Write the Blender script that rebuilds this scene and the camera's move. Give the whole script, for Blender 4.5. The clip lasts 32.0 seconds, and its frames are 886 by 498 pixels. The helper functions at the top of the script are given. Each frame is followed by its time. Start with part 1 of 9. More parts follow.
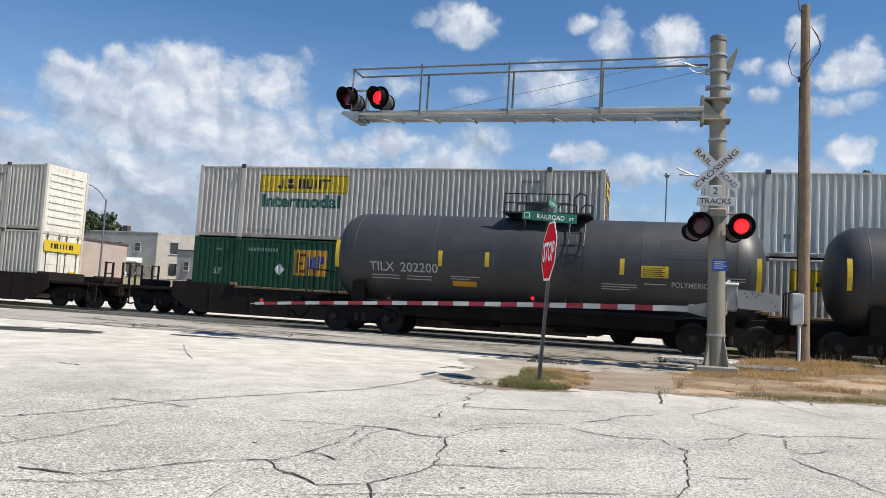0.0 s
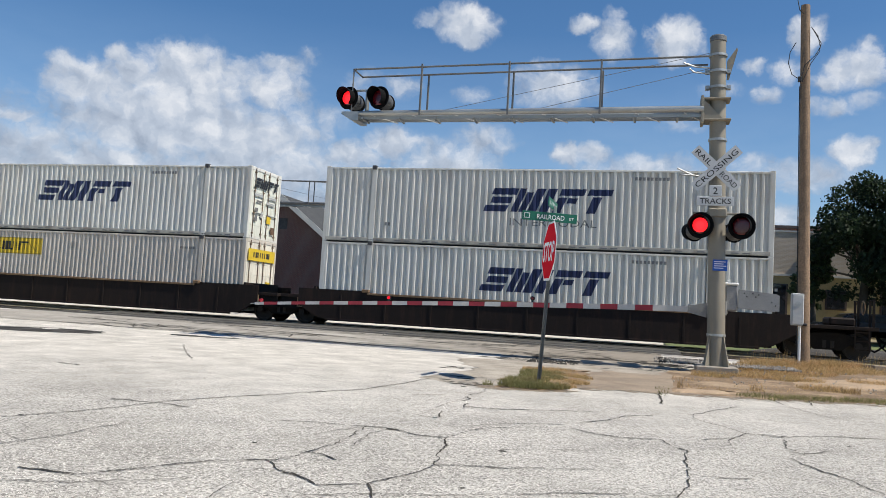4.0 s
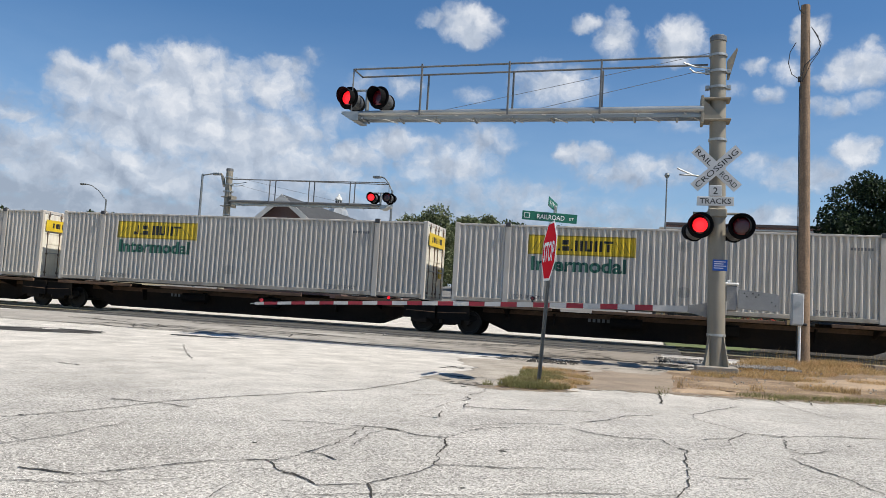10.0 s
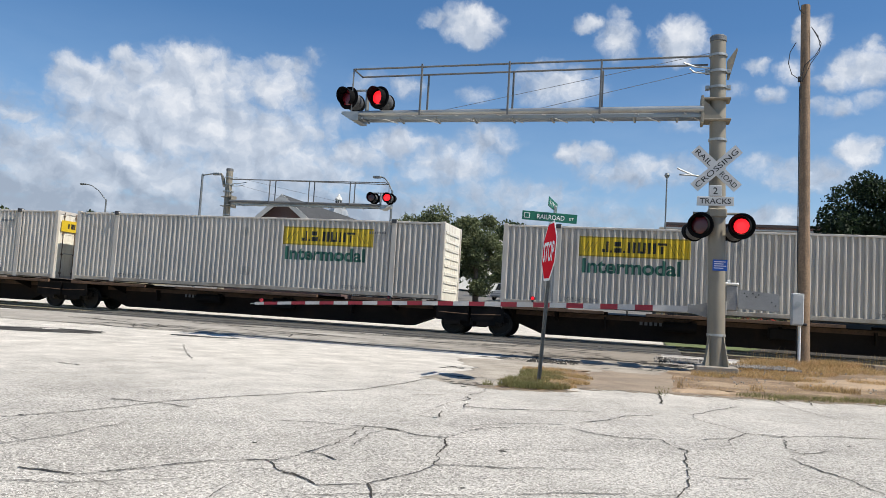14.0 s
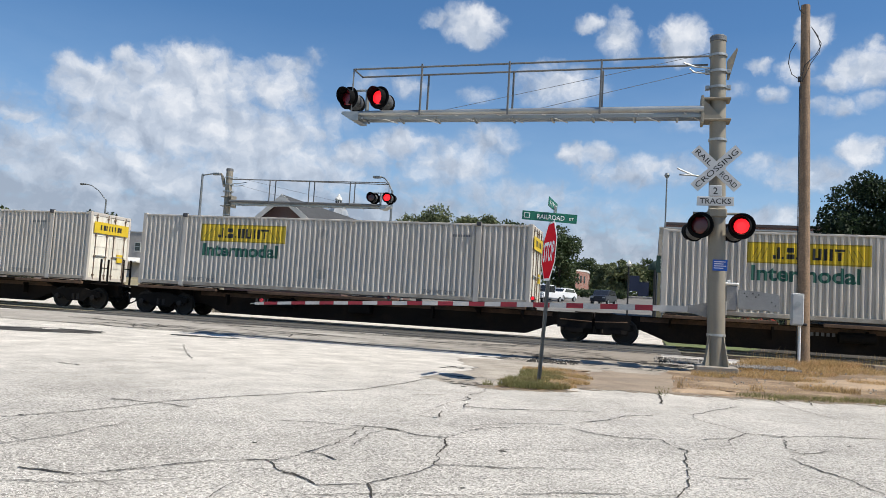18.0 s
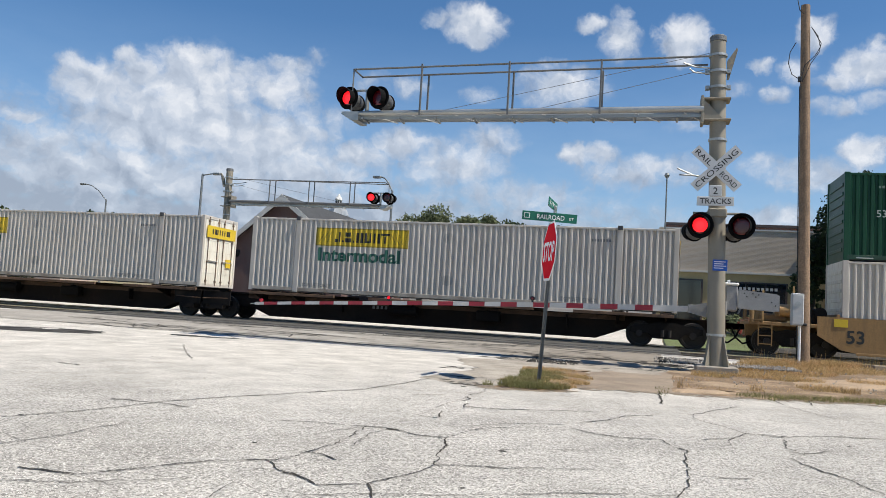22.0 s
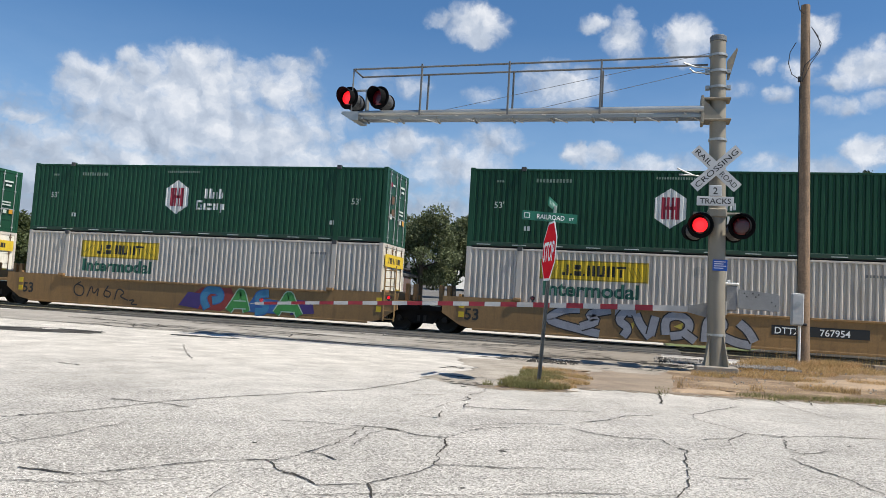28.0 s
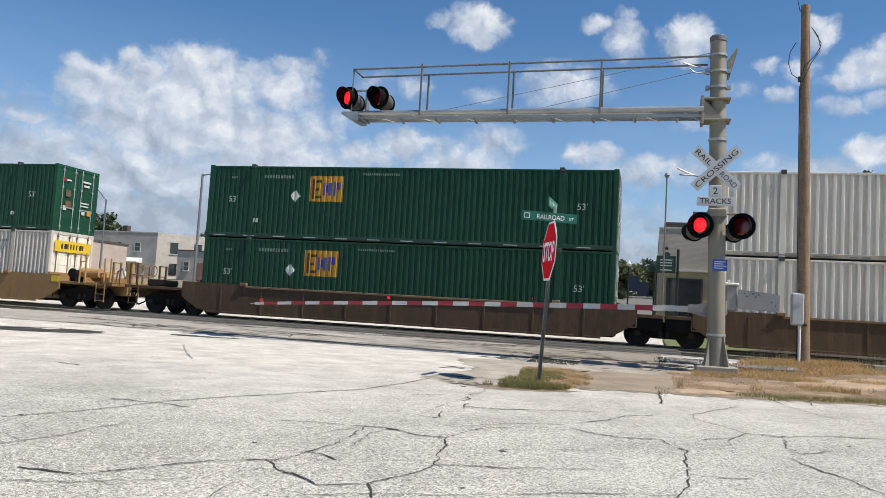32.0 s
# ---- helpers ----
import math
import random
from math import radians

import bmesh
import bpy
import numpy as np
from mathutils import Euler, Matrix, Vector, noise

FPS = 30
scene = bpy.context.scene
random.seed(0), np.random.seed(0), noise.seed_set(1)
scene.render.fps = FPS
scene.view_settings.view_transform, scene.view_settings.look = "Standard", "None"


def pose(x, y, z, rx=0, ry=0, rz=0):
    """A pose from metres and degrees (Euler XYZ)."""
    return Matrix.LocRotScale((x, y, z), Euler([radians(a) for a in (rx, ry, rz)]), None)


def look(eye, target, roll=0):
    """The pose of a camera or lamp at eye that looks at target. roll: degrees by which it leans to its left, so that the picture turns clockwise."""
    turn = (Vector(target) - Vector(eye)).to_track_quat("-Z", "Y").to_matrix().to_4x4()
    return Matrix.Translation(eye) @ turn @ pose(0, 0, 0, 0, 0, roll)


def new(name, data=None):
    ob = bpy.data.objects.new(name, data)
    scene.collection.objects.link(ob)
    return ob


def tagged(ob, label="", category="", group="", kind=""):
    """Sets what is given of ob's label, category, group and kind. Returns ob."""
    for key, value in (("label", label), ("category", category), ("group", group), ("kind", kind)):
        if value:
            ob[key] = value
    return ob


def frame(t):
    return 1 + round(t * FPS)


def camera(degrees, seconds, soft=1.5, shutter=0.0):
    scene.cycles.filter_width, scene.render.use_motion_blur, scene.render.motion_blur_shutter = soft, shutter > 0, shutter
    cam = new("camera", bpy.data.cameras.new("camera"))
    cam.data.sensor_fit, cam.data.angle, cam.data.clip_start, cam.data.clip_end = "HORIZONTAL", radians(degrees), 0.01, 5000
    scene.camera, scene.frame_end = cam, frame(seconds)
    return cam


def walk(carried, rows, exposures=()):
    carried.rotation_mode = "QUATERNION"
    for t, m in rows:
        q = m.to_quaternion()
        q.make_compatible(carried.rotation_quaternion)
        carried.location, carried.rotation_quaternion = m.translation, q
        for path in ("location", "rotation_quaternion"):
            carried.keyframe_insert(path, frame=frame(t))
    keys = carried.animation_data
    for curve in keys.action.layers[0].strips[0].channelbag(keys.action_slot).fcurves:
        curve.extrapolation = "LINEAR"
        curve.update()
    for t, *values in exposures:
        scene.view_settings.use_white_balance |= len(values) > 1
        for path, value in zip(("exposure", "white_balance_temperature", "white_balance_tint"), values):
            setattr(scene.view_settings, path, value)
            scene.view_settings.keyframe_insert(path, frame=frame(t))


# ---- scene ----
# ---- camera: on a stand, still for the whole clip ----
EYE = (0.0, 0.0, 0.93)
cam = camera(59.43, 32.0, soft=0.4, shutter=0.0)
STAND = look(EYE, (EYE[0] - 0.26197, EYE[1] + 0.96217, EYE[2] + 0.07482), 3.41)
walk(cam, [(0.0, STAND), (32.0, STAND)], [(0.0, 0.34), (1.4, 0.34), (3.0, 0.26), (6.5, 0.2), (10.0, 0.23), (13.0, 0.28), (18.0, 0.3), (22.0, 0.29), (23.8, 0.37), (25.0, 0.37), (28.0, 0.31), (32.0, 0.3)])

# ---- daylight: x runs along the tracks, y across them, z up ----
SUN_TO = Vector((0.99 * math.cos(radians(55)), -0.16 * math.cos(radians(55)), math.sin(radians(55))))
world = bpy.data.worlds.new("sky")
scene.world = world
world.use_nodes = True
wt = world.node_tree
wt.nodes.clear()
w_out = wt.nodes.new("ShaderNodeOutputWorld")
w_bg = wt.nodes.new("ShaderNodeBackground")
w_sky = wt.nodes.new("ShaderNodeTexSky")
w_sky.sky_type = "NISHITA"
w_sky.sun_disc = False
w_sky.sun_elevation = radians(55)
w_sky.sun_rotation = math.atan2(SUN_TO.x, SUN_TO.y)
w_sky.altitude = 200
w_sky.air_density = 1.0
w_sky.dust_density = 0.2
w_sky.ozone_density = 4.0
w_bg.inputs["Strength"].default_value = 0.096
w_sat = wt.nodes.new("ShaderNodeHueSaturation")
w_sat.inputs["Hue"].default_value = 0.5
w_sat.inputs["Saturation"].default_value = 1.18
wt.links.new(w_sky.outputs[0], w_sat.inputs["Color"])
wt.links.new(w_sat.outputs[0], w_bg.inputs[0])
wt.links.new(w_bg.outputs[0], w_out.inputs[0])

sun_data = bpy.data.lights.new("sun", "SUN")
sun_data.energy = 5.0
sun_data.angle = radians(0.53)
sun_data.color = (1.0, 0.945, 0.85)
sun = new("sun", sun_data)
sun.matrix_world = look(SUN_TO * 60, (0, 0, 0))

# ---- small tools ----


class Geo:
    """Points and faces of one mesh."""

    def __init__(self):
        self.v, self.f = [], []

    def add(self, pts, faces):
        n = len(self.v)
        self.v.extend(tuple(p) for p in pts)
        self.f.extend(tuple(n + i for i in f) for f in faces)
        return self

    def box(self, x0, y0, z0, x1, y1, z1, bev=0.0):
        if bev <= 0:
            p = [(x, y, z) for z in (z0, z1) for y in (y0, y1) for x in (x0, x1)]
            return self.add(p, [(0, 2, 3, 1), (4, 5, 7, 6), (0, 1, 5, 4), (2, 6, 7, 3), (0, 4, 6, 2), (1, 3, 7, 5)])
        b = min(bev, (x1 - x0) * 0.45, (y1 - y0) * 0.45, (z1 - z0) * 0.45)
        bm = bmesh.new()
        bmesh.ops.create_cube(bm, size=1.0, matrix=Matrix.LocRotScale(((x0 + x1) / 2, (y0 + y1) / 2, (z0 + z1) / 2), None, (x1 - x0, y1 - y0, z1 - z0)))
        bmesh.ops.bevel(bm, geom=bm.edges[:], offset=b, segments=1, affect="EDGES")
        bm.verts.index_update()
        self.add([v.co[:] for v in bm.verts], [[v.index for v in f.verts] for f in bm.faces])
        bm.free()
        return self

    def cyl(self, a, b, r, r2=None, n=12, caps=True):
        a, b = Vector(a), Vector(b)
        r2 = r if r2 is None else r2
        q = (b - a).to_track_quat("Z", "Y")
        ring = [q @ Vector((math.cos(2 * math.pi * i / n), math.sin(2 * math.pi * i / n), 0)) for i in range(n)]
        p = [a + w * r for w in ring] + [b + w * r2 for w in ring]
        f = [(i, (i + 1) % n, n + (i + 1) % n, n + i) for i in range(n)]
        if caps:
            f += [tuple(reversed(range(n))), tuple(range(n, 2 * n))]
        return self.add(p, f)

    def tube(self, pts, r, n=8):
        for i in range(len(pts) - 1):
            self.cyl(pts[i], pts[i + 1], r, n=n)
        return self

    def lathe(self, prof, n=24, m=None):
        """prof: (radius, height) rows turned about z, then moved by m."""
        m = m or Matrix()
        p = [m @ Vector((r * math.cos(2 * math.pi * i / n), r * math.sin(2 * math.pi * i / n), h)) for r, h in prof for i in range(n)]
        f = []
        for k in range(len(prof) - 1):
            for i in range(n):
                j = (i + 1) % n
                f.append((k * n + i, k * n + j, (k + 1) * n + j, (k + 1) * n + i))
        return self.add(p, f)

    def prism(self, poly, axis, lo, hi):
        """A flat outline pushed along an axis: 'x' outline is (y, z), 'y' (x, z), 'z' (x, y)."""
        def at(u, w, d):
            return {"x": (d, u, w), "y": (u, d, w), "z": (u, w, d)}[axis]
        n = len(poly)
        p = [at(u, w, lo) for u, w in poly] + [at(u, w, hi) for u, w in poly]
        f = [(i, (i + 1) % n, n + (i + 1) % n, n + i) for i in range(n)]
        return self.add(p, f + [tuple(reversed(range(n))), tuple(range(n, 2 * n))])

    def put(self, other, m):
        return self.add([m @ Vector(p) for p in other.v], other.f)

    def mesh(self, name):
        me = bpy.data.meshes.new(name)
        me.from_pydata(self.v, [], self.f)
        me.update()
        return me


def part(name, geo, material, parent=None, label="", smooth=False, at=None):
    """Links a mesh as ONE object, under a thing or a part if one is given."""
    me = geo if isinstance(geo, bpy.types.Mesh) else geo.mesh(name)
    if material and not me.materials:
        me.materials.append(material)
    if smooth:
        me.shade_smooth()
        me.set_sharp_from_angle(angle=radians(38))
    ob = new(name, me)
    if at is not None:
        ob.matrix_basis = at
    if parent:
        ob.parent = parent
    if label:
        ob["label"] = label
    return ob


def thing(name, m, label, category, group="", kind=""):
    e = new(name)
    e.empty_display_size = 0.3
    e.matrix_basis = m
    return tagged(e, label, category, group, kind)


TEXTS = {}


def lettering(text, height, material, parent, m, width=None, name="lettering", bold=0.0, depth=0.002):
    """Letters of the built-in font; x runs along the words, y up; capital height and width in metres."""
    key = (text, height, width, bold, depth, material.name)
    if key not in TEXTS:
        cu = bpy.data.curves.new("letters", "FONT")
        cu.body, cu.size, cu.align_x, cu.align_y = text, 1.0, "LEFT", "BOTTOM_BASELINE"
        cu.offset, cu.resolution_u, cu.extrude = bold, 3, 0.0
        tmp = new("letters", cu)
        bpy.context.view_layer.update()
        me = bpy.data.meshes.new_from_object(tmp.evaluated_get(bpy.context.evaluated_depsgraph_get()))
        bpy.data.objects.remove(tmp)
        xs = [v.co.x for v in me.vertices]
        k = height / 0.73
        kx = width / (max(xs) - min(xs)) if width else k
        for v in me.vertices:
            v.co = ((v.co.x - min(xs)) * kx, v.co.y * k, depth)
        me.materials.clear()
        TEXTS[key] = me
    return part(name, TEXTS[key], material, parent, at=m)


# ---- materials ----


def node(nt, kind, **vals):
    n = nt.nodes.new(kind)
    for k, val in vals.items():
        n.inputs[k.replace("_", " ")].default_value = val
    return n


def surf(name, base, rough=0.6, metal=0.0, var=0.12, big=0.6, fine=30.0, bump=0.15, dist=0.004, dirt=None, dirt_amt=0.35, streak=False, rand=0.0, spec=0.5, dirt_scale=1.3):
    """A painted, worn, stony or metal surface: two scales of colour change, dirt or streaks, fine relief."""
    m = bpy.data.materials.new(name)
    m.use_nodes = True
    nt = m.node_tree
    b = nt.nodes["Principled BSDF"]
    tc = nt.nodes.new("ShaderNodeTexCoord")
    n1 = node(nt, "ShaderNodeTexNoise", Scale=big, Detail=5.0, Roughness=0.6)
    n2 = node(nt, "ShaderNodeTexNoise", Scale=fine, Detail=3.0, Roughness=0.6)
    nt.links.new(tc.outputs["Object"], n1.inputs["Vector"])
    nt.links.new(tc.outputs["Object"], n2.inputs["Vector"])
    mix = nt.nodes.new("ShaderNodeMixRGB")
    lo = tuple(max(0.0, c * (1 - var)) for c in base)
    hi = tuple(min(1.0, c * (1 + var)) for c in base)
    mix.inputs[1].default_value = (*lo, 1)
    mix.inputs[2].default_value = (*hi, 1)
    r1 = nt.nodes.new("ShaderNodeMapRange")
    r1.inputs[1].default_value, r1.inputs[2].default_value = 0.3, 0.7
    nt.links.new(n1.outputs[0], r1.inputs[0])
    nt.links.new(r1.outputs[0], mix.inputs[0])
    col = mix.outputs[0]
    spk = nt.nodes.new("ShaderNodeMixRGB")
    spk.blend_type = "MULTIPLY"
    spk.inputs[0].default_value = min(1.0, var * 2.2)
    r2 = nt.nodes.new("ShaderNodeMapRange")
    r2.inputs[1].default_value, r2.inputs[2].default_value, r2.inputs[3].default_value, r2.inputs[4].default_value = 0.3, 0.62, 0.45, 1.15
    nt.links.new(n2.outputs[0], r2.inputs[0])
    nt.links.new(col, spk.inputs[1])
    nt.links.new(r2.outputs[0], spk.inputs[2])
    col = spk.outputs[0]
    if dirt:
        mp = nt.nodes.new("ShaderNodeMapping")
        mp.inputs["Scale"].default_value = (1, 1, 0.12) if streak else (1, 1, 1)
        n3 = node(nt, "ShaderNodeTexNoise", Scale=dirt_scale * (4 if streak else 1), Detail=6.0, Roughness=0.65)
        nt.links.new(tc.outputs["Object"], mp.inputs[0])
        nt.links.new(mp.outputs[0], n3.inputs["Vector"])
        r3 = nt.nodes.new("ShaderNodeMapRange")
        r3.inputs[1].default_value, r3.inputs[2].default_value, r3.inputs[4].default_value = 0.5, 0.75, dirt_amt
        nt.links.new(n3.outputs[0], r3.inputs[0])
        dm = nt.nodes.new("ShaderNodeMixRGB")
        dm.inputs[2].default_value = (*dirt, 1)
        nt.links.new(r3.outputs[0], dm.inputs[0])
        nt.links.new(col, dm.inputs[1])
        col = dm.outputs[0]
    if rand > 0:
        oi = nt.nodes.new("ShaderNodeObjectInfo")
        rr = nt.nodes.new("ShaderNodeMapRange")
        rr.inputs[3].default_value, rr.inputs[4].default_value = 1 - rand, 1 + rand
        nt.links.new(oi.outputs["Random"], rr.inputs[0])
        rm = nt.nodes.new("ShaderNodeMixRGB")
        rm.blend_type = "MULTIPLY"
        rm.inputs[0].default_value = 1.0
        nt.links.new(col, rm.inputs[1])
        nt.links.new(rr.outputs[0], rm.inputs[2])
        col = rm.outputs[0]
    nt.links.new(col, b.inputs["Base Color"])
    rg = nt.nodes.new("ShaderNodeMapRange")
    rg.inputs[3].default_value, rg.inputs[4].default_value = max(0.03, rough - 0.12), min(1.0, rough + 0.12)
    nt.links.new(n1.outputs[0], rg.inputs[0])
    nt.links.new(rg.outputs[0], b.inputs["Roughness"])
    b.inputs["Metallic"].default_value = metal
    b.inputs["Specular IOR Level"].default_value = spec
    if bump > 0:
        bp = nt.nodes.new("ShaderNodeBump")
        bp.inputs["Strength"].default_value = bump
        bp.inputs["Distance"].default_value = dist
        nt.links.new(n2.outputs[0], bp.inputs["Height"])
        nt.links.new(bp.outputs[0], b.inputs["Normal"])
    return m


def grass_material(name, base):
    """Thin blades that let some light through, each clump a little different."""
    m = bpy.data.materials.new(name)
    m.use_nodes = True
    nt = m.node_tree
    b = nt.nodes["Principled BSDF"]
    ge = nt.nodes.new("ShaderNodeNewGeometry")
    mr = nt.nodes.new("ShaderNodeMapRange")
    mr.inputs[3].default_value, mr.inputs[4].default_value = 0.6, 1.35
    nt.links.new(ge.outputs["Random Per Island"], mr.inputs[0])
    tc = nt.nodes.new("ShaderNodeTexCoord")
    n1 = node(nt, "ShaderNodeTexNoise", Scale=1.6, Detail=3.0)
    nt.links.new(tc.outputs["Object"], n1.inputs["Vector"])
    mx = nt.nodes.new("ShaderNodeMixRGB")
    mx.inputs[1].default_value = (base[0] * 1.25, base[1] * 1.05, base[2] * 1.1, 1)
    mx.inputs[2].default_value = (base[0] * 0.7, base[1] * 0.85, base[2] * 0.7, 1)
    nt.links.new(n1.outputs[0], mx.inputs[0])
    ml = nt.nodes.new("ShaderNodeMixRGB")
    ml.blend_type = "MULTIPLY"
    ml.inputs[0].default_value = 1.0
    nt.links.new(mx.outputs[0], ml.inputs[1])
    nt.links.new(mr.outputs[0], ml.inputs[2])
    nt.links.new(ml.outputs[0], b.inputs["Base Color"])
    b.inputs["Roughness"].default_value = 0.8
    b.inputs["Specular IOR Level"].default_value = 0.2
    tl = nt.nodes.new("ShaderNodeBsdfTranslucent")
    nt.links.new(ml.outputs[0], tl.inputs["Color"])
    mix = nt.nodes.new("ShaderNodeMixShader")
    mix.inputs[0].default_value = 0.45
    nt.links.new(b.outputs[0], mix.inputs[1])
    nt.links.new(tl.outputs[0], mix.inputs[2])
    nt.links.new(mix.outputs[0], nt.nodes["Material Output"].inputs["Surface"])
    return m


def glow(name, colour, strength):
    m = bpy.data.materials.new(name)
    m.use_nodes = True
    b = m.node_tree.nodes["Principled BSDF"]
    b.inputs["Base Color"].default_value = (*colour, 1)
    b.inputs["Emission Color"].default_value = (*colour, 1)
    b.inputs["Emission Strength"].default_value = strength
    b.inputs["Roughness"].default_value = 0.3
    return m


def glassy(name, colour, rough=0.05):
    m = bpy.data.materials.new(name)
    m.use_nodes = True
    b = m.node_tree.nodes["Principled BSDF"]
    b.inputs["Base Color"].default_value = (*colour, 1)
    b.inputs["Roughness"].default_value = rough
    b.inputs["Specular IOR Level"].default_value = 0.8
    return m


GALV = surf("galvanised_steel", (0.42, 0.43, 0.42), 0.45, 0.75, 0.1, 1.2, 60, 0.05, dirt=(0.25, 0.2, 0.13), dirt_amt=0.3)
DARK_TUBE = surf("dark_tube_steel", (0.16, 0.16, 0.155), 0.5, 0.3, 0.1, 1.2, 60, 0.05)
MAST_PAINT = surf("aluminium_mast", (0.25, 0.226, 0.18), 0.6, 0.15, 0.1, 1.5, 50, 0.06, dirt=(0.3, 0.22, 0.13), dirt_amt=0.4, streak=True)
BLACK_PAINT = surf("black_paint", (0.012, 0.012, 0.013), 0.5, 0, 0.2, 2, 60, 0.05)
WHITE_SIGN = surf("white_sheeting", (0.52, 0.525, 0.525), 0.45, 0, 0.06, 3, 80, 0.03, dirt=(0.35, 0.32, 0.27), dirt_amt=0.25)
WHITE_PAINT = surf("white_paint", (0.72, 0.72, 0.7), 0.5, 0, 0.05, 2, 70, 0.04, dirt=(0.4, 0.37, 0.3), dirt_amt=0.2)
RED_PAINT = surf("red_sheeting", (0.74, 0.012, 0.024), 0.7, 0, 0.05, 3, 80, 0.02, spec=0.04)
RED_FADED = surf("faded_red_stripe", (0.33, 0.02, 0.035), 0.5, 0, 0.12, 3, 80, 0.03)
BLUE_SIGN = surf("blue_sheeting", (0.01, 0.09, 0.42), 0.4, 0, 0.06, 5, 80, 0.02)
GREEN_SIGN = surf("green_sheeting", (0.008, 0.12, 0.075), 0.4, 0, 0.08, 4, 80, 0.02)
LETTER_WHITE = surf("white_lettering", (0.82, 0.82, 0.81), 0.6, 0, 0.04, 4, 90, 0.0)
LETTER_BLACK = surf("black_lettering", (0.015, 0.015, 0.016), 0.5, 0, 0.1, 4, 90, 0.0)
LAMP_ON = glow("lit_red_lamp", (1.0, 0.012, 0.018), 1.25)
LAMP_CORE = glow("lamp_core", (1.0, 0.018, 0.024), 1.35)
ARM_LIT = glow("lit_arm_lamp", (0.9, 0.01, 0.02), 0.75)
LAMP_OFF = glassy("dark_red_lens", (0.09, 0.004, 0.008), 0.25)
LAMP_SMALL = glow("small_red_lamp", (0.45, 0.01, 0.02), 0.15)
POLE_WOOD = surf("weathered_pole_wood", (0.26, 0.175, 0.11), 0.85, 0, 0.25, 1.4, 25, 0.5, 0.01, dirt=(0.075, 0.055, 0.042), dirt_amt=0.85, streak=True, dirt_scale=3.5)
CONCRETE = surf("old_concrete", (0.3, 0.265, 0.22), 0.9, 0, 0.14, 1.5, 45, 0.35, 0.006, dirt=(0.2, 0.16, 0.11), dirt_amt=0.5)
GATE_GREY = surf("gate_grey_steel", (0.3, 0.3, 0.295), 0.55, 0.3, 0.15, 2, 50, 0.08, dirt=(0.12, 0.1, 0.08), dirt_amt=0.5)
STEEL_RAIL = surf("worn_rail_steel", (0.16, 0.13, 0.11), 0.4, 0.6, 0.15, 2, 40, 0.05)
RAIL_TOP = surf("polished_rail_head", (0.45, 0.44, 0.43), 0.25, 0.9, 0.08, 2, 40, 0.0)
TIE_WOOD = surf("creosoted_tie", (0.06, 0.047, 0.037), 0.9, 0, 0.25, 2, 30, 0.4, 0.01, rand=0.25)
# ---- ground, road and tracks ----


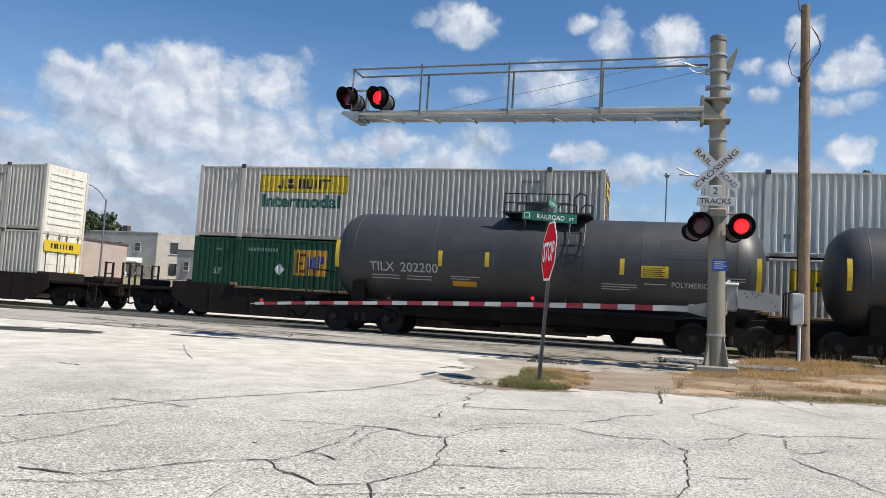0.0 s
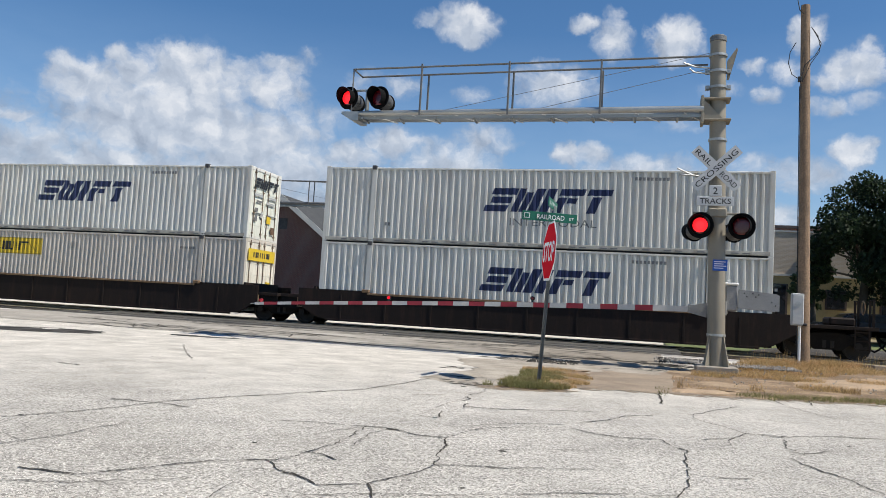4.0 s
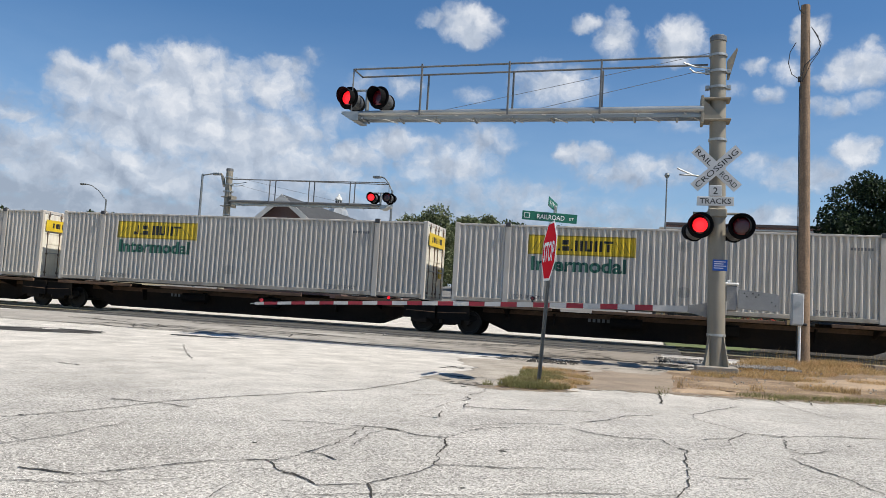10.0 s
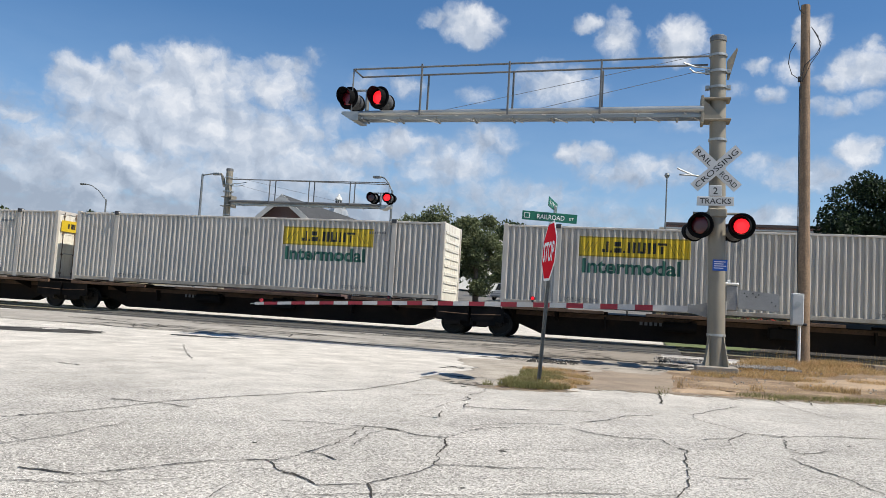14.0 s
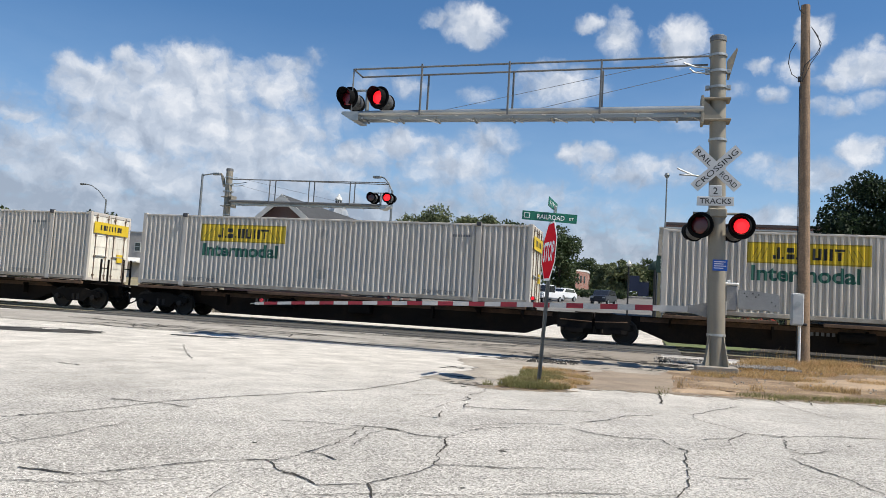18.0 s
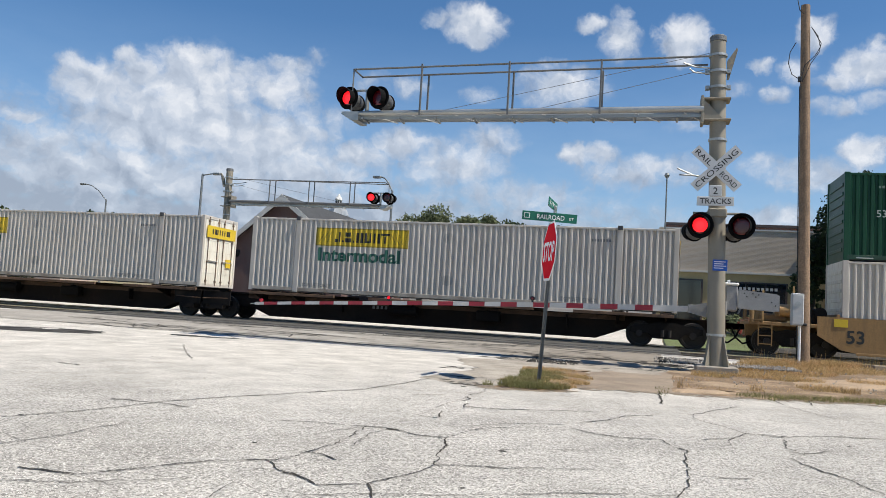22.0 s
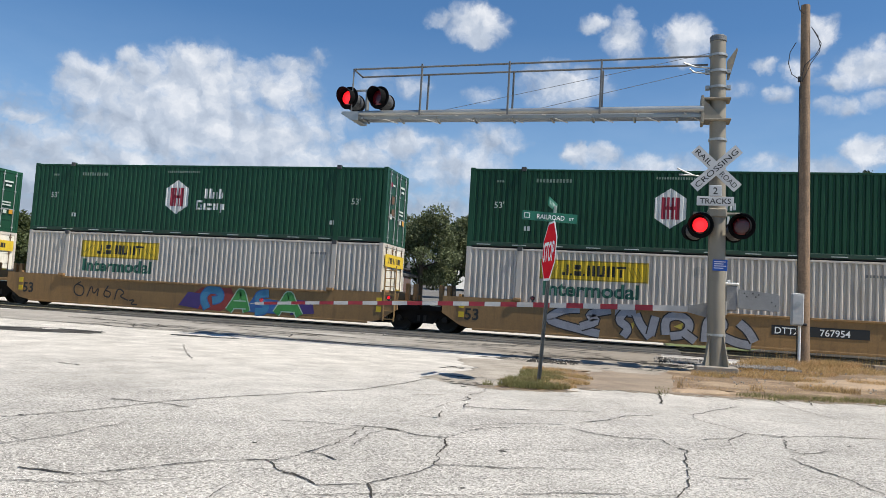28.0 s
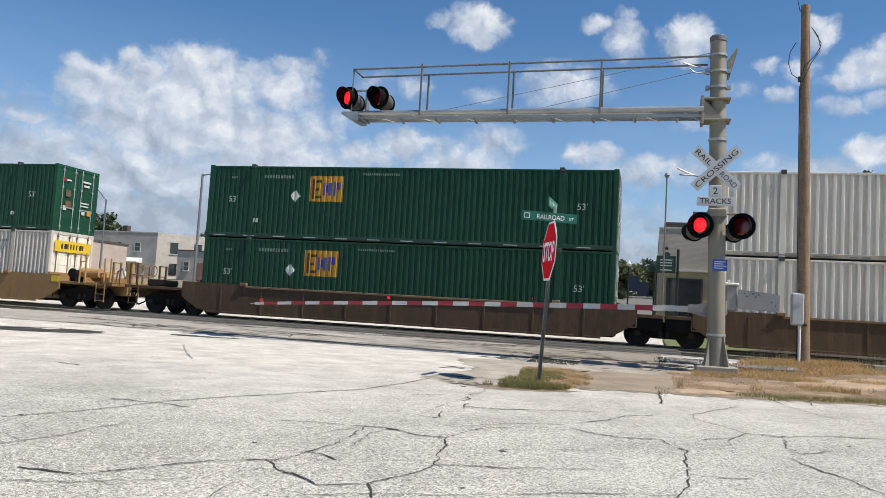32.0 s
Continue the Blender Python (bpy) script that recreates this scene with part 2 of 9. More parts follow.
def asphalt_material():
    """Bleached asphalt: pale stone chips in grey binder, coarse where it is worn and smoother on the travelled strip by the tracks."""
    m = bpy.data.materials.new("bleached_asphalt")
    m.use_nodes = True
    nt = m.node_tree
    b = nt.nodes["Principled BSDF"]
    tc = nt.nodes.new("ShaderNodeTexCoord")

    def rng_map(src, a, z, lo, hi):
        r = nt.nodes.new("ShaderNodeMapRange")
        r.inputs[1].default_value, r.inputs[2].default_value, r.inputs[3].default_value, r.inputs[4].default_value = a, z, lo, hi
        nt.links.new(src, r.inputs[0])
        return r.outputs[0]

    def blend(kind, fac, a, c):
        x = nt.nodes.new("ShaderNodeMixRGB")
        x.blend_type = kind
        for k, v in enumerate((fac, a, c)):
            if isinstance(v, float):
                x.inputs[k].default_value = v
            elif isinstance(v, tuple):
                x.inputs[k].default_value = (*v, 1)
            else:
                nt.links.new(v, x.inputs[k])
        return x.outputs[0]
    big = node(nt, "ShaderNodeTexNoise", Scale=0.3, Detail=6.0, Roughness=0.6)
    mid = node(nt, "ShaderNodeTexNoise", Scale=1.7, Detail=6.0, Roughness=0.65)
    chip = node(nt, "ShaderNodeTexVoronoi", Scale=78.0)
    fine = node(nt, "ShaderNodeTexNoise", Scale=45.0, Detail=4.0, Roughness=0.75)
    for n in (big, mid, chip, fine):
        nt.links.new(tc.outputs["Object"], n.inputs["Vector"])
    # the travelled strip runs along the tracks with a wandering edge
    sep = nt.nodes.new("ShaderNodeSeparateXYZ")
    nt.links.new(tc.outputs["Object"], sep.inputs[0])
    wander = nt.nodes.new("ShaderNodeMath")
    wander.operation = "MULTIPLY_ADD"
    nt.links.new(big.outputs[0], wander.inputs[0])
    wander.inputs[1].default_value = 6.0
    slope = nt.nodes.new("ShaderNodeMath")
    slope.operation = "MULTIPLY_ADD"
    nt.links.new(sep.outputs[0], slope.inputs[0])
    slope.inputs[1].default_value = -0.35
    nt.links.new(sep.outputs[1], slope.inputs[2])
    nt.links.new(slope.outputs[0], wander.inputs[2])
    strip = rng_map(wander.outputs[0], 10.5, 18.0, 0.0, 1.0)
    worn = blend("MIX", rng_map(big.outputs[0], 0.35, 0.65, 0.0, 1.0), (0.435, 0.41, 0.37), (0.575, 0.545, 0.497))
    smooth = blend("MIX", rng_map(mid.outputs[0], 0.3, 0.7, 0.0, 1.0), (0.5, 0.462, 0.405), (0.66, 0.615, 0.545))
    col = blend("MIX", strip, worn, smooth)
    pits = blend("MIX", rng_map(chip.outputs["Color"], 0.2, 0.6, 0.0, 1.0), (0.42, 0.415, 0.405), (1.12, 1.12, 1.11))
    grit = blend("MIX", rng_map(fine.outputs[0], 0.36, 0.62, 0.0, 1.0), (0.5, 0.495, 0.49), (1.2, 1.2, 1.19))
    col = blend("MULTIPLY", rng_map(strip, 0.0, 1.0, 0.92, 0.4), col, pits)
    col = blend("MULTIPLY", rng_map(strip, 0.0, 1.0, 0.8, 0.35), col, grit)
    col = blend("MULTIPLY", 0.8, col, rng_map(mid.outputs[0], 0.3, 0.7, 0.8, 1.12))
    nt.links.new(col, b.inputs["Base Color"])
    b.inputs["Roughness"].default_value = 0.95
    b.inputs["Specular IOR Level"].default_value = 0.15
    bp = nt.nodes.new("ShaderNodeBump")
    bp.inputs["Strength"].default_value, bp.inputs["Distance"].default_value = 0.45, 0.006
    ad = nt.nodes.new("ShaderNodeMath")
    nt.links.new(chip.outputs["Distance"], ad.inputs[0])
    nt.links.new(fine.outputs[0], ad.inputs[1])
    nt.links.new(ad.outputs[0], bp.inputs["Height"])
    nt.links.new(bp.outputs[0], b.inputs["Normal"])
    return m


def streaked_material():
    """Pale asphalt ramp with dark streaks drawn out along the tracks."""
    m = surf("streaked_grey_asphalt", (0.34, 0.312, 0.27), 0.95, 0, 0.2, 1.1, 50, 0.5, 0.008, dirt=(0.47, 0.44, 0.39), dirt_amt=0.6, dirt_scale=0.9, spec=0.1)
    nt = m.node_tree
    b = nt.nodes["Principled BSDF"]
    old = b.inputs["Base Color"].links[0].from_socket
    tc = nt.nodes.new("ShaderNodeTexCoord")
    mp = nt.nodes.new("ShaderNodeMapping")
    mp.inputs["Scale"].default_value = (0.22, 3.4, 1.0)
    nt.links.new(tc.outputs["Object"], mp.inputs[0])
    n = node(nt, "ShaderNodeTexNoise", Scale=1.3, Detail=7.0, Roughness=0.68)
    nt.links.new(mp.outputs[0], n.inputs["Vector"])
    r = nt.nodes.new("ShaderNodeMapRange")
    r.inputs[1].default_value, r.inputs[2].default_value, r.inputs[4].default_value = 0.53, 0.68, 0.85
    nt.links.new(n.outputs[0], r.inputs[0])
    mx = nt.nodes.new("ShaderNodeMixRGB")
    mx.inputs[2].default_value = (0.1, 0.092, 0.08, 1)
    nt.links.new(r.outputs[0], mx.inputs[0])
    nt.links.new(old, mx.inputs[1])
    # brown soil tracked over it beside the walk
    sep = nt.nodes.new("ShaderNodeSeparateXYZ")
    nt.links.new(tc.outputs["Object"], sep.inputs[0])
    n2 = node(nt, "ShaderNodeTexNoise", Scale=0.5, Detail=5.0)
    nt.links.new(tc.outputs["Object"], n2.inputs["Vector"])
    ad = nt.nodes.new("ShaderNodeMath")
    ad.operation = "MULTIPLY_ADD"
    nt.links.new(n2.outputs[0], ad.inputs[0])
    ad.inputs[1].default_value = 5.0
    nt.links.new(sep.outputs[0], ad.inputs[2])
    r2 = nt.nodes.new("ShaderNodeMapRange")
    r2.inputs[1].default_value, r2.inputs[2].default_value, r2.inputs[4].default_value = -5.0, 1.5, 0.6
    nt.links.new(ad.outputs[0], r2.inputs[0])
    soil = nt.nodes.new("ShaderNodeMixRGB")
    soil.inputs[2].default_value = (0.2, 0.165, 0.125, 1)
    nt.links.new(r2.outputs[0], soil.inputs[0])
    nt.links.new(mx.outputs[0], soil.inputs[1])
    nt.links.new(soil.outputs[0], b.inputs["Base Color"])
    return m


ASPHALT = asphalt_material()
DARK_ASPHALT = surf("crossing_asphalt", (0.085, 0.08, 0.073), 0.95, 0, 0.2, 0.8, 60, 0.5, 0.008, dirt=(0.2, 0.19, 0.17), dirt_amt=0.4, spec=0.1)
SHADED_STREET = surf("shaded_street_asphalt", (0.17, 0.162, 0.15), 0.95, 0, 0.2, 0.4, 30, 0.4, 0.008, dirt=(0.1, 0.095, 0.088), dirt_amt=0.6, dirt_scale=0.3, spec=0.1)
CRACK_AND_SHADE = surf("crack_and_shade", (0.07, 0.064, 0.056), 1.0, 0, 0.3, 3, 60, 0.4, spec=0.05)
FAINT_CRACK = surf("hairline_crack", (0.16, 0.148, 0.13), 1.0, 0, 0.3, 3, 60, 0.4, spec=0.05)
DIRT = surf("bare_dirt", (0.23, 0.155, 0.09), 0.95, 0, 0.35, 1.6, 28, 0.9, 0.025, dirt=(0.46, 0.35, 0.23), dirt_amt=0.95, dirt_scale=0.8)
PALE_DIRT = surf("pale_sandy_dirt", (0.4, 0.3, 0.205), 0.95, 0, 0.2, 1.6, 28, 0.6, 0.015, dirt=(0.33, 0.22, 0.13), dirt_amt=0.6, dirt_scale=1.6, spec=0.1)
TRACKED = surf("tracked_soil", (0.36, 0.32, 0.265), 0.95, 0, 0.25, 1.8, 40, 0.5, 0.006, dirt=(0.2, 0.17, 0.13), dirt_amt=0.75, dirt_scale=1.1, spec=0.1)
SLAB_DIRT = surf("dirt_filmed_concrete", (0.27, 0.21, 0.15), 0.93, 0, 0.2, 1.4, 40, 0.4, 0.008, dirt=(0.17, 0.12, 0.075), dirt_amt=0.8, dirt_scale=1.2)
DEBRIS = surf("dark_debris", (0.07, 0.064, 0.056), 0.95, 0, 0.4, 6, 60, 0.3, spec=0.1)
LAWN = surf("lawn", (0.12, 0.145, 0.05), 0.95, 0, 0.3, 0.25, 14, 0.8, 0.05, dirt=(0.16, 0.14, 0.06), dirt_amt=0.5, dirt_scale=0.3)
SCRUB = surf("scrub_ground", (0.24, 0.2, 0.12), 0.95, 0, 0.3, 0.2, 10, 0.6, 0.04, dirt=(0.1, 0.12, 0.04), dirt_amt=0.6, dirt_scale=0.15)
APPROACH = streaked_material()
BALLAST = surf("ballast_bed", (0.075, 0.068, 0.06), 0.95, 0, 0.45, 1.2, 22, 1.0, 0.04, dirt=(0.05, 0.045, 0.04), dirt_amt=0.6)
STONE = surf("ballast_stone", (0.3, 0.275, 0.245), 0.9, 0, 0.3, 8, 60, 0.3)
DRY_GRASS = grass_material("dry_grass", (0.44, 0.31, 0.16))
GREEN_GRASS = grass_material("green_grass", (0.2, 0.192, 0.085))
DARK_PATCH = surf("dark_patch_ground", (0.05, 0.046, 0.042), 0.95, 0, 0.35, 2, 40, 0.4, spec=0.1, dirt=(0.2, 0.19, 0.17), dirt_amt=0.8, dirt_scale=2.2)


def smooth01(t):
    t = min(1.0, max(0.0, t))
    return t * t * (3 - 2 * t)


def ground_z(x, y):
    """Level of the land: the lot lies a little below the rails, and the town climbs beyond them."""
    z = -0.15 * (1 - smooth01((y - 18.0) / 4.0))
    if y > 36:
        z += 0.045 * (min(y, 150) - 36) + 0.006 * max(0.0, y - 150)
    return z


def sheet(xs, ys, lift=0.0, wobble=0.0):
    g = Geo()
    nx = len(xs)
    pts = [(x, y, ground_z(x, y) + lift + (wobble * noise.noise((x * 0.9, y * 0.9, 3.0)) if wobble else 0.0)) for y in ys for x in xs]
    return g.add(pts, [(j * nx + i, j * nx + i + 1, (j + 1) * nx + i + 1, (j + 1) * nx + i) for j in range(len(ys) - 1) for i in range(nx - 1)])


def steps(a, b, n):
    return [a + (b - a) * i / n for i in range(n + 1)]


ROAD_X, ROAD_Y = steps(-60, 60, 240), [-40, -20, -8] + steps(0, 22.3, 45)
ROAD_Z = np.array([[ground_z(x, y) + 0.012 * noise.noise((x * 0.9, y * 0.9, 3.0)) for x in ROAD_X] for y in ROAD_Y])


def road_z(x, y):
    """Level of the road's own faces at one place or at arrays of places."""
    u = np.clip((np.asarray(x) + 60.0) * 2.0, 0, 239.999)
    v = np.clip(3 + np.asarray(y) * 45 / 22.3, 3, 47.999)
    i, j = u.astype(int), v.astype(int)
    fu, fv = u - i, v - j
    return (ROAD_Z[j, i] * (1 - fu) + ROAD_Z[j, i + 1] * fu) * (1 - fv) + (ROAD_Z[j + 1, i] * (1 - fu) + ROAD_Z[j + 1, i + 1] * fu) * fv


def top_z(x, y):
    """Level of whatever pavement lies on top."""
    z = float(road_z(x, y)) if y < 22.3 else ground_z(x, y)
    return z + 0.014 if -21.0 < x < 0.3 and 18.6 < y < 22.3 else z


far_x = [-3000, -1500, -800, -400] + steps(-250, 250, 40) + [400, 800, 1500, 3000]
far_y = [-600, -200, -60] + steps(-40, 60, 50) + steps(66, 160, 20) + [200, 300, 500, 900, 1600, 3000]
tagged(part("ground", sheet(far_x, far_y, -0.07), SCRUB), "wide ground of grass and dirt reaching the horizon", "ground", kind="structure")
tagged(part("road", sheet(ROAD_X, ROAD_Y, 0.0, 0.012), ASPHALT), "sun-bleached cracked asphalt lot and street before the tracks", "road", kind="structure")
tagged(part("crossing_pavement", sheet(steps(-21.0, 0.9, 40), steps(22.3, 31.0, 14), -0.012), DARK_ASPHALT), "dark worn asphalt filling between the rails of the crossing", "road", kind="structure")
# upper part of the street: the shade of its trees is in the colour
tagged(part("upper_street", sheet(steps(-48.0, 0.5, 26), steps(44.0, 200, 56), 0.0), SHADED_STREET), "grey worn street climbing into town, tree shade in its colour", "road", kind="structure")
tagged(part("far_street", sheet(steps(-48.0, 0.5, 26), steps(31.0, 44.0, 6), 0.0), ASPHALT), "pale street beyond the tracks", "road", kind="structure")


tagged(part("lawn", sheet(steps(0.6, 40, 40), steps(31.2, 46, 14), -0.02, 0.03), LAWN), "sunlit lawn beyond the tracks", "lawn", kind="structure")
tagged(part("approach_pavement", sheet(steps(-21.0, 0.3, 50), steps(18.6, 22.3, 12), 0.012, 0.012), APPROACH), "streaked grey asphalt ramp up to the rails", "road", kind="structure")

# the two tracks
for name, yc in (("near_track", 24.2), ("far_track", 28.8)):
    tr = thing(name, pose(0, yc, 0), "pair of worn steel rails on dark wooden ties in ballast", "railway track", "railway tracks", "structure")
    for side in (-0.7525, 0.7525):
        g = Geo()
        g.prism([(side - 0.07, -0.17), (side + 0.07, -0.17), (side + 0.07, -0.155), (side + 0.012, -0.14), (side + 0.012, -0.045), (side + 0.036, -0.035),
                 (side + 0.036, -0.004), (side - 0.036, -0.004), (side - 0.036, -0.035), (side - 0.012, -0.045), (side - 0.012, -0.14), (side - 0.07, -0.155)], "x", -400, 400)
        rail = part("rail", g, STEEL_RAIL, tr)
        part("rail_head", Geo().box(-400, side - 0.033, -0.006, 400, side + 0.033, 0.002), RAIL_TOP, rail, "polished running surface")
    tie = Geo().box(-0.115, -1.28, -0.3, 0.115, 1.28, -0.165, 0.012).mesh("tie")
    tie.materials.append(TIE_WOOD)
    for i in range(60):
        x = 1.2 + i * 0.53 if i < 40 else -21.6 - (i - 40) * 0.53
        part("tie", tie, None, tr, at=pose(x, random.uniform(-0.03, 0.03), random.uniform(-0.01, 0.01), 0, 0, random.uniform(-1, 1)))


def ballast(name, x0, x1):
    g = Geo()
    prof = [(22.3, -0.12), (22.75, -0.19), (25.7, -0.19), (26.5, -0.24), (27.3, -0.19), (30.2, -0.19), (31.0, -0.13)]
    nx = max(2, int((x1 - x0) / 1.0))
    pts = []
    for i in range(nx + 1):
        for y, z in prof:
            x = x0 + (x1 - x0) * i / nx
            pts.append((x, y, z + 0.02 * noise.noise((x, y, 0))))
    n = len(prof)
    g.add(pts, [(i * n + j, (i + 1) * n + j, (i + 1) * n + j + 1, i * n + j + 1) for i in range(nx) for j in range(n - 1)])
    return tagged(part(name, g, BALLAST), "dark oily ballast bed under the rails", "ballast", kind="structure")


ballast("ballast_east", 0.9, 120)
ballast("ballast_west", -180, -21.0)


def stones(name, n, x0, x1, y0, y1, r0, r1, z, material, label):
    rng = np.random.default_rng(len(name) + n)
    g = Geo()
    base = [(1, 0, 0), (-1, 0, 0), (0, 1, 0), (0, -1, 0), (0, 0, 1), (0, 0, -1)]
    faces = [(0, 2, 4), (2, 1, 4), (1, 3, 4), (3, 0, 4), (2, 0, 5), (1, 2, 5), (3, 1, 5), (0, 3, 5)]
    for _ in range(n):
        x, y, r = rng.uniform(x0, x1), rng.uniform(y0, y1), rng.uniform(r0, r1)
        m = Matrix.LocRotScale((x, y, (z if z is not None else ground_z(x, y)) + r * 0.3), Euler(rng.uniform(0, 6, 3)), (r, r * rng.uniform(0.6, 1), r * rng.uniform(0.5, 0.9)))
        g.add([m @ Vector(p) for p in base], faces)
    return tagged(part(name, g, material), label, "stones", kind="stuff")


stones("ballast_stones", 2600, 0.9, 16, 22.2, 30.8, 0.025, 0.06, -0.2, BALLAST, "loose dark ballast stones between the rails")
stones("gravel_patch", 900, 0.5, 3.2, 18.3, 19.8, 0.012, 0.04, 0.0, STONE, "pale grey gravel spilled round the mast foot")
stones("debris_heap", 420, -2.6, -1.5, 16.9, 18.4, 0.012, 0.045, None, DEBRIS, "dark twigs and tar lumps beside the slab")
stones("dark_gravel", 500, 0.2, 1.7, 18.0, 20.6, 0.01, 0.032, 0.0, DEBRIS, "dark oily stones beside the mast foot")
stones("light_chips", 300, 0.1, 1.7, 17.9, 20.6, 0.008, 0.025, 0.005, STONE, "pale chips among the dark stones")

# raised verges with grass, beside the stop sign and along the tracks


def mound(name, outline, height, material, label):
    """A low irregular patch: an outline in plan, domed a little."""
    g = Geo()
    cx = sum(p[0] for p in outline) / len(outline)
    cy = sum(p[1] for p in outline) / len(outline)
    ring = []
    n = len(outline)
    for i in range(n):
        a, b = outline[i], outline[(i + 1) % n]
        for k in range(10):
            t = k / 10
            x, y = a[0] + (b[0] - a[0]) * t, a[1] + (b[1] - a[1]) * t
            ring.append((x + 0.22 * noise.noise((x * 2.6, y * 2.6, 1)), y + 0.22 * noise.noise((x * 2.6, y * 2.6, 7))))
    m = len(ring)
    pts = []
    for k, (s, h) in enumerate(((1.0, -0.012), (0.965, height * 0.35), (0.85, height * 0.8), (0.5, height), (0.15, height))):
        for x, y in ring:
            px, py = cx + (x - cx) * s, cy + (y - cy) * s
            pts.append((px, py, top_z(px, py) + h + min(0.015, height * 0.4) * noise.noise((px * 3, py * 3, 2)) * (k > 0)))
    f = [(k * m + i, k * m + (i + 1) % m, (k + 1) * m + (i + 1) % m, (k + 1) * m + i) for k in range(4) for i in range(m)]
    f.append(tuple(range(4 * m, 5 * m)))
    g.add(pts, f)
    return tagged(part(name, g, material, smooth=True), label, "verge", kind="structure")


mound("verge_island", [(-2.0, 10.9), (-1.2, 11.2), (-1.0, 12.6), (-1.15, 15.6), (-2.15, 14.9), (-2.2, 12.4)], 0.045, DIRT, "low island of dirt and grass round the stop sign")
mound("verge_strip", [(0.2, 12.3), (1.4, 12.5), (3.7, 13.4), (8.5, 16.2), (22, 21.5), (22, 22.4), (6, 22.3), (2.6, 20.6), (0.3, 17.9)], 0.035, DIRT, "strip of bare dirt and dry grass beside the tracks")
mound("path_slab", [(-1.35, 12.0), (-0.4, 12.15), (0.5, 12.3), (0.55, 17.0), (-0.9, 16.7), (-1.3, 14.5)], 0.012, SLAB_DIRT, "old dirt-filmed concrete walk slab between two verges")
mound("pale_dirt", [(2.35, 15.2), (2.76, 17.3), (4.4, 19.0), (5.6, 20.0), (6.4, 19.6), (4.6, 16.6), (2.9, 14.9)], 0.055, PALE_DIRT, "bare pale sandy dirt on the verge")
mound("pale_edge", [(0.35, 12.6), (0.9, 13.2), (1.5, 13.4), (0.95, 12.7), (0.45, 12.4)], 0.045, PALE_DIRT, "pale sandy dirt at the verge edge")
mound("tracked_soil", [(-3.3, 11.2), (-2.0, 10.8), (-2.0, 16.4), (-2.6, 17.2), (-4.2, 16.8), (-3.0, 13.6)], 0.006, TRACKED, "thin film of tracked soil on the asphalt")
mound("soil_apron", [(-3.1, 16.0), (-1.2, 15.4), (0.35, 15.9), (0.7, 18.9), (-0.6, 19.1), (-3.2, 18.7)], 0.012, TRACKED, "soil and tar crumbs washed against the crossing")
mound("upper_slab", [(-1.7, 17.5), (-0.2, 17.5), (0.35, 18.1), (-0.2, 18.9), (-1.8, 18.7)], 0.02, APPROACH, "pale broken slab beside the track edge")


def blades(name, n, spots, h0, h1, material, label, lean=0.6, w=0.004):
    """Many single grass blades over round spots (x, y, radius)."""
    rng = np.random.default_rng(n)
    g = Geo()
    tot = sum(s[2] ** 2 for s in spots)
    for sx, sy, sr in spots:
        for _ in range(int(n * sr * sr / tot)):
            a, d = rng.uniform(0, 6.283), sr * math.sqrt(rng.uniform(0, 1))
            x, y = sx + d * math.cos(a), sy + d * math.sin(a)
            z, h = ground_z(x, y) + 0.02, rng.uniform(h0, h1)
            la, l = rng.uniform(0, 6.283), rng.uniform(0, lean) * h
            ca, sa = math.cos(la + 1.57) * w, math.sin(la + 1.57) * w
            dx, dy = math.cos(la) * l, math.sin(la) * l
            g.add([(x - ca, y - sa, z), (x + ca, y + sa, z), (x + dx * 0.4 + ca * 0.7, y + dy * 0.4 + sa * 0.7, z + h * 0.6),
                   (x + dx * 0.4 - ca * 0.7, y + dy * 0.4 - sa * 0.7, z + h * 0.6), (x + dx, y + dy, z + h)], [(0, 1, 2, 3), (3, 2, 4)])
    return tagged(part(name, g, material), label, "grass", kind="stuff")


def edge_spots(a, b, n, r):
    return [(a[0] + (b[0] - a[0]) * (i + 0.5) / n, a[1] + (b[1] - a[1]) * (i + 0.5) / n, r * (0.6 + 0.8 * ((i * 37) % 10) / 10)) for i in range(n)]


blades("island_grass", 8500, [(-1.75, 11.15, 0.28), (-1.5, 11.25, 0.28), (-1.3, 11.35, 0.22), (-1.95, 11.6, 0.2), (-1.8, 12.0, 0.34), (-1.65, 12.7, 0.4), (-1.95, 11.1, 0.14), (-1.8, 13.6, 0.38), (-2.2, 10.95, 0.08)], 0.02, 0.1, GREEN_GRASS, "short green grass round the stop sign", 1.7, 0.0035)
blades("island_straw", 6500, [(-1.4, 12.4, 0.4), (-1.5, 13.6, 0.5), (-1.3, 11.6, 0.3), (-1.8, 14.6, 0.5), (-1.2, 13.4, 0.3), (-1.1, 12.4, 0.25)], 0.02, 0.07, DRY_GRASS, "dry brown grass on the island", 2.0, 0.0035)
blades("verge_straw", 12000, [(2.6, 18.6, 0.7), (3.3, 19.4, 0.8), (4.0, 20.2, 0.7), (2.0, 17.4, 0.6), (2.9, 17.0, 0.5), (4.9, 20.6, 0.6), (1.2, 16.6, 0.4), (3.0, 15.0, 0.5), (4.4, 17.6, 0.5)], 0.03, 0.13, DRY_GRASS, "dry straw-coloured grass on the verge", 2.4, 0.004)
blades("verge_thin_straw", 2200, [(1.0, 13.4, 0.5), (2.0, 14.2, 0.6), (4.0, 15.4, 0.8), (6.0, 17.5, 1.0), (0.7, 15.2, 0.4), (7.5, 19.5, 1.2)], 0.015, 0.05, DRY_GRASS, "thin dead grass over the dirt", 2.4, 0.0035)
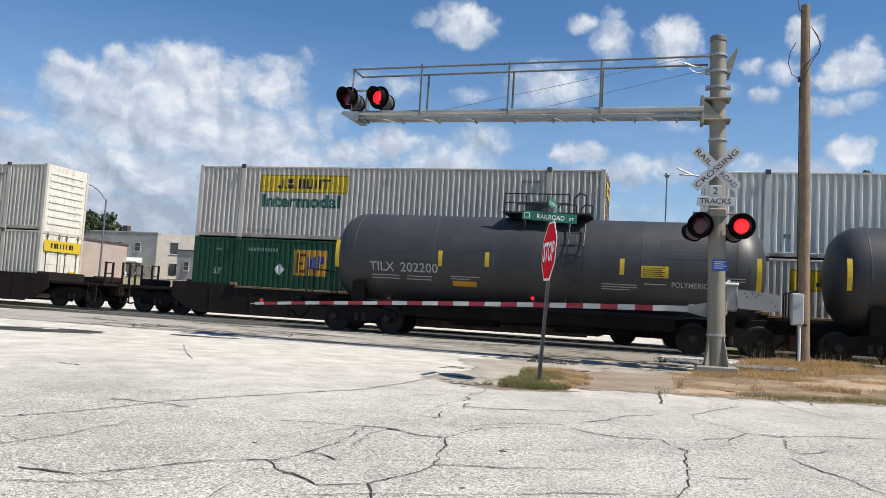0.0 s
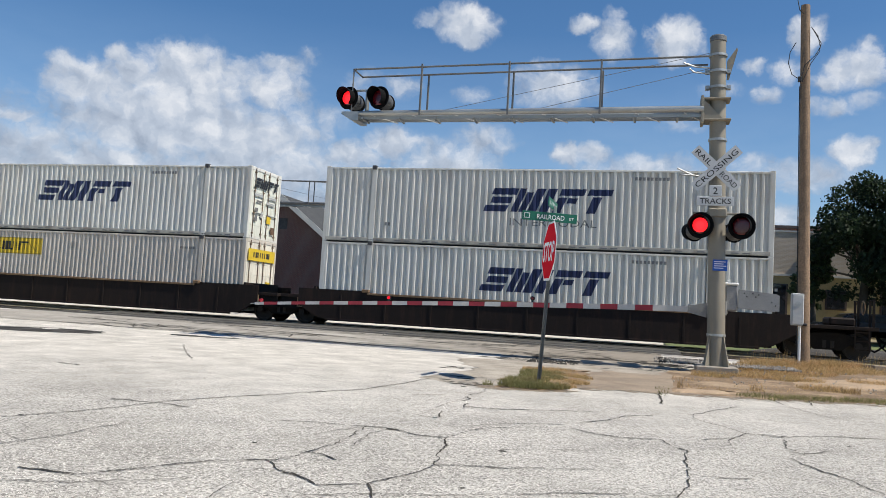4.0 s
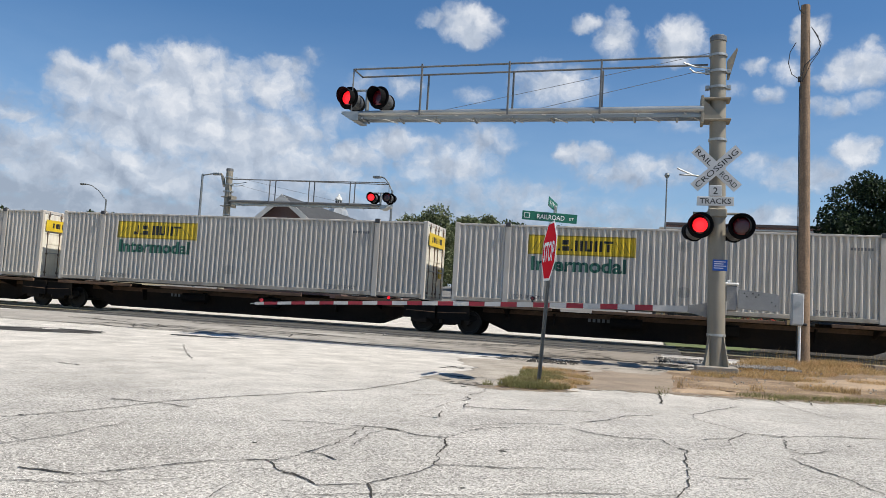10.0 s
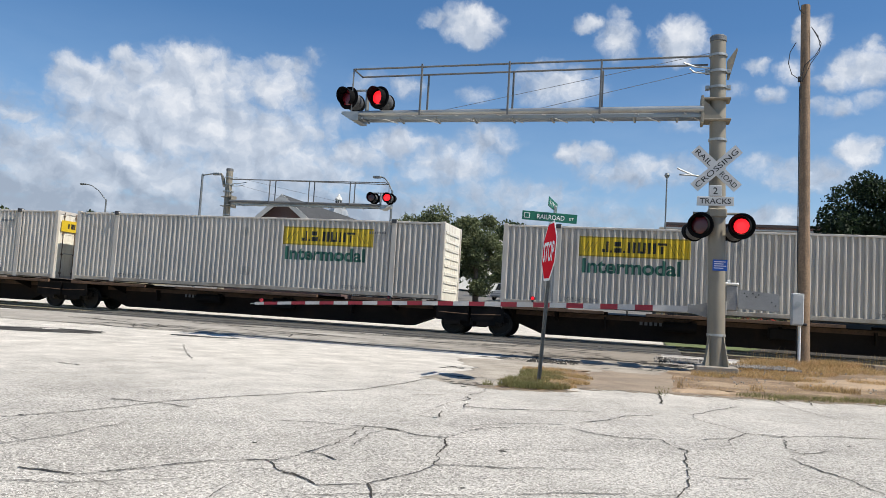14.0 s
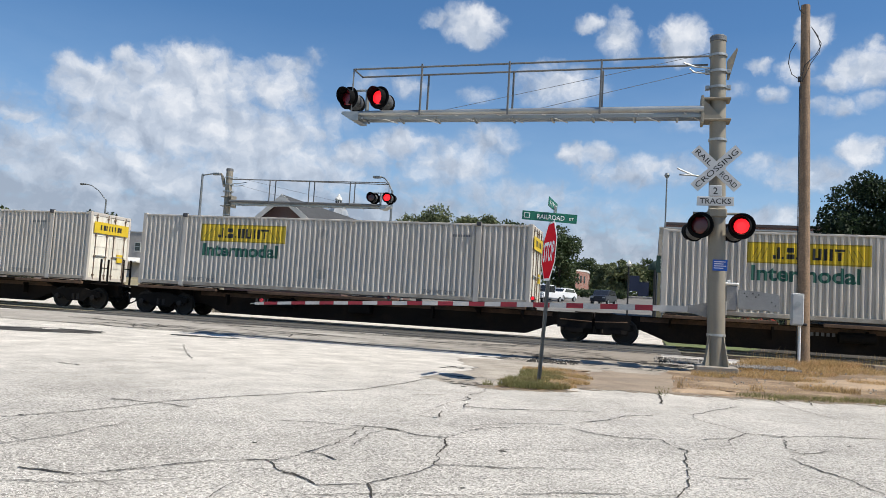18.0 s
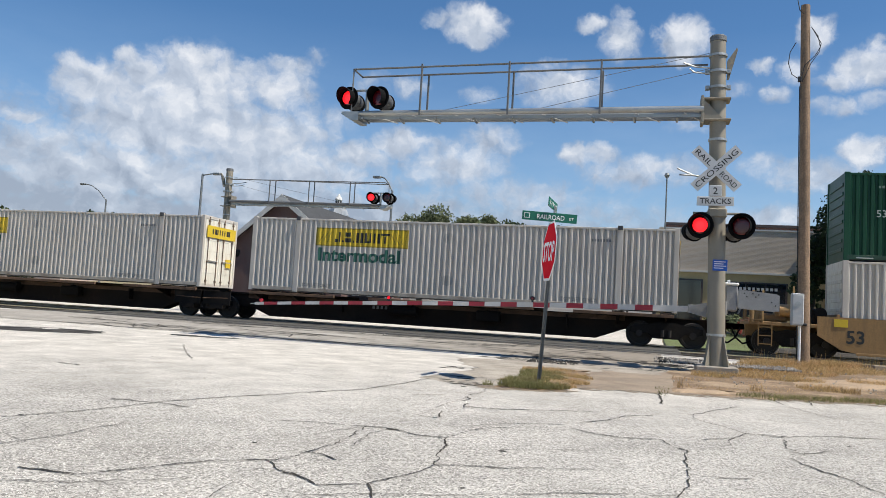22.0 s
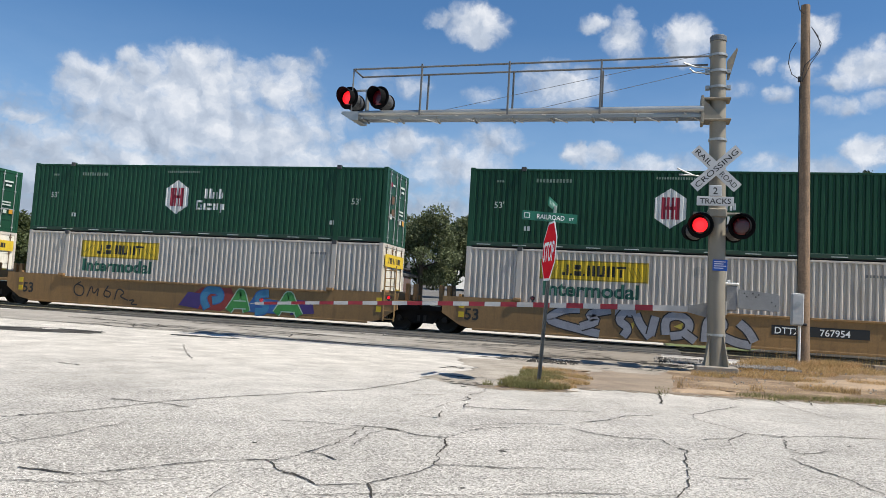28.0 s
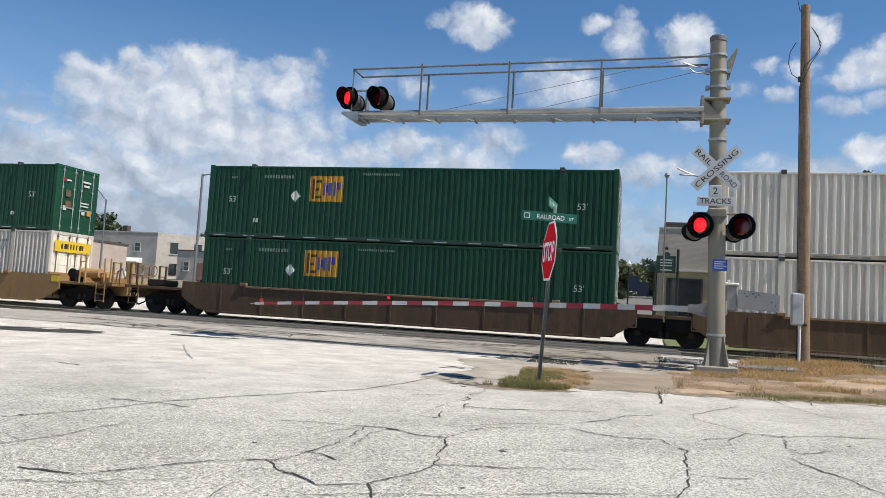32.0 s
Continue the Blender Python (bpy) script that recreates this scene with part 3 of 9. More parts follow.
blades("verge_green", 5200, edge_spots((1.3, 12.5), (3.7, 13.5), 9, 0.3) + edge_spots((3.7, 13.5), (8.5, 16.4), 14, 0.34) + [(0.2, 12.6, 0.1), (0.22, 12.1, 0.08), (0.2, 11.6, 0.08), (1.75, 12.2, 0.1), (2.25, 12.4, 0.1)], 0.02, 0.075, GREEN_GRASS, "thin green grass along the pavement edge", 1.8, 0.0035)
blades("verge_gold", 9000, [(2.6, 20.4, 0.5), (3.0, 20.7, 0.55), (3.5, 20.9, 0.5), (4.1, 21.6, 0.6), (4.7, 21.9, 0.5), (2.4, 19.6, 0.4), (1.9, 18.9, 0.35)], 0.06, 0.2, DRY_GRASS, "golden dry grass along the track edge", 1.6, 0.004)
blades("tall_weeds", 320, [(2.9, 21.0, 0.5), (3.6, 21.8, 0.5), (5.6, 21.8, 0.6), (6.6, 22.0, 0.7), (4.4, 22.0, 0.4)], 0.12, 0.42, DRY_GRASS, "tall dry weeds beside the rails", 0.5, 0.005)


def crumbs(name, n, lines, spread, r0, r1, material, label, lift=0.003):
    """Flat ragged flecks of soil washed out from the verge edges onto the pavement."""
    rng = np.random.default_rng(n)
    g = Geo()
    for _ in range(n):
        a, b = lines[rng.integers(0, len(lines))]
        t, r = rng.uniform(), rng.uniform(r0, r1) * rng.uniform(0.3, 1)
        x, y = a[0] + (b[0] - a[0]) * t + rng.normal(0, spread), a[1] + (b[1] - a[1]) * t + rng.normal(0, spread)
        ring = []
        for i in range(9):
            an = 2 * math.pi * i / 9
            k = r * rng.uniform(0.5, 1.2)
            px, py = x + k * math.cos(an) * 1.6, y + k * math.sin(an)
            ring.append((px, py, top_z(px, py) + lift + 0.003 * rng.uniform()))
        g.add(ring, [tuple(range(9))])
    return tagged(part(name, g, material), label, "soil", kind="stuff")


crumbs("washed_soil", 520, [((-2.4, 10.9), (-1.1, 11.15)), ((-1.2, 11.9), (0.4, 12.2)), ((0.3, 12.2), (1.4, 12.45)), ((1.4, 12.45), (3.7, 13.4)), ((3.7, 13.4), (8.5, 16.2)), ((-1.3, 12.4), (-1.2, 15.0)), ((0.4, 12.4), (0.4, 17.0))], 0.12, 0.03, 0.14, SLAB_DIRT, "washed-out soil along the verge edges")
crumbs("broken_asphalt", 46, [((-2.75, 11.2), (-2.3, 11.0)), ((-2.75, 11.3), (-2.7, 12.3)), ((-3.6, 13.8), (-2.6, 14.2))], 0.14, 0.03, 0.12, DEBRIS, "dark broken pavement beside the island")
crumbs("dark_debris", 320, [((-3.6, 17.6), (-1.7, 17.9)), ((-3.2, 18.4), (-1.5, 18.6)), ((-1.6, 17.1), (0.4, 17.4)), ((-0.2, 18.9), (1.2, 19.4))], 0.22, 0.03, 0.13, DEBRIS, "dark debris and tar crumbs along the track edge", 0.01)
crumbs("lot_specks", 45, [((-12, 6), (5, 5)), ((-14, 9), (3, 9)), ((-12, 13), (-4, 12)), ((-4, 4), (2, 7))], 1.6, 0.01, 0.03, DEBRIS, "small dark specks and leaves on the asphalt")
timber = thing("old_tie", pose(6.6, 21.5, -0.02, 0, 0, 6), "weathered grey wooden tie lying beside the verge", "timber")
part("timber", Geo().box(-1.3, -0.11, 0.0, 1.3, 0.11, 0.16, 0.015), surf("weathered_timber", (0.3, 0.245, 0.18), 0.9, 0, 0.2, 1.5, 30, 0.5, 0.01, dirt=(0.14, 0.1, 0.07), dirt_amt=0.6), timber)


# cracks in the asphalt


def crack(rng, x, y, ang, length, width, g, bend=0.5, branch=0.0):
    pts, a, d = [(x, y)], ang, 0.0
    while d < length:
        s = rng.uniform(0.05, 0.16)
        a += rng.uniform(-bend, bend)
        a += (ang - a) * 0.25
        x, y, d = x + math.cos(a) * s, y + math.sin(a) * s, d + s
        pts.append((x, y))
        if branch and rng.uniform() < branch:
            crack(rng, x, y, a + rng.choice((-1, 1)) * rng.uniform(0.6, 1.4), length * 0.35, width * 0.6, g, bend, 0)
    P, F = [], []
    for i, (px, py) in enumerate(pts):
        q = pts[min(i + 1, len(pts) - 1)]
        p0 = pts[max(i - 1, 0)]
        t = math.atan2(q[1] - p0[1], q[0] - p0[0]) + math.pi / 2
        w = width * (0.8 + abs(q[0] - p0[0]) / max(1e-6, math.dist(q, p0))) * (0.35 + 0.65 * rng.uniform()) * (1 if i < len(pts) - 1 else 0.2)
        z = top_z(px, py) + 0.0035
        P += [(px + math.cos(t) * w, py + math.sin(t) * w, z), (px - math.cos(t) * w, py - math.sin(t) * w, z)]
    for i in range(len(pts) - 1):
        F.append((2 * i, 2 * i + 1, 2 * i + 3, 2 * i + 2))
    g.add(P, F)


rng = np.random.default_rng(11)
g = Geo()
OPEN_SEAMS = set()


def line_crack(pts, w):
    """One jagged crack through waypoints on the plan."""
    path = []
    for a, b in zip(pts, pts[1:]):
        n = max(2, int(math.dist(a, b) / 0.07))
        j = min(0.02, 0.045 * math.dist(a, b))
        for i in range(n):
            t = i / n
            path.append((a[0] + (b[0] - a[0]) * t + rng.uniform(-j, j), a[1] + (b[1] - a[1]) * t + rng.uniform(-j, j)))
    path.append(pts[-1])
    P, F = [], []
    for i, (px, py) in enumerate(path):
        q, p0 = path[min(i + 1, len(path) - 1)], path[max(i - 1, 0)]
        t = math.atan2(q[1] - p0[1], q[0] - p0[0]) + math.pi / 2
        # seams that run across the lot have opened wider than those along it
        across = abs(q[0] - p0[0]) / max(1e-6, math.dist(q, p0))
        ww = (0.8 + 2.0 * across) * w * (0.3 + 0.7 * rng.uniform()) * (1.25 if w < 0.0041 else 1.0) * min(1.5, 0.7 + 0.1 * max(0.0, py - 4.0))
        z = top_z(px, py) + 0.006
        P += [(px + math.cos(t) * ww, py + math.sin(t) * ww, z), (px - math.cos(t) * ww, py - math.sin(t) * ww, z)]
        for b in range(5):
            bx, by = px + (q[0] - px) * b / 5, py + (q[1] - py) * b / 5
            OPEN_SEAMS.update((math.floor(bx / 0.02) + u, math.floor(by / 0.02) - v) for u in (-1, 0, 1) for v in (-1, 0, 1, 2))
    g.add(P, [(2 * i, 2 * i + 1, 2 * i + 3, 2 * i + 2) for i in range(len(path) - 1)])


line_crack([(-3.53, 3.84), (-3.29, 3.84), (-3.12, 3.84), (-3.02, 4.01), (-2.89, 4.26), (-2.74, 4.52), (-2.5, 4.75), (-2.38, 4.8)], 0.0075)
line_crack([(-2.38, 4.8), (-2.31, 5.12), (-2.27, 5.53), (-2.31, 6.04), (-2.37, 6.52)], 0.008)
line_crack([(-2.42, 4.78), (-2.23, 4.55), (-2.07, 4.46)], 0.0045)
line_crack([(-2.16, 4.48), (-2.12, 4.51), (-1.95, 4.39), (-1.85, 4.29), (-1.68, 4.41), (-1.6, 4.48), (-1.53, 4.68), (-1.45, 4.83), (-1.39, 5.25)], 0.0065)
line_crack([(-1.39, 5.25), (-1.47, 5.61), (-1.51, 5.98), (-1.59, 6.29)], 0.0085)
line_crack([(-1.6, 4.48), (-1.52, 4.31), (-1.46, 4.17)], 0.0072)
line_crack([(-2.33, 5.18), (-2.19, 5.15), (-2.03, 5.02)], 0.004)
line_crack([(-3.1, 6.36), (-2.82, 6.45), (-2.61, 6.46), (-2.16, 6.53), (-1.84, 6.31), (-1.59, 6.32)], 0.0048)
line_crack([(-1.59, 6.32), (-1.49, 6.9), (-1.24, 7.27)], 0.0032)
line_crack([(-1.38, 5.23), (-1.1, 5.36), (-0.91, 5.39)], 0.0032)
line_crack([(-2.16, 6.53), (-2.21, 6.11), (-2.13, 5.52)], 0.0032)
line_crack([(-2.17, 6.48), (-2.09, 6.47), (-2.04, 6.44)], 0.0128)
line_crack([(-2.18, 7.46), (-2.02, 7.4), (-1.97, 7.44), (-2.07, 7.94)], 0.0064)
line_crack([(-1.94, 8.38), (-2.0, 8.66), (-1.97, 8.8)], 0.008)
line_crack([(-1.97, 8.47), (-1.65, 8.5), (-1.31, 8.68), (-0.89, 8.91), (-0.59, 9.04)], 0.0048)
line_crack([(0.26, 7.01), (0.33, 6.91), (0.3, 6.36), (0.31, 5.91), (0.28, 5.47), (0.22, 5.21), (0.2, 5.09)], 0.008)
line_crack([(0.3, 5.91), (0.53, 5.9), (0.73, 5.99)], 0.0032)
line_crack([(0.5, 9.64), (0.77, 10.26), (1.09, 10.92)], 0.0048)
line_crack([(0.5, 9.64), (0.54, 9.14), (0.77, 8.75), (0.95, 8.38), (1.06, 8.41), (1.38, 8.44)], 0.0048)
line_crack([(0.95, 8.38), (0.84, 8.07), (0.74, 7.75), (0.72, 7.47)], 0.0048)
line_crack([(1.29, 8.19), (1.21, 7.63), (1.28, 7.52)], 0.0056)
line_crack([(1.15, 7.07), (1.21, 6.84), (1.28, 6.67), (1.43, 6.36), (1.57, 5.95)], 0.0075)
line_crack([(-0.64, 8.1), (-0.43, 8.4), (-0.24, 8.94), (0.06, 9.18)], 0.004)
line_crack([(-0.7, 7.63), (-0.47, 7.41), (-0.22, 7.33), (0.13, 7.4), (0.2, 7.12)], 0.004)
line_crack([(0.16, 13.83), (0.16, 11.78), (0.18, 10.63)], 0.0128)
line_crack([(1.76, 13.08), (1.79, 12.41), (1.84, 11.83)], 0.0096)
line_crack([(2.33, 13.61), (2.33, 12.89), (2.23, 12.02)], 0.0096)
line_crack([(-2.22, 3.75), (-2.28, 4.01), (-2.28, 4.12)], 0.0056)
line_crack([(-2.16, 10.62), (-2.1, 10.1), (-2.16, 9.63)], 0.006)
line_crack([(-2.14, 9.4), (-2.06, 9.2), (-2.1, 8.95)], 0.009)
tagged(part("asphalt_cracks", g, CRACK_AND_SHADE), "dark wandering cracks in the old asphalt", "cracks", kind="stuff")
g = Geo()
for k in range(30):
    crack(rng, rng.uniform(-9, 5), rng.uniform(3.2, 13), rng.uniform(-0.5, 0.4), rng.uniform(0.5, 2.2), 0.0018, g, 0.4, 0.05)
line_crack([(-4.94, 5.13), (-4.79, 5.56), (-4.66, 6.1), (-4.55, 6.8), (-4.3, 7.44), (-3.99, 8.13), (-3.44, 9.18), (-3.25, 10.46), (-3.19, 11.39)], 0.011)
line_crack([(-4.16, 4.34), (-4.12, 4.54), (-4.07, 4.8), (-4.11, 5.14), (-4.08, 5.5)], 0.0096)
line_crack([(-5.04, 6.59), (-4.56, 6.63), (-4.15, 6.53)], 0.0064)
line_crack([(-9.28, 14.2), (-8.2, 12.61), (-7.23, 11.33)], 0.003)
line_crack([(-7.93, 9.11), (-7.53, 9.09)], 0.007)
line_crack([(-8.44, 8.66), (-7.61, 9.88), (-7.41, 11.44), (-7.0, 13.21)], 0.005)
line_crack([(-2.18, 7.46), (-2.2, 8.27), (-2.14, 9.49)], 0.0045)
line_crack([(-2.47, 5.09), (-2.39, 5.2)], 0.0048)
line_crack([(-1.1, 5.34), (-0.69, 5.52), (-0.32, 5.71)], 0.0032)
line_crack([(-1.11, 6.03), (-0.79, 6.29), (-0.37, 6.54)], 0.0032)
line_crack([(-1.58, 7.1), (-1.29, 7.52), (-0.78, 7.82)], 0.0032)
line_crack([(-1.91, 3.98), (-1.59, 4.19), (-1.19, 4.38), (-0.77, 4.64), (-0.27, 4.95)], 0.0032)
line_crack([(-0.43, 4.85), (-0.07, 5.03), (0.2, 5.12)], 0.0032)
line_crack([(1.06, 8.41), (1.26, 8.36), (1.69, 8.74), (2.37, 9.01)], 0.004)
line_crack([(0.48, 7.64), (0.81, 7.97)], 0.004)
line_crack([(1.2, 7.47), (1.3, 7.36), (1.59, 7.73)], 0.004)
line_crack([(1.88, 11.58), (2.02, 11.15), (2.24, 10.61), (2.75, 10.45)], 0.0048)
line_crack([(-2.74, 9.08), (-2.4, 9.4)], 0.0064)
line_crack([(-2.56, 5.87), (-2.49, 6.18), (-2.39, 6.43)], 0.004)
line_crack([(-3.39, 3.56), (-3.04, 3.67), (-2.8, 3.87), (-2.55, 4.04)], 0.0032)
tagged(part("hairline_cracks", g, FAINT_CRACK), "faint hairline cracks over the asphalt", "cracks", kind="stuff")


def stone_chips(n, x0, x1, y0, y1, r0, r1, label):
    """Stone chips standing proud of the worn binder, four faces each."""
    r = np.random.default_rng(n)
    y = y0 + (y1 - y0) * r.uniform(size=n) ** 1.3
    half = (y - y0) / (y1 - y0)
    x = x0 * (0.5 + 0.5 * half) + (x1 * (0.45 + 0.55 * half) - x0 * (0.5 + 0.5 * half)) * r.uniform(size=n)
    keep = np.array([(math.floor(a / 0.02), math.floor(b / 0.02)) not in OPEN_SEAMS for a, b in zip(x, y)])
    x, y = x[keep], y[keep]
    n = len(x)
    size, turn = r.uniform(r0, r1, n), r.uniform(0, 1.57, n)
    z = road_z(x, y)
    pts = np.zeros((n, 5, 3))
    for k in range(4):
        s = size * r.uniform(0.6, 1.15, n)
        pts[:, k, 0], pts[:, k, 1] = x + s * np.cos(turn + k * 1.5708), y + s * np.sin(turn + k * 1.5708)
        pts[:, k, 2] = z - 0.002
    pts[:, 4, 0], pts[:, 4, 1] = x + size * r.uniform(-0.3, 0.3, n), y + size * r.uniform(-0.3, 0.3, n)
    pts[:, 4, 2] = z + size * r.uniform(0.3, 0.75, n)
    base = np.arange(n)[:, None, None] * 5
    faces = (base + np.array([[0, 1, 4], [1, 2, 4], [2, 3, 4], [3, 0, 4]])[None]).reshape(-1, 3)
    me = bpy.data.meshes.new("stone_chips")
    me.from_pydata(pts.reshape(-1, 3), [], faces)
    return tagged(part("stone_chips", me, CHIP), label, "stone chips", kind="stuff")


def chip_material():
    m = bpy.data.materials.new("mixed_stone_chip")
    m.use_nodes = True
    nt = m.node_tree
    b = nt.nodes["Principled BSDF"]
    geo = nt.nodes.new("ShaderNodeNewGeometry")
    ramp = nt.nodes.new("ShaderNodeValToRGB")
    ramp.color_ramp.elements[0].color = (0.2, 0.185, 0.165, 1)
    ramp.color_ramp.elements[1].color = (0.74, 0.71, 0.65, 1)
    e = ramp.color_ramp.elements.new(0.35)
    e.color = (0.47, 0.44, 0.4, 1)
    nt.links.new(geo.outputs["Random Per Island"], ramp.inputs[0])
    nt.links.new(ramp.outputs[0], b.inputs["Base Color"])
    b.inputs["Roughness"].default_value = 0.9
    b.inputs["Specular IOR Level"].default_value = 0.15
    return m


CHIP = chip_material()
stone_chips(90000, -6.8, 6.2, 3.2, 11.5, 0.004, 0.0095, "small stone chips standing out of the worn asphalt")
# thin wire and arm shadows drawn as dark ribbons among real cracks
g = Geo()
for k in range(70):
    x, y = rng.uniform(-15, 0.2), 22.2 - 4.2 * rng.uniform() ** 1.6
    crack(rng, x, y, rng.uniform(-0.06, 0.06) + (math.pi if k % 2 else 0), rng.uniform(0.6, 3.6), rng.uniform(0.012, 0.045), g, 0.2, 0.02)
for k in range(60):
    crack(rng, rng.uniform(-3.6, 0.2), rng.uniform(16.9, 19.5), rng.uniform(-0.12, 0.12), rng.uniform(0.4, 1.6), rng.uniform(0.02, 0.07), g, 0.3, 0.03)
for k in range(30):
    crack(rng, rng.uniform(-3.4, 0.6), rng.uniform(17.2, 20.5), rng.uniform(-0.9, 0.9), rng.uniform(0.3, 1.0), rng.uniform(0.015, 0.04), g, 0.6, 0.05)
tagged(part("streaked_cracks", g, CRACK_AND_SHADE), "dark cracks and painted shadow streaks along the track edge", "cracks", kind="stuff")


def patch(name, x, y, rx, ry, ang, seed, label):
    g = Geo()
    pts = []
    for i in range(40):
        t = 2 * math.pi * i / 40
        r = 1 + 0.35 * noise.noise((math.cos(t) * 1.6, math.sin(t) * 1.6, seed))
        u, w = rx * r * math.cos(t), ry * r * math.sin(t)
        px, py = x + u * math.cos(ang) - w * math.sin(ang), y + u * math.sin(ang) + w * math.cos(ang)
        pts.append((px, py, top_z(px, py) + 0.0045))
    g.add(pts, [tuple(range(40))])
    return tagged(part(name, g, DARK_PATCH), label, "stain", kind="structure")


# cast shadow of the arm's end heads, painted as a dark patch
patch("tar_stain", -10.8, 17.2, 0.9, 0.28, 0.15, 9, "shadow of the signal arm's end painted on the asphalt")
patch("tar_stain", -13.7, 15.3, 1.6, 0.85, 0.1, 6, "broad dark patch on the asphalt")

mound("track_bank", [(3.6, 31.1), (42, 31.1), (42, 36.5), (6.5, 36.5), (4.2, 33.5)], 0.26, BALLAST, "dark weedy bank beyond the far track")
blades("ballast_weeds", 700, [(4.5 + i * 1.6, 32.5, 1.0) for i in range(14)], 0.25, 0.5, GREEN_GRASS, "weeds behind the far track", 0.6, 0.008)
blades("verge_tufts", 420, [(1.7, 13.6, 0.12), (3.3, 14.6, 0.15), (0.5, 13.2, 0.08), (5.5, 17.0, 0.2), (5.0, 18.6, 0.15)], 0.05, 0.18, DRY_GRASS, "scattered dry tufts on the verge", 0.7)
stones("verge_gravel", 260, 0.3, 7.0, 13.0, 20.0, 0.008, 0.025, -0.03, STONE, "small pale stones in the dirt")
# ---- crossing signals, signs and poles ----
LAMPS = []


HOUSING = surf("dulled_housing", (0.11, 0.11, 0.11), 0.6, 0.3, 0.15, 2, 40, 0.05, dirt=(0.08, 0.08, 0.08), dirt_amt=0.5)
VISOR_BLACK = surf("flat_black_visor", (0.006, 0.006, 0.0065), 0.85, 0, 0.2, 2, 40, 0.05, spec=0.1)


def signal_head(parent, x, y, z, face, turn, side):
    """A flashing head: housing, round black background, visor, and a lamp lit on one face that flips over. face: -1 looks to -y."""
    base = pose(x, y, z, 0, 0, (0 if face < 0 else 180) + turn)
    disc = 0.285 if face < 0 else 0.23
    to_y = Matrix.Rotation(radians(90), 4, "X")

    def at(g):
        h = Geo()
        return h.put(g, base)
    hd = part("signal_head", at(Geo().lathe([(0.0, -0.3), (0.12, -0.29), (0.17, -0.24), (0.19, -0.06), (0.195, 0.01)], 20, to_y)), HOUSING, parent, "grey domed housing", True)
    part("background", at(Geo().lathe([(0.0, 0.012), (0.165, 0.014), (disc - 0.005, 0.02), (disc, 0.03), (disc - 0.005, 0.04), (0.21, 0.04)], 32, to_y)), VISOR_BLACK, hd, "round background of the lamp")
    g = Geo()
    n = 20
    p = []
    for k, (d0, d1) in enumerate(((0.04, 0.34),)):
        for i in range(n + 1):
            t = radians(-60 + 300 * i / n)
            r = 0.21
            drop = 0.5 + 0.5 * math.sin(t)
            for rr in (r, r - 0.006):
                p.append((rr * math.cos(t), -d0, rr * math.sin(t)))
                p.append((rr * math.cos(t), -(d0 + (d1 - d0) * (0.45 + 0.55 * drop)), rr * math.sin(t)))
    g.add(p, [(4 * i, 4 * i + 1, 4 * i + 5, 4 * i + 4) for i in range(n)] + [(4 * i + 2, 4 * i + 6, 4 * i + 7, 4 * i + 3) for i in range(n)] + [(4 * i + 1, 4 * i + 3, 4 * i + 7, 4 * i + 5) for i in range(n)])
    part("visor", at(g), VISOR_BLACK, hd, "deep black visor")
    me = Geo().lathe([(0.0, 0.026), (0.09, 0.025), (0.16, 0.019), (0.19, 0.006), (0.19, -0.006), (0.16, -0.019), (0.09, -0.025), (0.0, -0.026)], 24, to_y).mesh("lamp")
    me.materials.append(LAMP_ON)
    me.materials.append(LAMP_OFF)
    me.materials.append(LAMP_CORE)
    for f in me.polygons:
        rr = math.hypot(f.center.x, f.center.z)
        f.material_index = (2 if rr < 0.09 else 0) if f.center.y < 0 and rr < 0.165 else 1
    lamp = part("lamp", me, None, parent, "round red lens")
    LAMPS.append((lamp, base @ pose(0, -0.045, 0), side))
    return hd


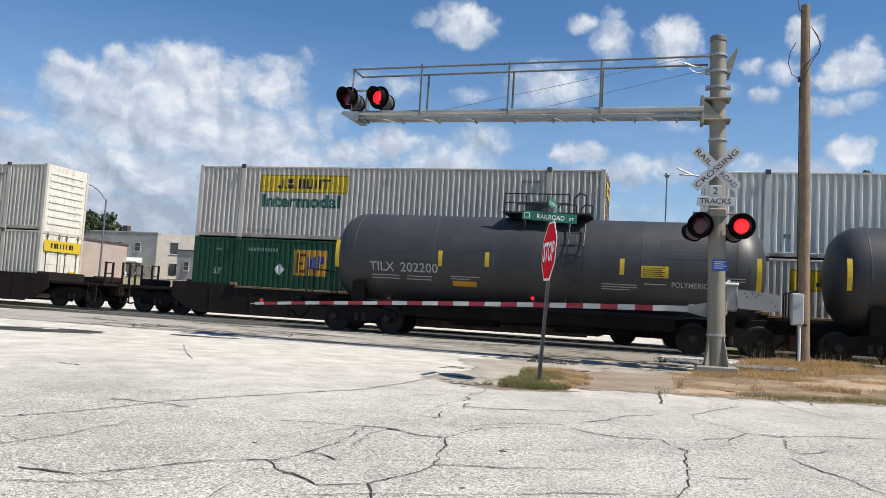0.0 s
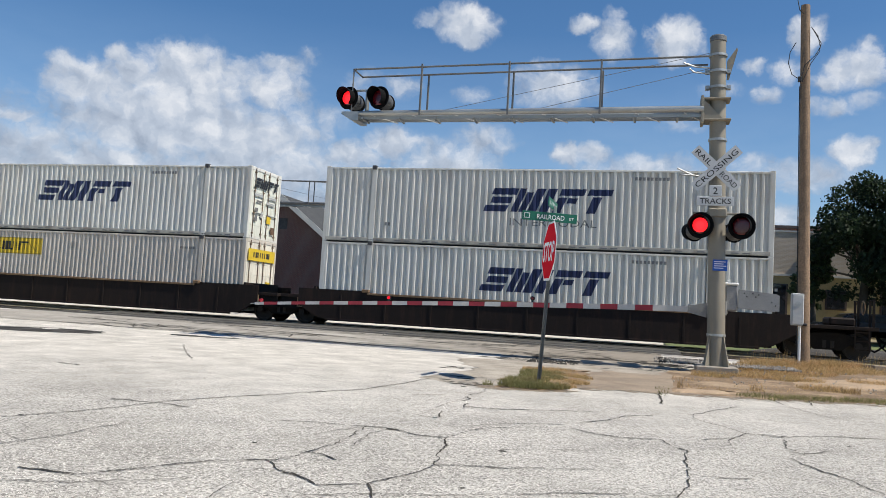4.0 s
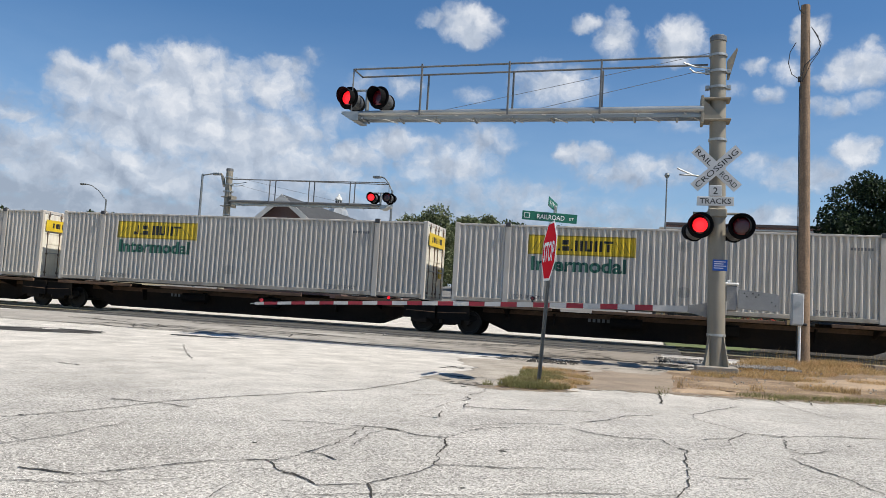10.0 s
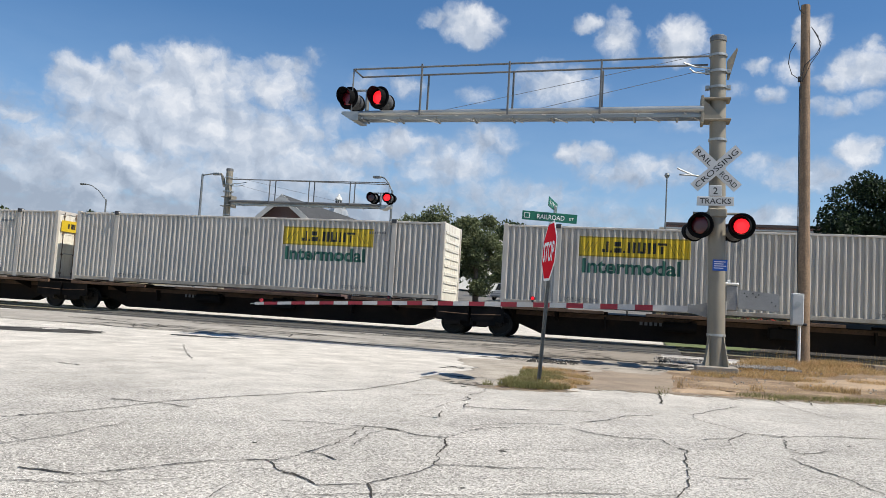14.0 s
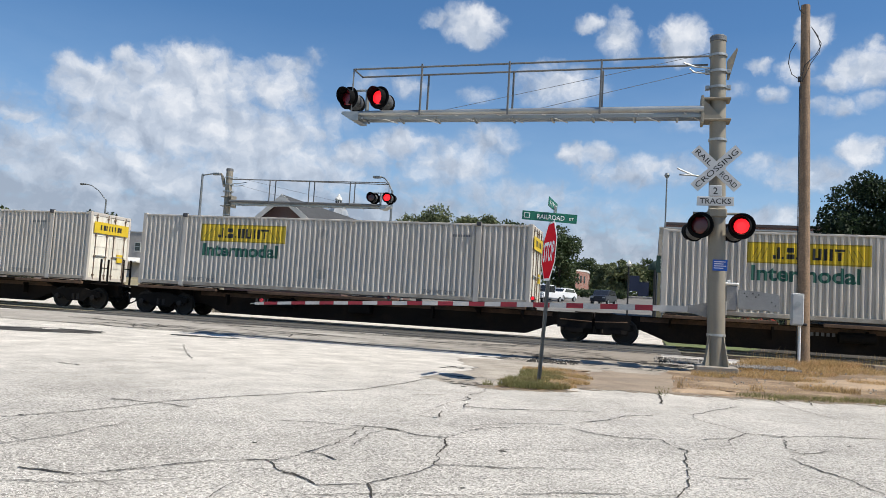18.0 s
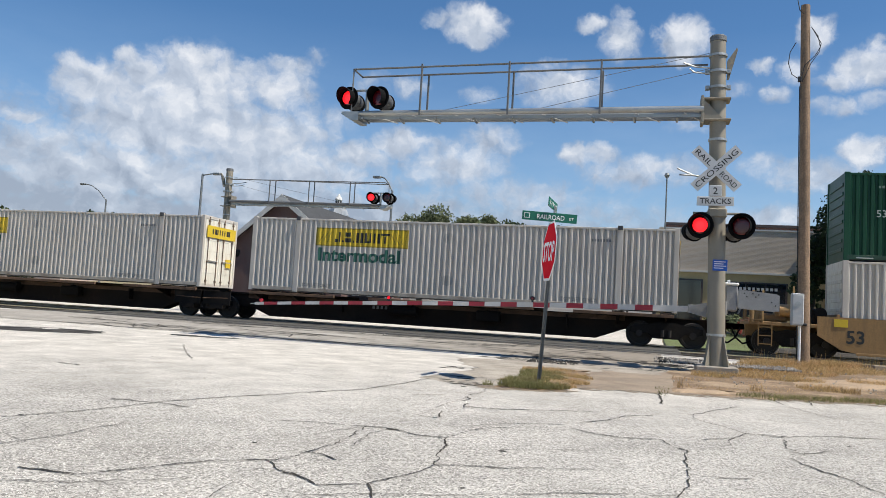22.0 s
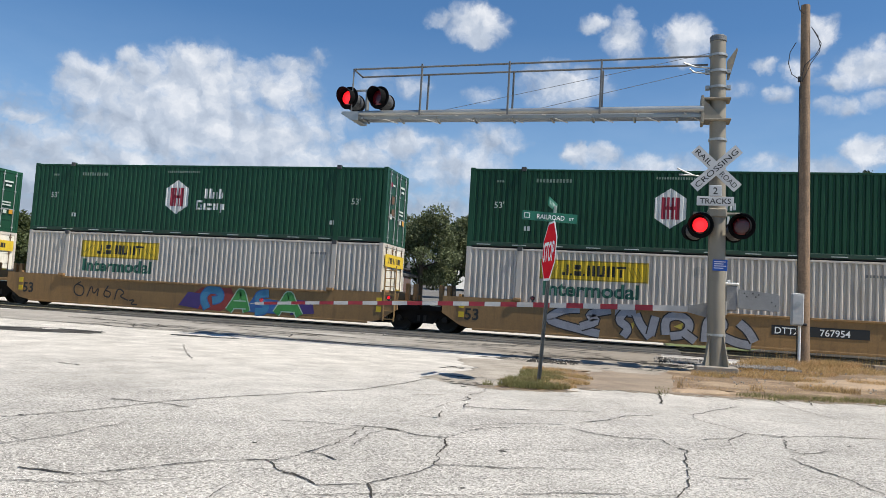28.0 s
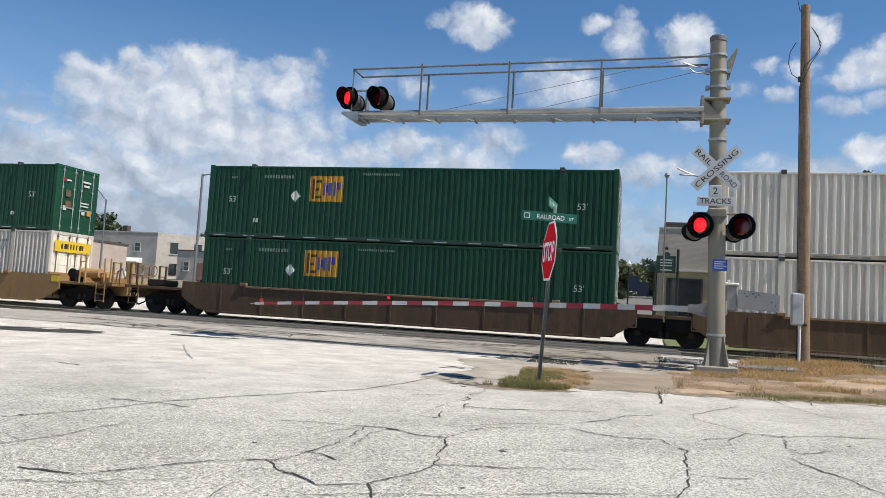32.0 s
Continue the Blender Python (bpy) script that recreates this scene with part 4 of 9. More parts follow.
def cantilever(name, m, label, arm=8.8, lean=0.0, tube=None):
    """Cantilever flasher: mast, walkway arm to -x, hand rails, heads fore and aft."""
    c = thing(name, m, label, "railroad signal", "crossing signals")
    tube = tube or GALV
    mast = part("mast", Geo().lathe([(0.0, 0.02), (0.19, 0.02), (0.185, 1.2), (0.172, 5.0), (0.165, 7.2), (0.165, 7.22), (0.0, 7.24)], 24), MAST_PAINT, c, "tapered weathered aluminium mast", True)
    part("foot_slab", Geo().box(-0.42, -0.42, -0.12, 0.42, 0.42, 0.025, 0.02), CONCRETE, c, "square concrete foot")
    for a in range(4):
        g = Geo().prism([(0.17, 0.02), (0.34, 0.02), (0.33, 0.1), (0.2, 0.68), (0.17, 0.68)], "y", -0.012, 0.012)
        h = Geo().put(g, pose(0, 0, 0, 0, 0, 45 + 90 * a))
        part("gusset", h, MAST_PAINT, mast, "triangular base gusset")
    for z in (0.66, 4.92, 6.46, 6.1, 6.82):
        part("band", Geo().lathe([(0.176, z), (0.198, z), (0.198, z + 0.05), (0.176, z + 0.05)], 24), GALV, mast, "steel band")
    for z in (6.1, 6.46):
        part("bracket", Geo().box(-0.27, -0.06, z - 0.02, -0.18, 0.06, z + 0.07, 0.01), GALV, mast)
        part("bracket", Geo().box(0.18, -0.06, z - 0.02, 0.27, 0.06, z + 0.07, 0.01), GALV, mast)
    for z in (5.35, 5.82):
        part("clamp_plate", Geo().box(-0.3, -0.24, z, 0.26, 0.24, z + 0.035, 0.008), MAST_PAINT, mast, "flat clamp plate")
    part("clamp_box", Geo().box(-0.36, -0.25, 5.3, -0.3, 0.25, 5.9, 0.01).prism([(-0.3, 5.38), (0.1, 5.38), (-0.3, 5.82)], "y", -0.2, -0.17), MAST_PAINT, mast, "clamp of the arm")
    part("mast_cap", Geo().lathe([(0.172, 7.16), (0.18, 7.17), (0.18, 7.27), (0.15, 7.3), (0.0, 7.31)], 24), DARK_TUBE, mast, "dark cap")
    # open end of the walkway brace behind the mast
    part("end_brace", Geo().prism([(0.2, 6.75), (0.4, 7.05), (0.42, 7.0), (0.24, 6.35), (0.2, 6.35)], "y", 0.05, 0.16), MAST_PAINT, mast, "folded steel brace")
    # arm: two round chords with a grating walkway between them
    part("arm_chord", Geo().cyl((-0.3, -0.2, 5.6), (-arm + 0.25, -0.2, 5.57), 0.075, 0.06, 14), tube, c, "front tube of the arm", True)
    part("arm_chord", Geo().cyl((-0.3, 0.28, 5.6), (-arm + 0.25, 0.28, 5.57), 0.075, 0.06, 14), tube, c, "rear tube of the arm", True)
    gr = part("walkway", Geo().box(-arm, -0.135, 5.44, -0.36, -0.12, 5.51).box(-arm, 0.2, 5.44, -0.36, 0.215, 5.51), GALV, c, "side bars of the open grating walkway")
    g = Geo()
    for i in range(200):
        x = -arm + 0.05 + i * (arm - 0.45) / 200
        g.box(x, -0.12, 5.475, x + 0.006, 0.2, 5.49)
    for k in range(6):
        g.box(-arm, -0.08 + 0.05 * k, 5.477, -0.36, -0.075 + 0.05 * k, 5.488)
    part("grating", g, GALV, gr)
    part("end_plate", Geo().prism([(-arm - 0.15, 5.6), (-arm + 0.3, 5.6), (-arm + 0.3, 5.38), (-arm + 0.14, 5.38), (-arm - 0.15, 5.54)], "y", -0.28, 0.32), GALV, c, "tapered end plate")
    for i in range(9):
        x = -arm + 0.35 + i * 0.93
        part("cross_tie", Geo().box(x, -0.22, 5.42, x + 0.05, 0.3, 5.47, 0.005), GALV, gr)
    for i in range(8):
        x = -arm + 0.6 + i * 1.05
        part("brace_rod", Geo().cyl((x, -0.2, 5.52), (x + 0.55, 0.28, 5.43), 0.012, n=6), WHITE_PAINT, gr)
    for y, z0, dz in ((-0.26, 6.73, 0.07), (0.34, 6.65, 0.0)):
        rail = part("hand_rail", Geo().cyl((-arm + 0.1, y, z0 - dz), (-0.2, y * 0.6, z0 + 0.07), 0.024, n=8), DARK_TUBE, c, "tubular hand rail")
        for x in (-arm + 1.86, -arm + 4.0, -arm + 6.12):
            part("rail_post", Geo().box(x - 0.022, y - 0.022, 5.5, x + 0.022, y + 0.022, z0 + 0.03, 0.004), DARK_TUBE, rail)
    part("end_rail", Geo().tube([(-arm + 0.1, -0.26, 6.66), (-arm + 0.1, 0.34, 6.65)], 0.022).cyl((-arm + 0.1, -0.26, 6.66), (-arm + 0.1, -0.26, 5.55), 0.02, n=8), DARK_TUBE, c, "end of the hand rail")
    for z0, z1, x0 in ((6.9, 5.66, -arm + 2.2), (6.55, 5.6, -arm + 4.2)):
        part("stay_wire", Geo().cyl((-0.18, -0.05, z0), (x0, 0.05, z1), 0.006, n=5), DARK_TUBE, c, "thin stay wire")
    for z, dx in ((6.55, -0.75), (6.42, -0.62)):
        part("conduit", Geo().tube([(-0.17, -0.1, z), (-0.5, -0.15, z + 0.02), (dx - 0.15, -0.2, z + 0.1)], 0.018), GALV, c, "bent conduit stub")
    # heads on the arm and on the mast, facing both ways
    hx = -arm + 0.4
    part("junction_pipe", Geo().cyl((hx, 0.0, 5.5), (hx, 0.0, 6.2), 0.05, n=12).cyl((hx - 0.45, 0.0, 6.2), (hx + 0.45, 0.0, 6.2), 0.028, n=10), GALV, c, "crossarm pipe", True)
    for face, yy in ((-1, -0.2), (1, 0.24)):
        for dx, side in ((-0.4, 0), (0.4, 1)):
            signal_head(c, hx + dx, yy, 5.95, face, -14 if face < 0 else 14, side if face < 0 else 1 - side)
    part("crossarm", Geo().cyl((-0.5, -0.02, 3.32), (0.5, -0.02, 3.32), 0.03, n=10).box(-0.195, -0.2, 3.22, 0.195, 0.2, 3.42, 0.03), MAST_PAINT, c, "crossarm and collar of the flashers")
    for face, yy in ((-1, -0.22), (1, 0.34)):
        for dx, side in ((-0.42, 0), (0.42, 1)):
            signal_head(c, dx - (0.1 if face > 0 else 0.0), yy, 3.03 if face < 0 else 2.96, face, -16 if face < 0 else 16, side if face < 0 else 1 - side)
    shear(c, lean)
    return c


def shear(c, lean):
    """Leans what stands near the mast by lean metres a metre of height."""
    for o in c.children_recursive:
        if lean and o.type == "MESH" and o.name.split(".")[0] not in ("lamp", "signal_head", "background", "visor"):
            for v in o.data.vertices:
                if v.co.x > -0.55:
                    v.co.x += lean * v.co.z


def crossbuck(c, y):
    cb = part("crossbuck", Geo().box(-0.02, y + 0.006, 4.12, 0.02, y + 0.03, 4.42), GALV, c, "mounting bar of the crossbuck")
    for words, ang, dy in ((("RAIL", "ROAD"), -43.5, 0.0), (("CROSSING",), 43.5, -0.014)):
        m = pose(0, y + dy, 4.27, 0, -ang, 0)
        b = part("blade", Geo().box(-0.62, -0.004, -0.114, 0.62, 0.004, 0.114), WHITE_SIGN, cb, "grey-white reflective blade", at=m)
        if len(words) == 1:
            lettering(words[0], 0.12, LETTER_BLACK, b, pose(-0.57, -0.0065, -0.06, 90, 0, 0), width=1.14, bold=0.004)
        for k, wd in enumerate(words if len(words) == 2 else ()):
            lettering(wd, 0.12, LETTER_BLACK, b, pose(-0.57 if k == 0 else 0.14, -0.0065, -0.06, 90, 0, 0), width=0.43, bold=0.004)
    s = part("number_plate", Geo().box(-0.13, y - 0.01, 3.67, 0.13, y + 0.01, 3.9, 0.006), WHITE_SIGN, c, "small white plate with a figure two")
    lettering("2", 0.15, LETTER_BLACK, s, pose(-0.05, y - 0.0125, 3.71, 90, 0, 0), bold=0.012)
    s = part("tracks_plate", Geo().box(-0.38, y - 0.012, 3.455, 0.38, y + 0.008, 3.655, 0.006), WHITE_SIGN, c, "white plate lettered tracks")
    lettering("TRACKS", 0.12, LETTER_BLACK, s, pose(-0.32, y - 0.0145, 3.5, 90, 0, 0), width=0.64, bold=0.012)


near_signal = cantilever("cantilever_signal", pose(1.38, 17.79, 0), "tall aluminium cantilever mast with red flashers over the road", lean=-0.024)
fix = thing("crossbuck_sign", pose(1.38 - 0.024 * 4.1 - 0.045, 17.79, 0), "white crossbuck with track plates on the signal mast", "railroad sign")
crossbuck(fix, -0.27)
bs = part("notice_plate", Geo().box(-0.15, -0.225, 2.06, 0.15, -0.205, 2.3, 0.006), BLUE_SIGN, near_signal, "blue emergency notice plate")
for i in range(4):
    part("notice_line", Geo().box(-0.12, -0.229, 2.245 - i * 0.045, 0.12 - 0.05 * (i % 2), -0.226, 2.262 - i * 0.045), LETTER_WHITE, bs)
g = Geo()
for z, dx in ((4.28, -0.95), (4.14, -0.9)):
    g.tube([(-0.45, -0.1, 4.12), (-0.62, -0.14, 4.14), (dx, -0.2, z)], 0.02)
part("conduit", g, GALV, near_signal, "bent conduit stubs beside the crossbuck")
# far arm seen from its shaded side: that shade is put into the tube colour
cantilever("cantilever_signal", pose(-20.9, 34.77, 0, 0, 0, 180), "distant aluminium cantilever mast with red flashers", arm=8.6, tube=DARK_TUBE)

# gate: mechanism on the mast, striped arm lowered over the road
gate = thing("crossing_gate", pose(1.38, 18.25, 0), "lowered red and white striped gate arm with small lamps", "crossing gate")


def arm_z(x):
    """Height of the drooping arm, x from the mast."""
    q = max(0.0, -0.58 - x)
    return 1.221 - 0.0232 * q - 0.00197 * q * q


seg = 0.3875
n_seg = 28
ARM_END = -0.58
ARM_WHITE = surf("weathered_arm_white", (0.56, 0.54, 0.51), 0.55, 0, 0.1, 2.5, 60, 0.03, dirt=(0.3, 0.27, 0.23), dirt_amt=0.35)
g = Geo()
for i in range(n_seg):
    x1, x0 = ARM_END - i * seg, ARM_END - (i + 1) * seg
    g.prism([(x0, arm_z(x0) - 0.012), (x1, arm_z(x1) - 0.012), (x1, arm_z(x1) + 0.012), (x0, arm_z(x0) + 0.012)], "y", -0.02, 0.02)
arm_w = part("arm", g, GALV, gate, "spine of the drooping arm")
for i in range(n_seg):
    h0, h1 = 0.066 - 0.0011 * i, 0.066 - 0.0011 * (i + 1)
    x1, x0 = ARM_END - i * seg, ARM_END - (i + 1) * seg
    if i == n_seg - 1:
        x0 += seg * 0.33
    g = Geo().prism([(x0, arm_z(x0) - h1), (x1, arm_z(x1) - h0), (x1, arm_z(x1) + h0), (x0, arm_z(x0) + h1)], "y", -0.035, -0.022)
    red = i >= 2 and i % 2 == 0 and i < n_seg - 1
    part("stripe", g, RED_FADED if red else ARM_WHITE, arm_w, "faded red band" if red else "white band")


def arm_lamp(x, lift, side):
    """A small round lamp on a stalk; the two inner ones flash by turns."""
    z = arm_z(x)
    part("lamp_stalk", Geo().box(x - 0.022, -0.025, z + 0.04, x + 0.022, 0.025, z + lift), BLACK_PAINT, arm_w, "short lamp stalk")
    part("lamp_rim", Geo().lathe([(0.047, -0.04), (0.054, -0.04), (0.054, 0.04), (0.047, 0.04)], 16, pose(x, 0, z + lift, 90, 0, 0)), BLACK_PAINT, arm_w, "black rim of the lamp")
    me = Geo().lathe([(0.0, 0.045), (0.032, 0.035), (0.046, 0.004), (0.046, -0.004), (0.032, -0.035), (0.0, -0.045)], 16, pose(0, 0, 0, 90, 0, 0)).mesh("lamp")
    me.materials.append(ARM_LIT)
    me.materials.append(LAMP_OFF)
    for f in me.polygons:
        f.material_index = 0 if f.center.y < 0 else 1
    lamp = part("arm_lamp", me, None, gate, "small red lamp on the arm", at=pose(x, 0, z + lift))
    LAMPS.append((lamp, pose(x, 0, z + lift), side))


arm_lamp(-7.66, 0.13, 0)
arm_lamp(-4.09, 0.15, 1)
part("tip_lamp", Geo().cyl((-11.14, -0.045, arm_z(-11.1) + 0.085), (-11.14, 0.045, arm_z(-11.1) + 0.085), 0.036, n=14).box(-11.16, -0.03, arm_z(-11.1), -11.12, 0.03, arm_z(-11.1) + 0.05), LAMP_SMALL, arm_w, "small red lamp at the tip")
mech = part("mechanism", Geo().box(0.16, -0.27, 1.22, 0.42, 0.2, 1.78, 0.03), GATE_GREY, gate, "galvanised gate mechanism box")
part("mechanism_lid", Geo().box(0.14, -0.29, 1.78, 0.44, 0.22, 1.84, 0.02).box(0.2, -0.2, 1.84, 0.26, -0.1, 1.9, 0.01), WHITE_PAINT, mech, "pale lid")
part("bracket", Geo().box(-0.6, -0.06, 1.16, 0.25, 0.02, 1.32, 0.01).prism([(-0.62, 1.15), (-0.2, 1.05), (-0.2, 1.38), (-0.45, 1.32)], "y", -0.1, -0.07).cyl((-0.4, -0.12, 1.24), (-0.4, 0.1, 1.24), 0.08, n=14), GATE_GREY, gate, "arm bracket")
for yy, nm in ((-0.3, 0), (0.24, 1)):
    cw = part("counterweight", Geo().prism([(0.43, 1.3), (0.75, 1.28), (1.26, 1.26), (1.26, 1.6), (1.2, 1.63), (0.43, 1.7)], "y", yy, yy + 0.03), GATE_GREY, gate, "sheet steel counterweight arm")
    for x, z in ((0.55, 1.62), (0.6, 1.55), (0.72, 1.62), (0.78, 1.55), (0.84, 1.6), (1.1, 1.45), (1.18, 1.38)):
        part("bolt", Geo().cyl((x, yy - 0.008, z), (x, yy, z), 0.016, n=8), BLACK_PAINT, cw)
part("weight_block", Geo().box(0.95, -0.26, 1.3, 1.2, 0.23, 1.52, 0.02), GATE_GREY, gate, "stacked weight plates")
part("mast_clamp", Geo().box(-0.2, -0.3, 1.12, 0.2, -0.2, 1.42, 0.01), GATE_GREY, gate, "clamp that holds the gate to the mast")

# stop sign with street name blades
PALE_SIGN_TEXT = surf("dull_sign_text", (0.45, 0.5, 0.48), 0.6, 0, 0.05, 4, 90, 0.0)
stop = thing("stop_sign", pose(-1.61, 11.93, -0.03, 0, 2.6, 0), "red octagonal stop sign on a leaning steel post in the grass", "stop sign")
part("post", Geo().prism([(-0.03, -0.012), (-0.02, 0.02), (0.02, 0.02), (0.03, -0.012), (0.022, -0.012), (0.014, 0.01), (-0.014, 0.01), (-0.022, -0.012)], "z", -0.1, 2.5), surf("dull_post_steel", (0.16, 0.16, 0.15), 0.6, 0.5, 0.15, 2, 50, 0.1), stop, "dull channel post")
FACE = pose(0, 0, 1.92, 90, 0, -70)


def octagon(r):
    return [(r * math.cos(radians(22.5 + 45 * i)), r * math.sin(radians(22.5 + 45 * i))) for i in range(8)]


STOP_WHITE = surf("white_sheeting", (0.9, 0.9, 0.88), 0.6, 0, 0.04, 5, 80, 0.02, spec=0.2)
plate = part("plate", Geo().prism(octagon(0.495), "z", 0.0, 0.004), STOP_WHITE, stop, "white rim", at=FACE @ pose(0, 0, 0.03))
part("field", Geo().prism(octagon(0.458), "z", 0.0045, 0.0065), RED_PAINT, plate, "red field")
lettering("STOP", 0.31, STOP_WHITE, plate, pose(-0.36, -0.155, 0.007), width=0.72, bold=0.02)
blade = part("name_blade", Geo().box(-0.42, -0.006, 2.42, 0.42, 0.006, 2.56, 0.003), GREEN_SIGN, stop, "green street name blade", at=pose(-0.07, -0.05, -0.05, 0, 0, 8))
part("emblem", Geo().box(-0.39, -0.0085, 2.45, -0.3, -0.0065, 2.53), LETTER_WHITE, blade)
part("emblem_field", Geo().box(-0.38, -0.011, 2.46, -0.31, -0.009, 2.52), GREEN_SIGN, blade)
lettering("RAILROAD", 0.075, LETTER_WHITE, blade, pose(-0.19, -0.0085, 2.452, 90, 0, 0), width=0.42, bold=0.002)
lettering("ST", 0.045, LETTER_WHITE, blade, pose(0.3, -0.0085, 2.46, 90, 0, 0), width=0.07, bold=0.006)
blade2 = part("name_blade", Geo().box(-0.4, -0.006, 2.6, 0.4, 0.006, 2.74, 0.003), GREEN_SIGN, stop, "green street name blade", at=pose(-0.04, 0, -0.03, 0, 0, 88))
for i in range(5):
    part("blurred_letter", Geo().box(-0.3 + i * 0.13, -0.0085, 2.64, -0.25 + i * 0.13, -0.0065, 2.7), PALE_SIGN_TEXT, blade2)
part("blade_clip", Geo().box(-0.02, -0.02, 2.34, 0.02, 0.02, 2.62, 0.004), GALV, stop)

# utility pole with its cut cables and the meter box on a conduit
up = thing("utility_pole", pose(3.74, 21.4, -0.02, 0, -0.95, 0), "weathered wooden utility pole with loose cut wires", "utility pole")
part("shaft", Geo().lathe([(0.0, -0.2), (0.155, -0.2), (0.15, 0.6), (0.132, 4.5), (0.112, 9.36), (0.0, 9.4)], 20), POLE_WOOD, up, "brown weathered timber shaft", True)
WIRE = surf("cable_rubber", (0.02, 0.02, 0.022), 0.6, 0, 0.1, 3, 40, 0)
part("cable", Geo().tube([(-0.14, -0.12, 7.35), (-0.34, -0.12, 7.5), (-0.42, -0.1, 7.8), (-0.38, -0.1, 8.1), (-0.24, -0.1, 8.35)], 0.011, 6), WIRE, up, "loose looped cable")
part("cable", Geo().tube([(-0.14, -0.16, 7.3), (-0.05, -0.2, 7.7), (0.2, -0.2, 7.95), (0.34, -0.1, 8.2), (0.28, -0.1, 8.5), (0.12, -0.1, 8.75)], 0.011, 6), WIRE, up, "loose looped cable")
part("cable", Geo().tube([(-0.1, -0.16, 7.28), (0.1, -0.22, 7.75), (0.3, -0.18, 8.05), (0.36, -0.1, 8.3), (0.14, -0.1, 8.72)], 0.009, 6), WIRE, up, "loose looped cable")
part("cable", Geo().tube([(-0.2, 0.0, 9.6), (-0.14, 0, 9.25), (-0.05, -0.1, 9.1)], 0.011, 6), WIRE, up, "cable stub at the pole top")
part("insulator", Geo().box(-0.2, -0.2, 7.28, -0.12, -0.12, 7.42, 0.01), BLACK_PAINT, up)
part("ground_wire", Geo().cyl((-0.172, -0.02, 0.0), (-0.138, -0.02, 7.2), 0.012, n=6), BLACK_PAINT, up, "dark ground wire down the shaft")
mb = thing("meter_box", pose(3.52, 21.1, -0.02), "grey steel meter box on a white conduit beside the pole", "meter box")
part("box_body", Geo().box(-0.15, -0.14, 1.02, 0.13, 0.12, 1.82, 0.02), surf("grey_box_paint", (0.42, 0.43, 0.42), 0.5, 0.1, 0.06, 2, 60, 0.03), mb, "light grey box")
part("box_door", Geo().box(-0.13, -0.155, 1.06, 0.11, -0.142, 1.78, 0.006), surf("grey_door_paint", (0.47, 0.48, 0.47), 0.5, 0.1, 0.06, 2, 60, 0.03), mb)
part("meter_ring", Geo().cyl((-0.02, -0.165, 1.55), (-0.02, -0.155, 1.55), 0.07, n=18), GALV, mb)
part("conduit", Geo().cyl((0.06, 0, 0.0), (0.06, 0, 1.02), 0.035, n=10), WHITE_PAINT, mb, "white conduit")
part("clamp", Geo().cyl((0.1, -0.1, 1.05), (0.2, -0.1, 1.05), 0.04, n=10), BLACK_PAINT, mb)
# ---- trains ----
JB_WHITE = surf("container_white", (0.54, 0.495, 0.44), 0.5, 0.05, 0.09, 0.7, 40, 0.04, dirt=(0.33, 0.27, 0.2), dirt_amt=0.42, streak=True, rand=0.06, spec=0.2)
SW_WHITE = surf("container_pale_white", (0.63, 0.62, 0.575), 0.45, 0.05, 0.08, 0.7, 40, 0.04, dirt=(0.3, 0.2, 0.11), dirt_amt=0.4, streak=True, rand=0.05, spec=0.2)
CREAM_WHITE = surf("container_cream_white", (0.66, 0.605, 0.52), 0.45, 0.1, 0.08, 0.7, 40, 0.04, dirt=(0.36, 0.26, 0.16), dirt_amt=0.4, streak=True)
DOOR_CREAM = surf("container_end_cream", (0.7, 0.67, 0.58), 0.5, 0, 0.1, 1.0, 40, 0.05, dirt=(0.34, 0.2, 0.1), dirt_amt=0.65, streak=True, rand=0.08)
DOOR_PALE = surf("container_end_pale", (0.68, 0.69, 0.61), 0.5, 0, 0.1, 1.0, 40, 0.05, dirt=(0.3, 0.27, 0.15), dirt_amt=0.6, streak=True, rand=0.08)
GREEN_BOX = surf("container_green", (0.011, 0.06, 0.031), 0.4, 0.05, 0.14, 0.6, 40, 0.04, dirt=(0.024, 0.07, 0.042), dirt_amt=0.5, streak=True, rand=0.08, spec=0.25)
BOX_POST = surf("post_galvanised", (0.4, 0.41, 0.41), 0.45, 0.3, 0.1, 1, 40, 0.04, dirt=(0.25, 0.2, 0.15), dirt_amt=0.4)
YELLOW = surf("sign_yellow", (0.62, 0.43, 0.02), 0.5, 0, 0.08, 1.5, 40, 0.03, dirt=(0.35, 0.25, 0.05), dirt_amt=0.3)
DARK_YELLOW = surf("sign_yellow_dark", (0.33, 0.24, 0.02), 0.5, 0, 0.08, 1.5, 40, 0.03)
TEXT_GREEN = surf("lettering_green", (0.012, 0.09, 0.06), 0.5, 0, 0.08, 2, 40, 0)
NAVY = surf("logo_navy", (0.012, 0.02, 0.075), 0.45, 0, 0.1, 2, 40, 0)
ORANGE = surf("logo_amber", (0.5, 0.25, 0.015), 0.5, 0, 0.1, 2, 40, 0)
LOGO_BLUE = surf("logo_blue", (0.03, 0.06, 0.3), 0.5, 0, 0.1, 2, 40, 0)
LOGO_DARK = surf("logo_dark_brown", (0.035, 0.018, 0.012), 0.5, 0, 0.1, 2, 40, 0)
LOGO_RED = surf("logo_red", (0.25, 0.01, 0.03), 0.5, 0, 0.1, 2, 40, 0)
FAINT_MARK = surf("stencil_faint", (0.17, 0.24, 0.19), 0.6, 0, 0.2, 3, 40, 0)
PALE_MARK = surf("stencil_pale", (0.5, 0.55, 0.5), 0.6, 0, 0.1, 2, 40, 0)
GREY_MARK = surf("stencil_grey", (0.16, 0.16, 0.16), 0.6, 0, 0.15, 2, 40, 0)
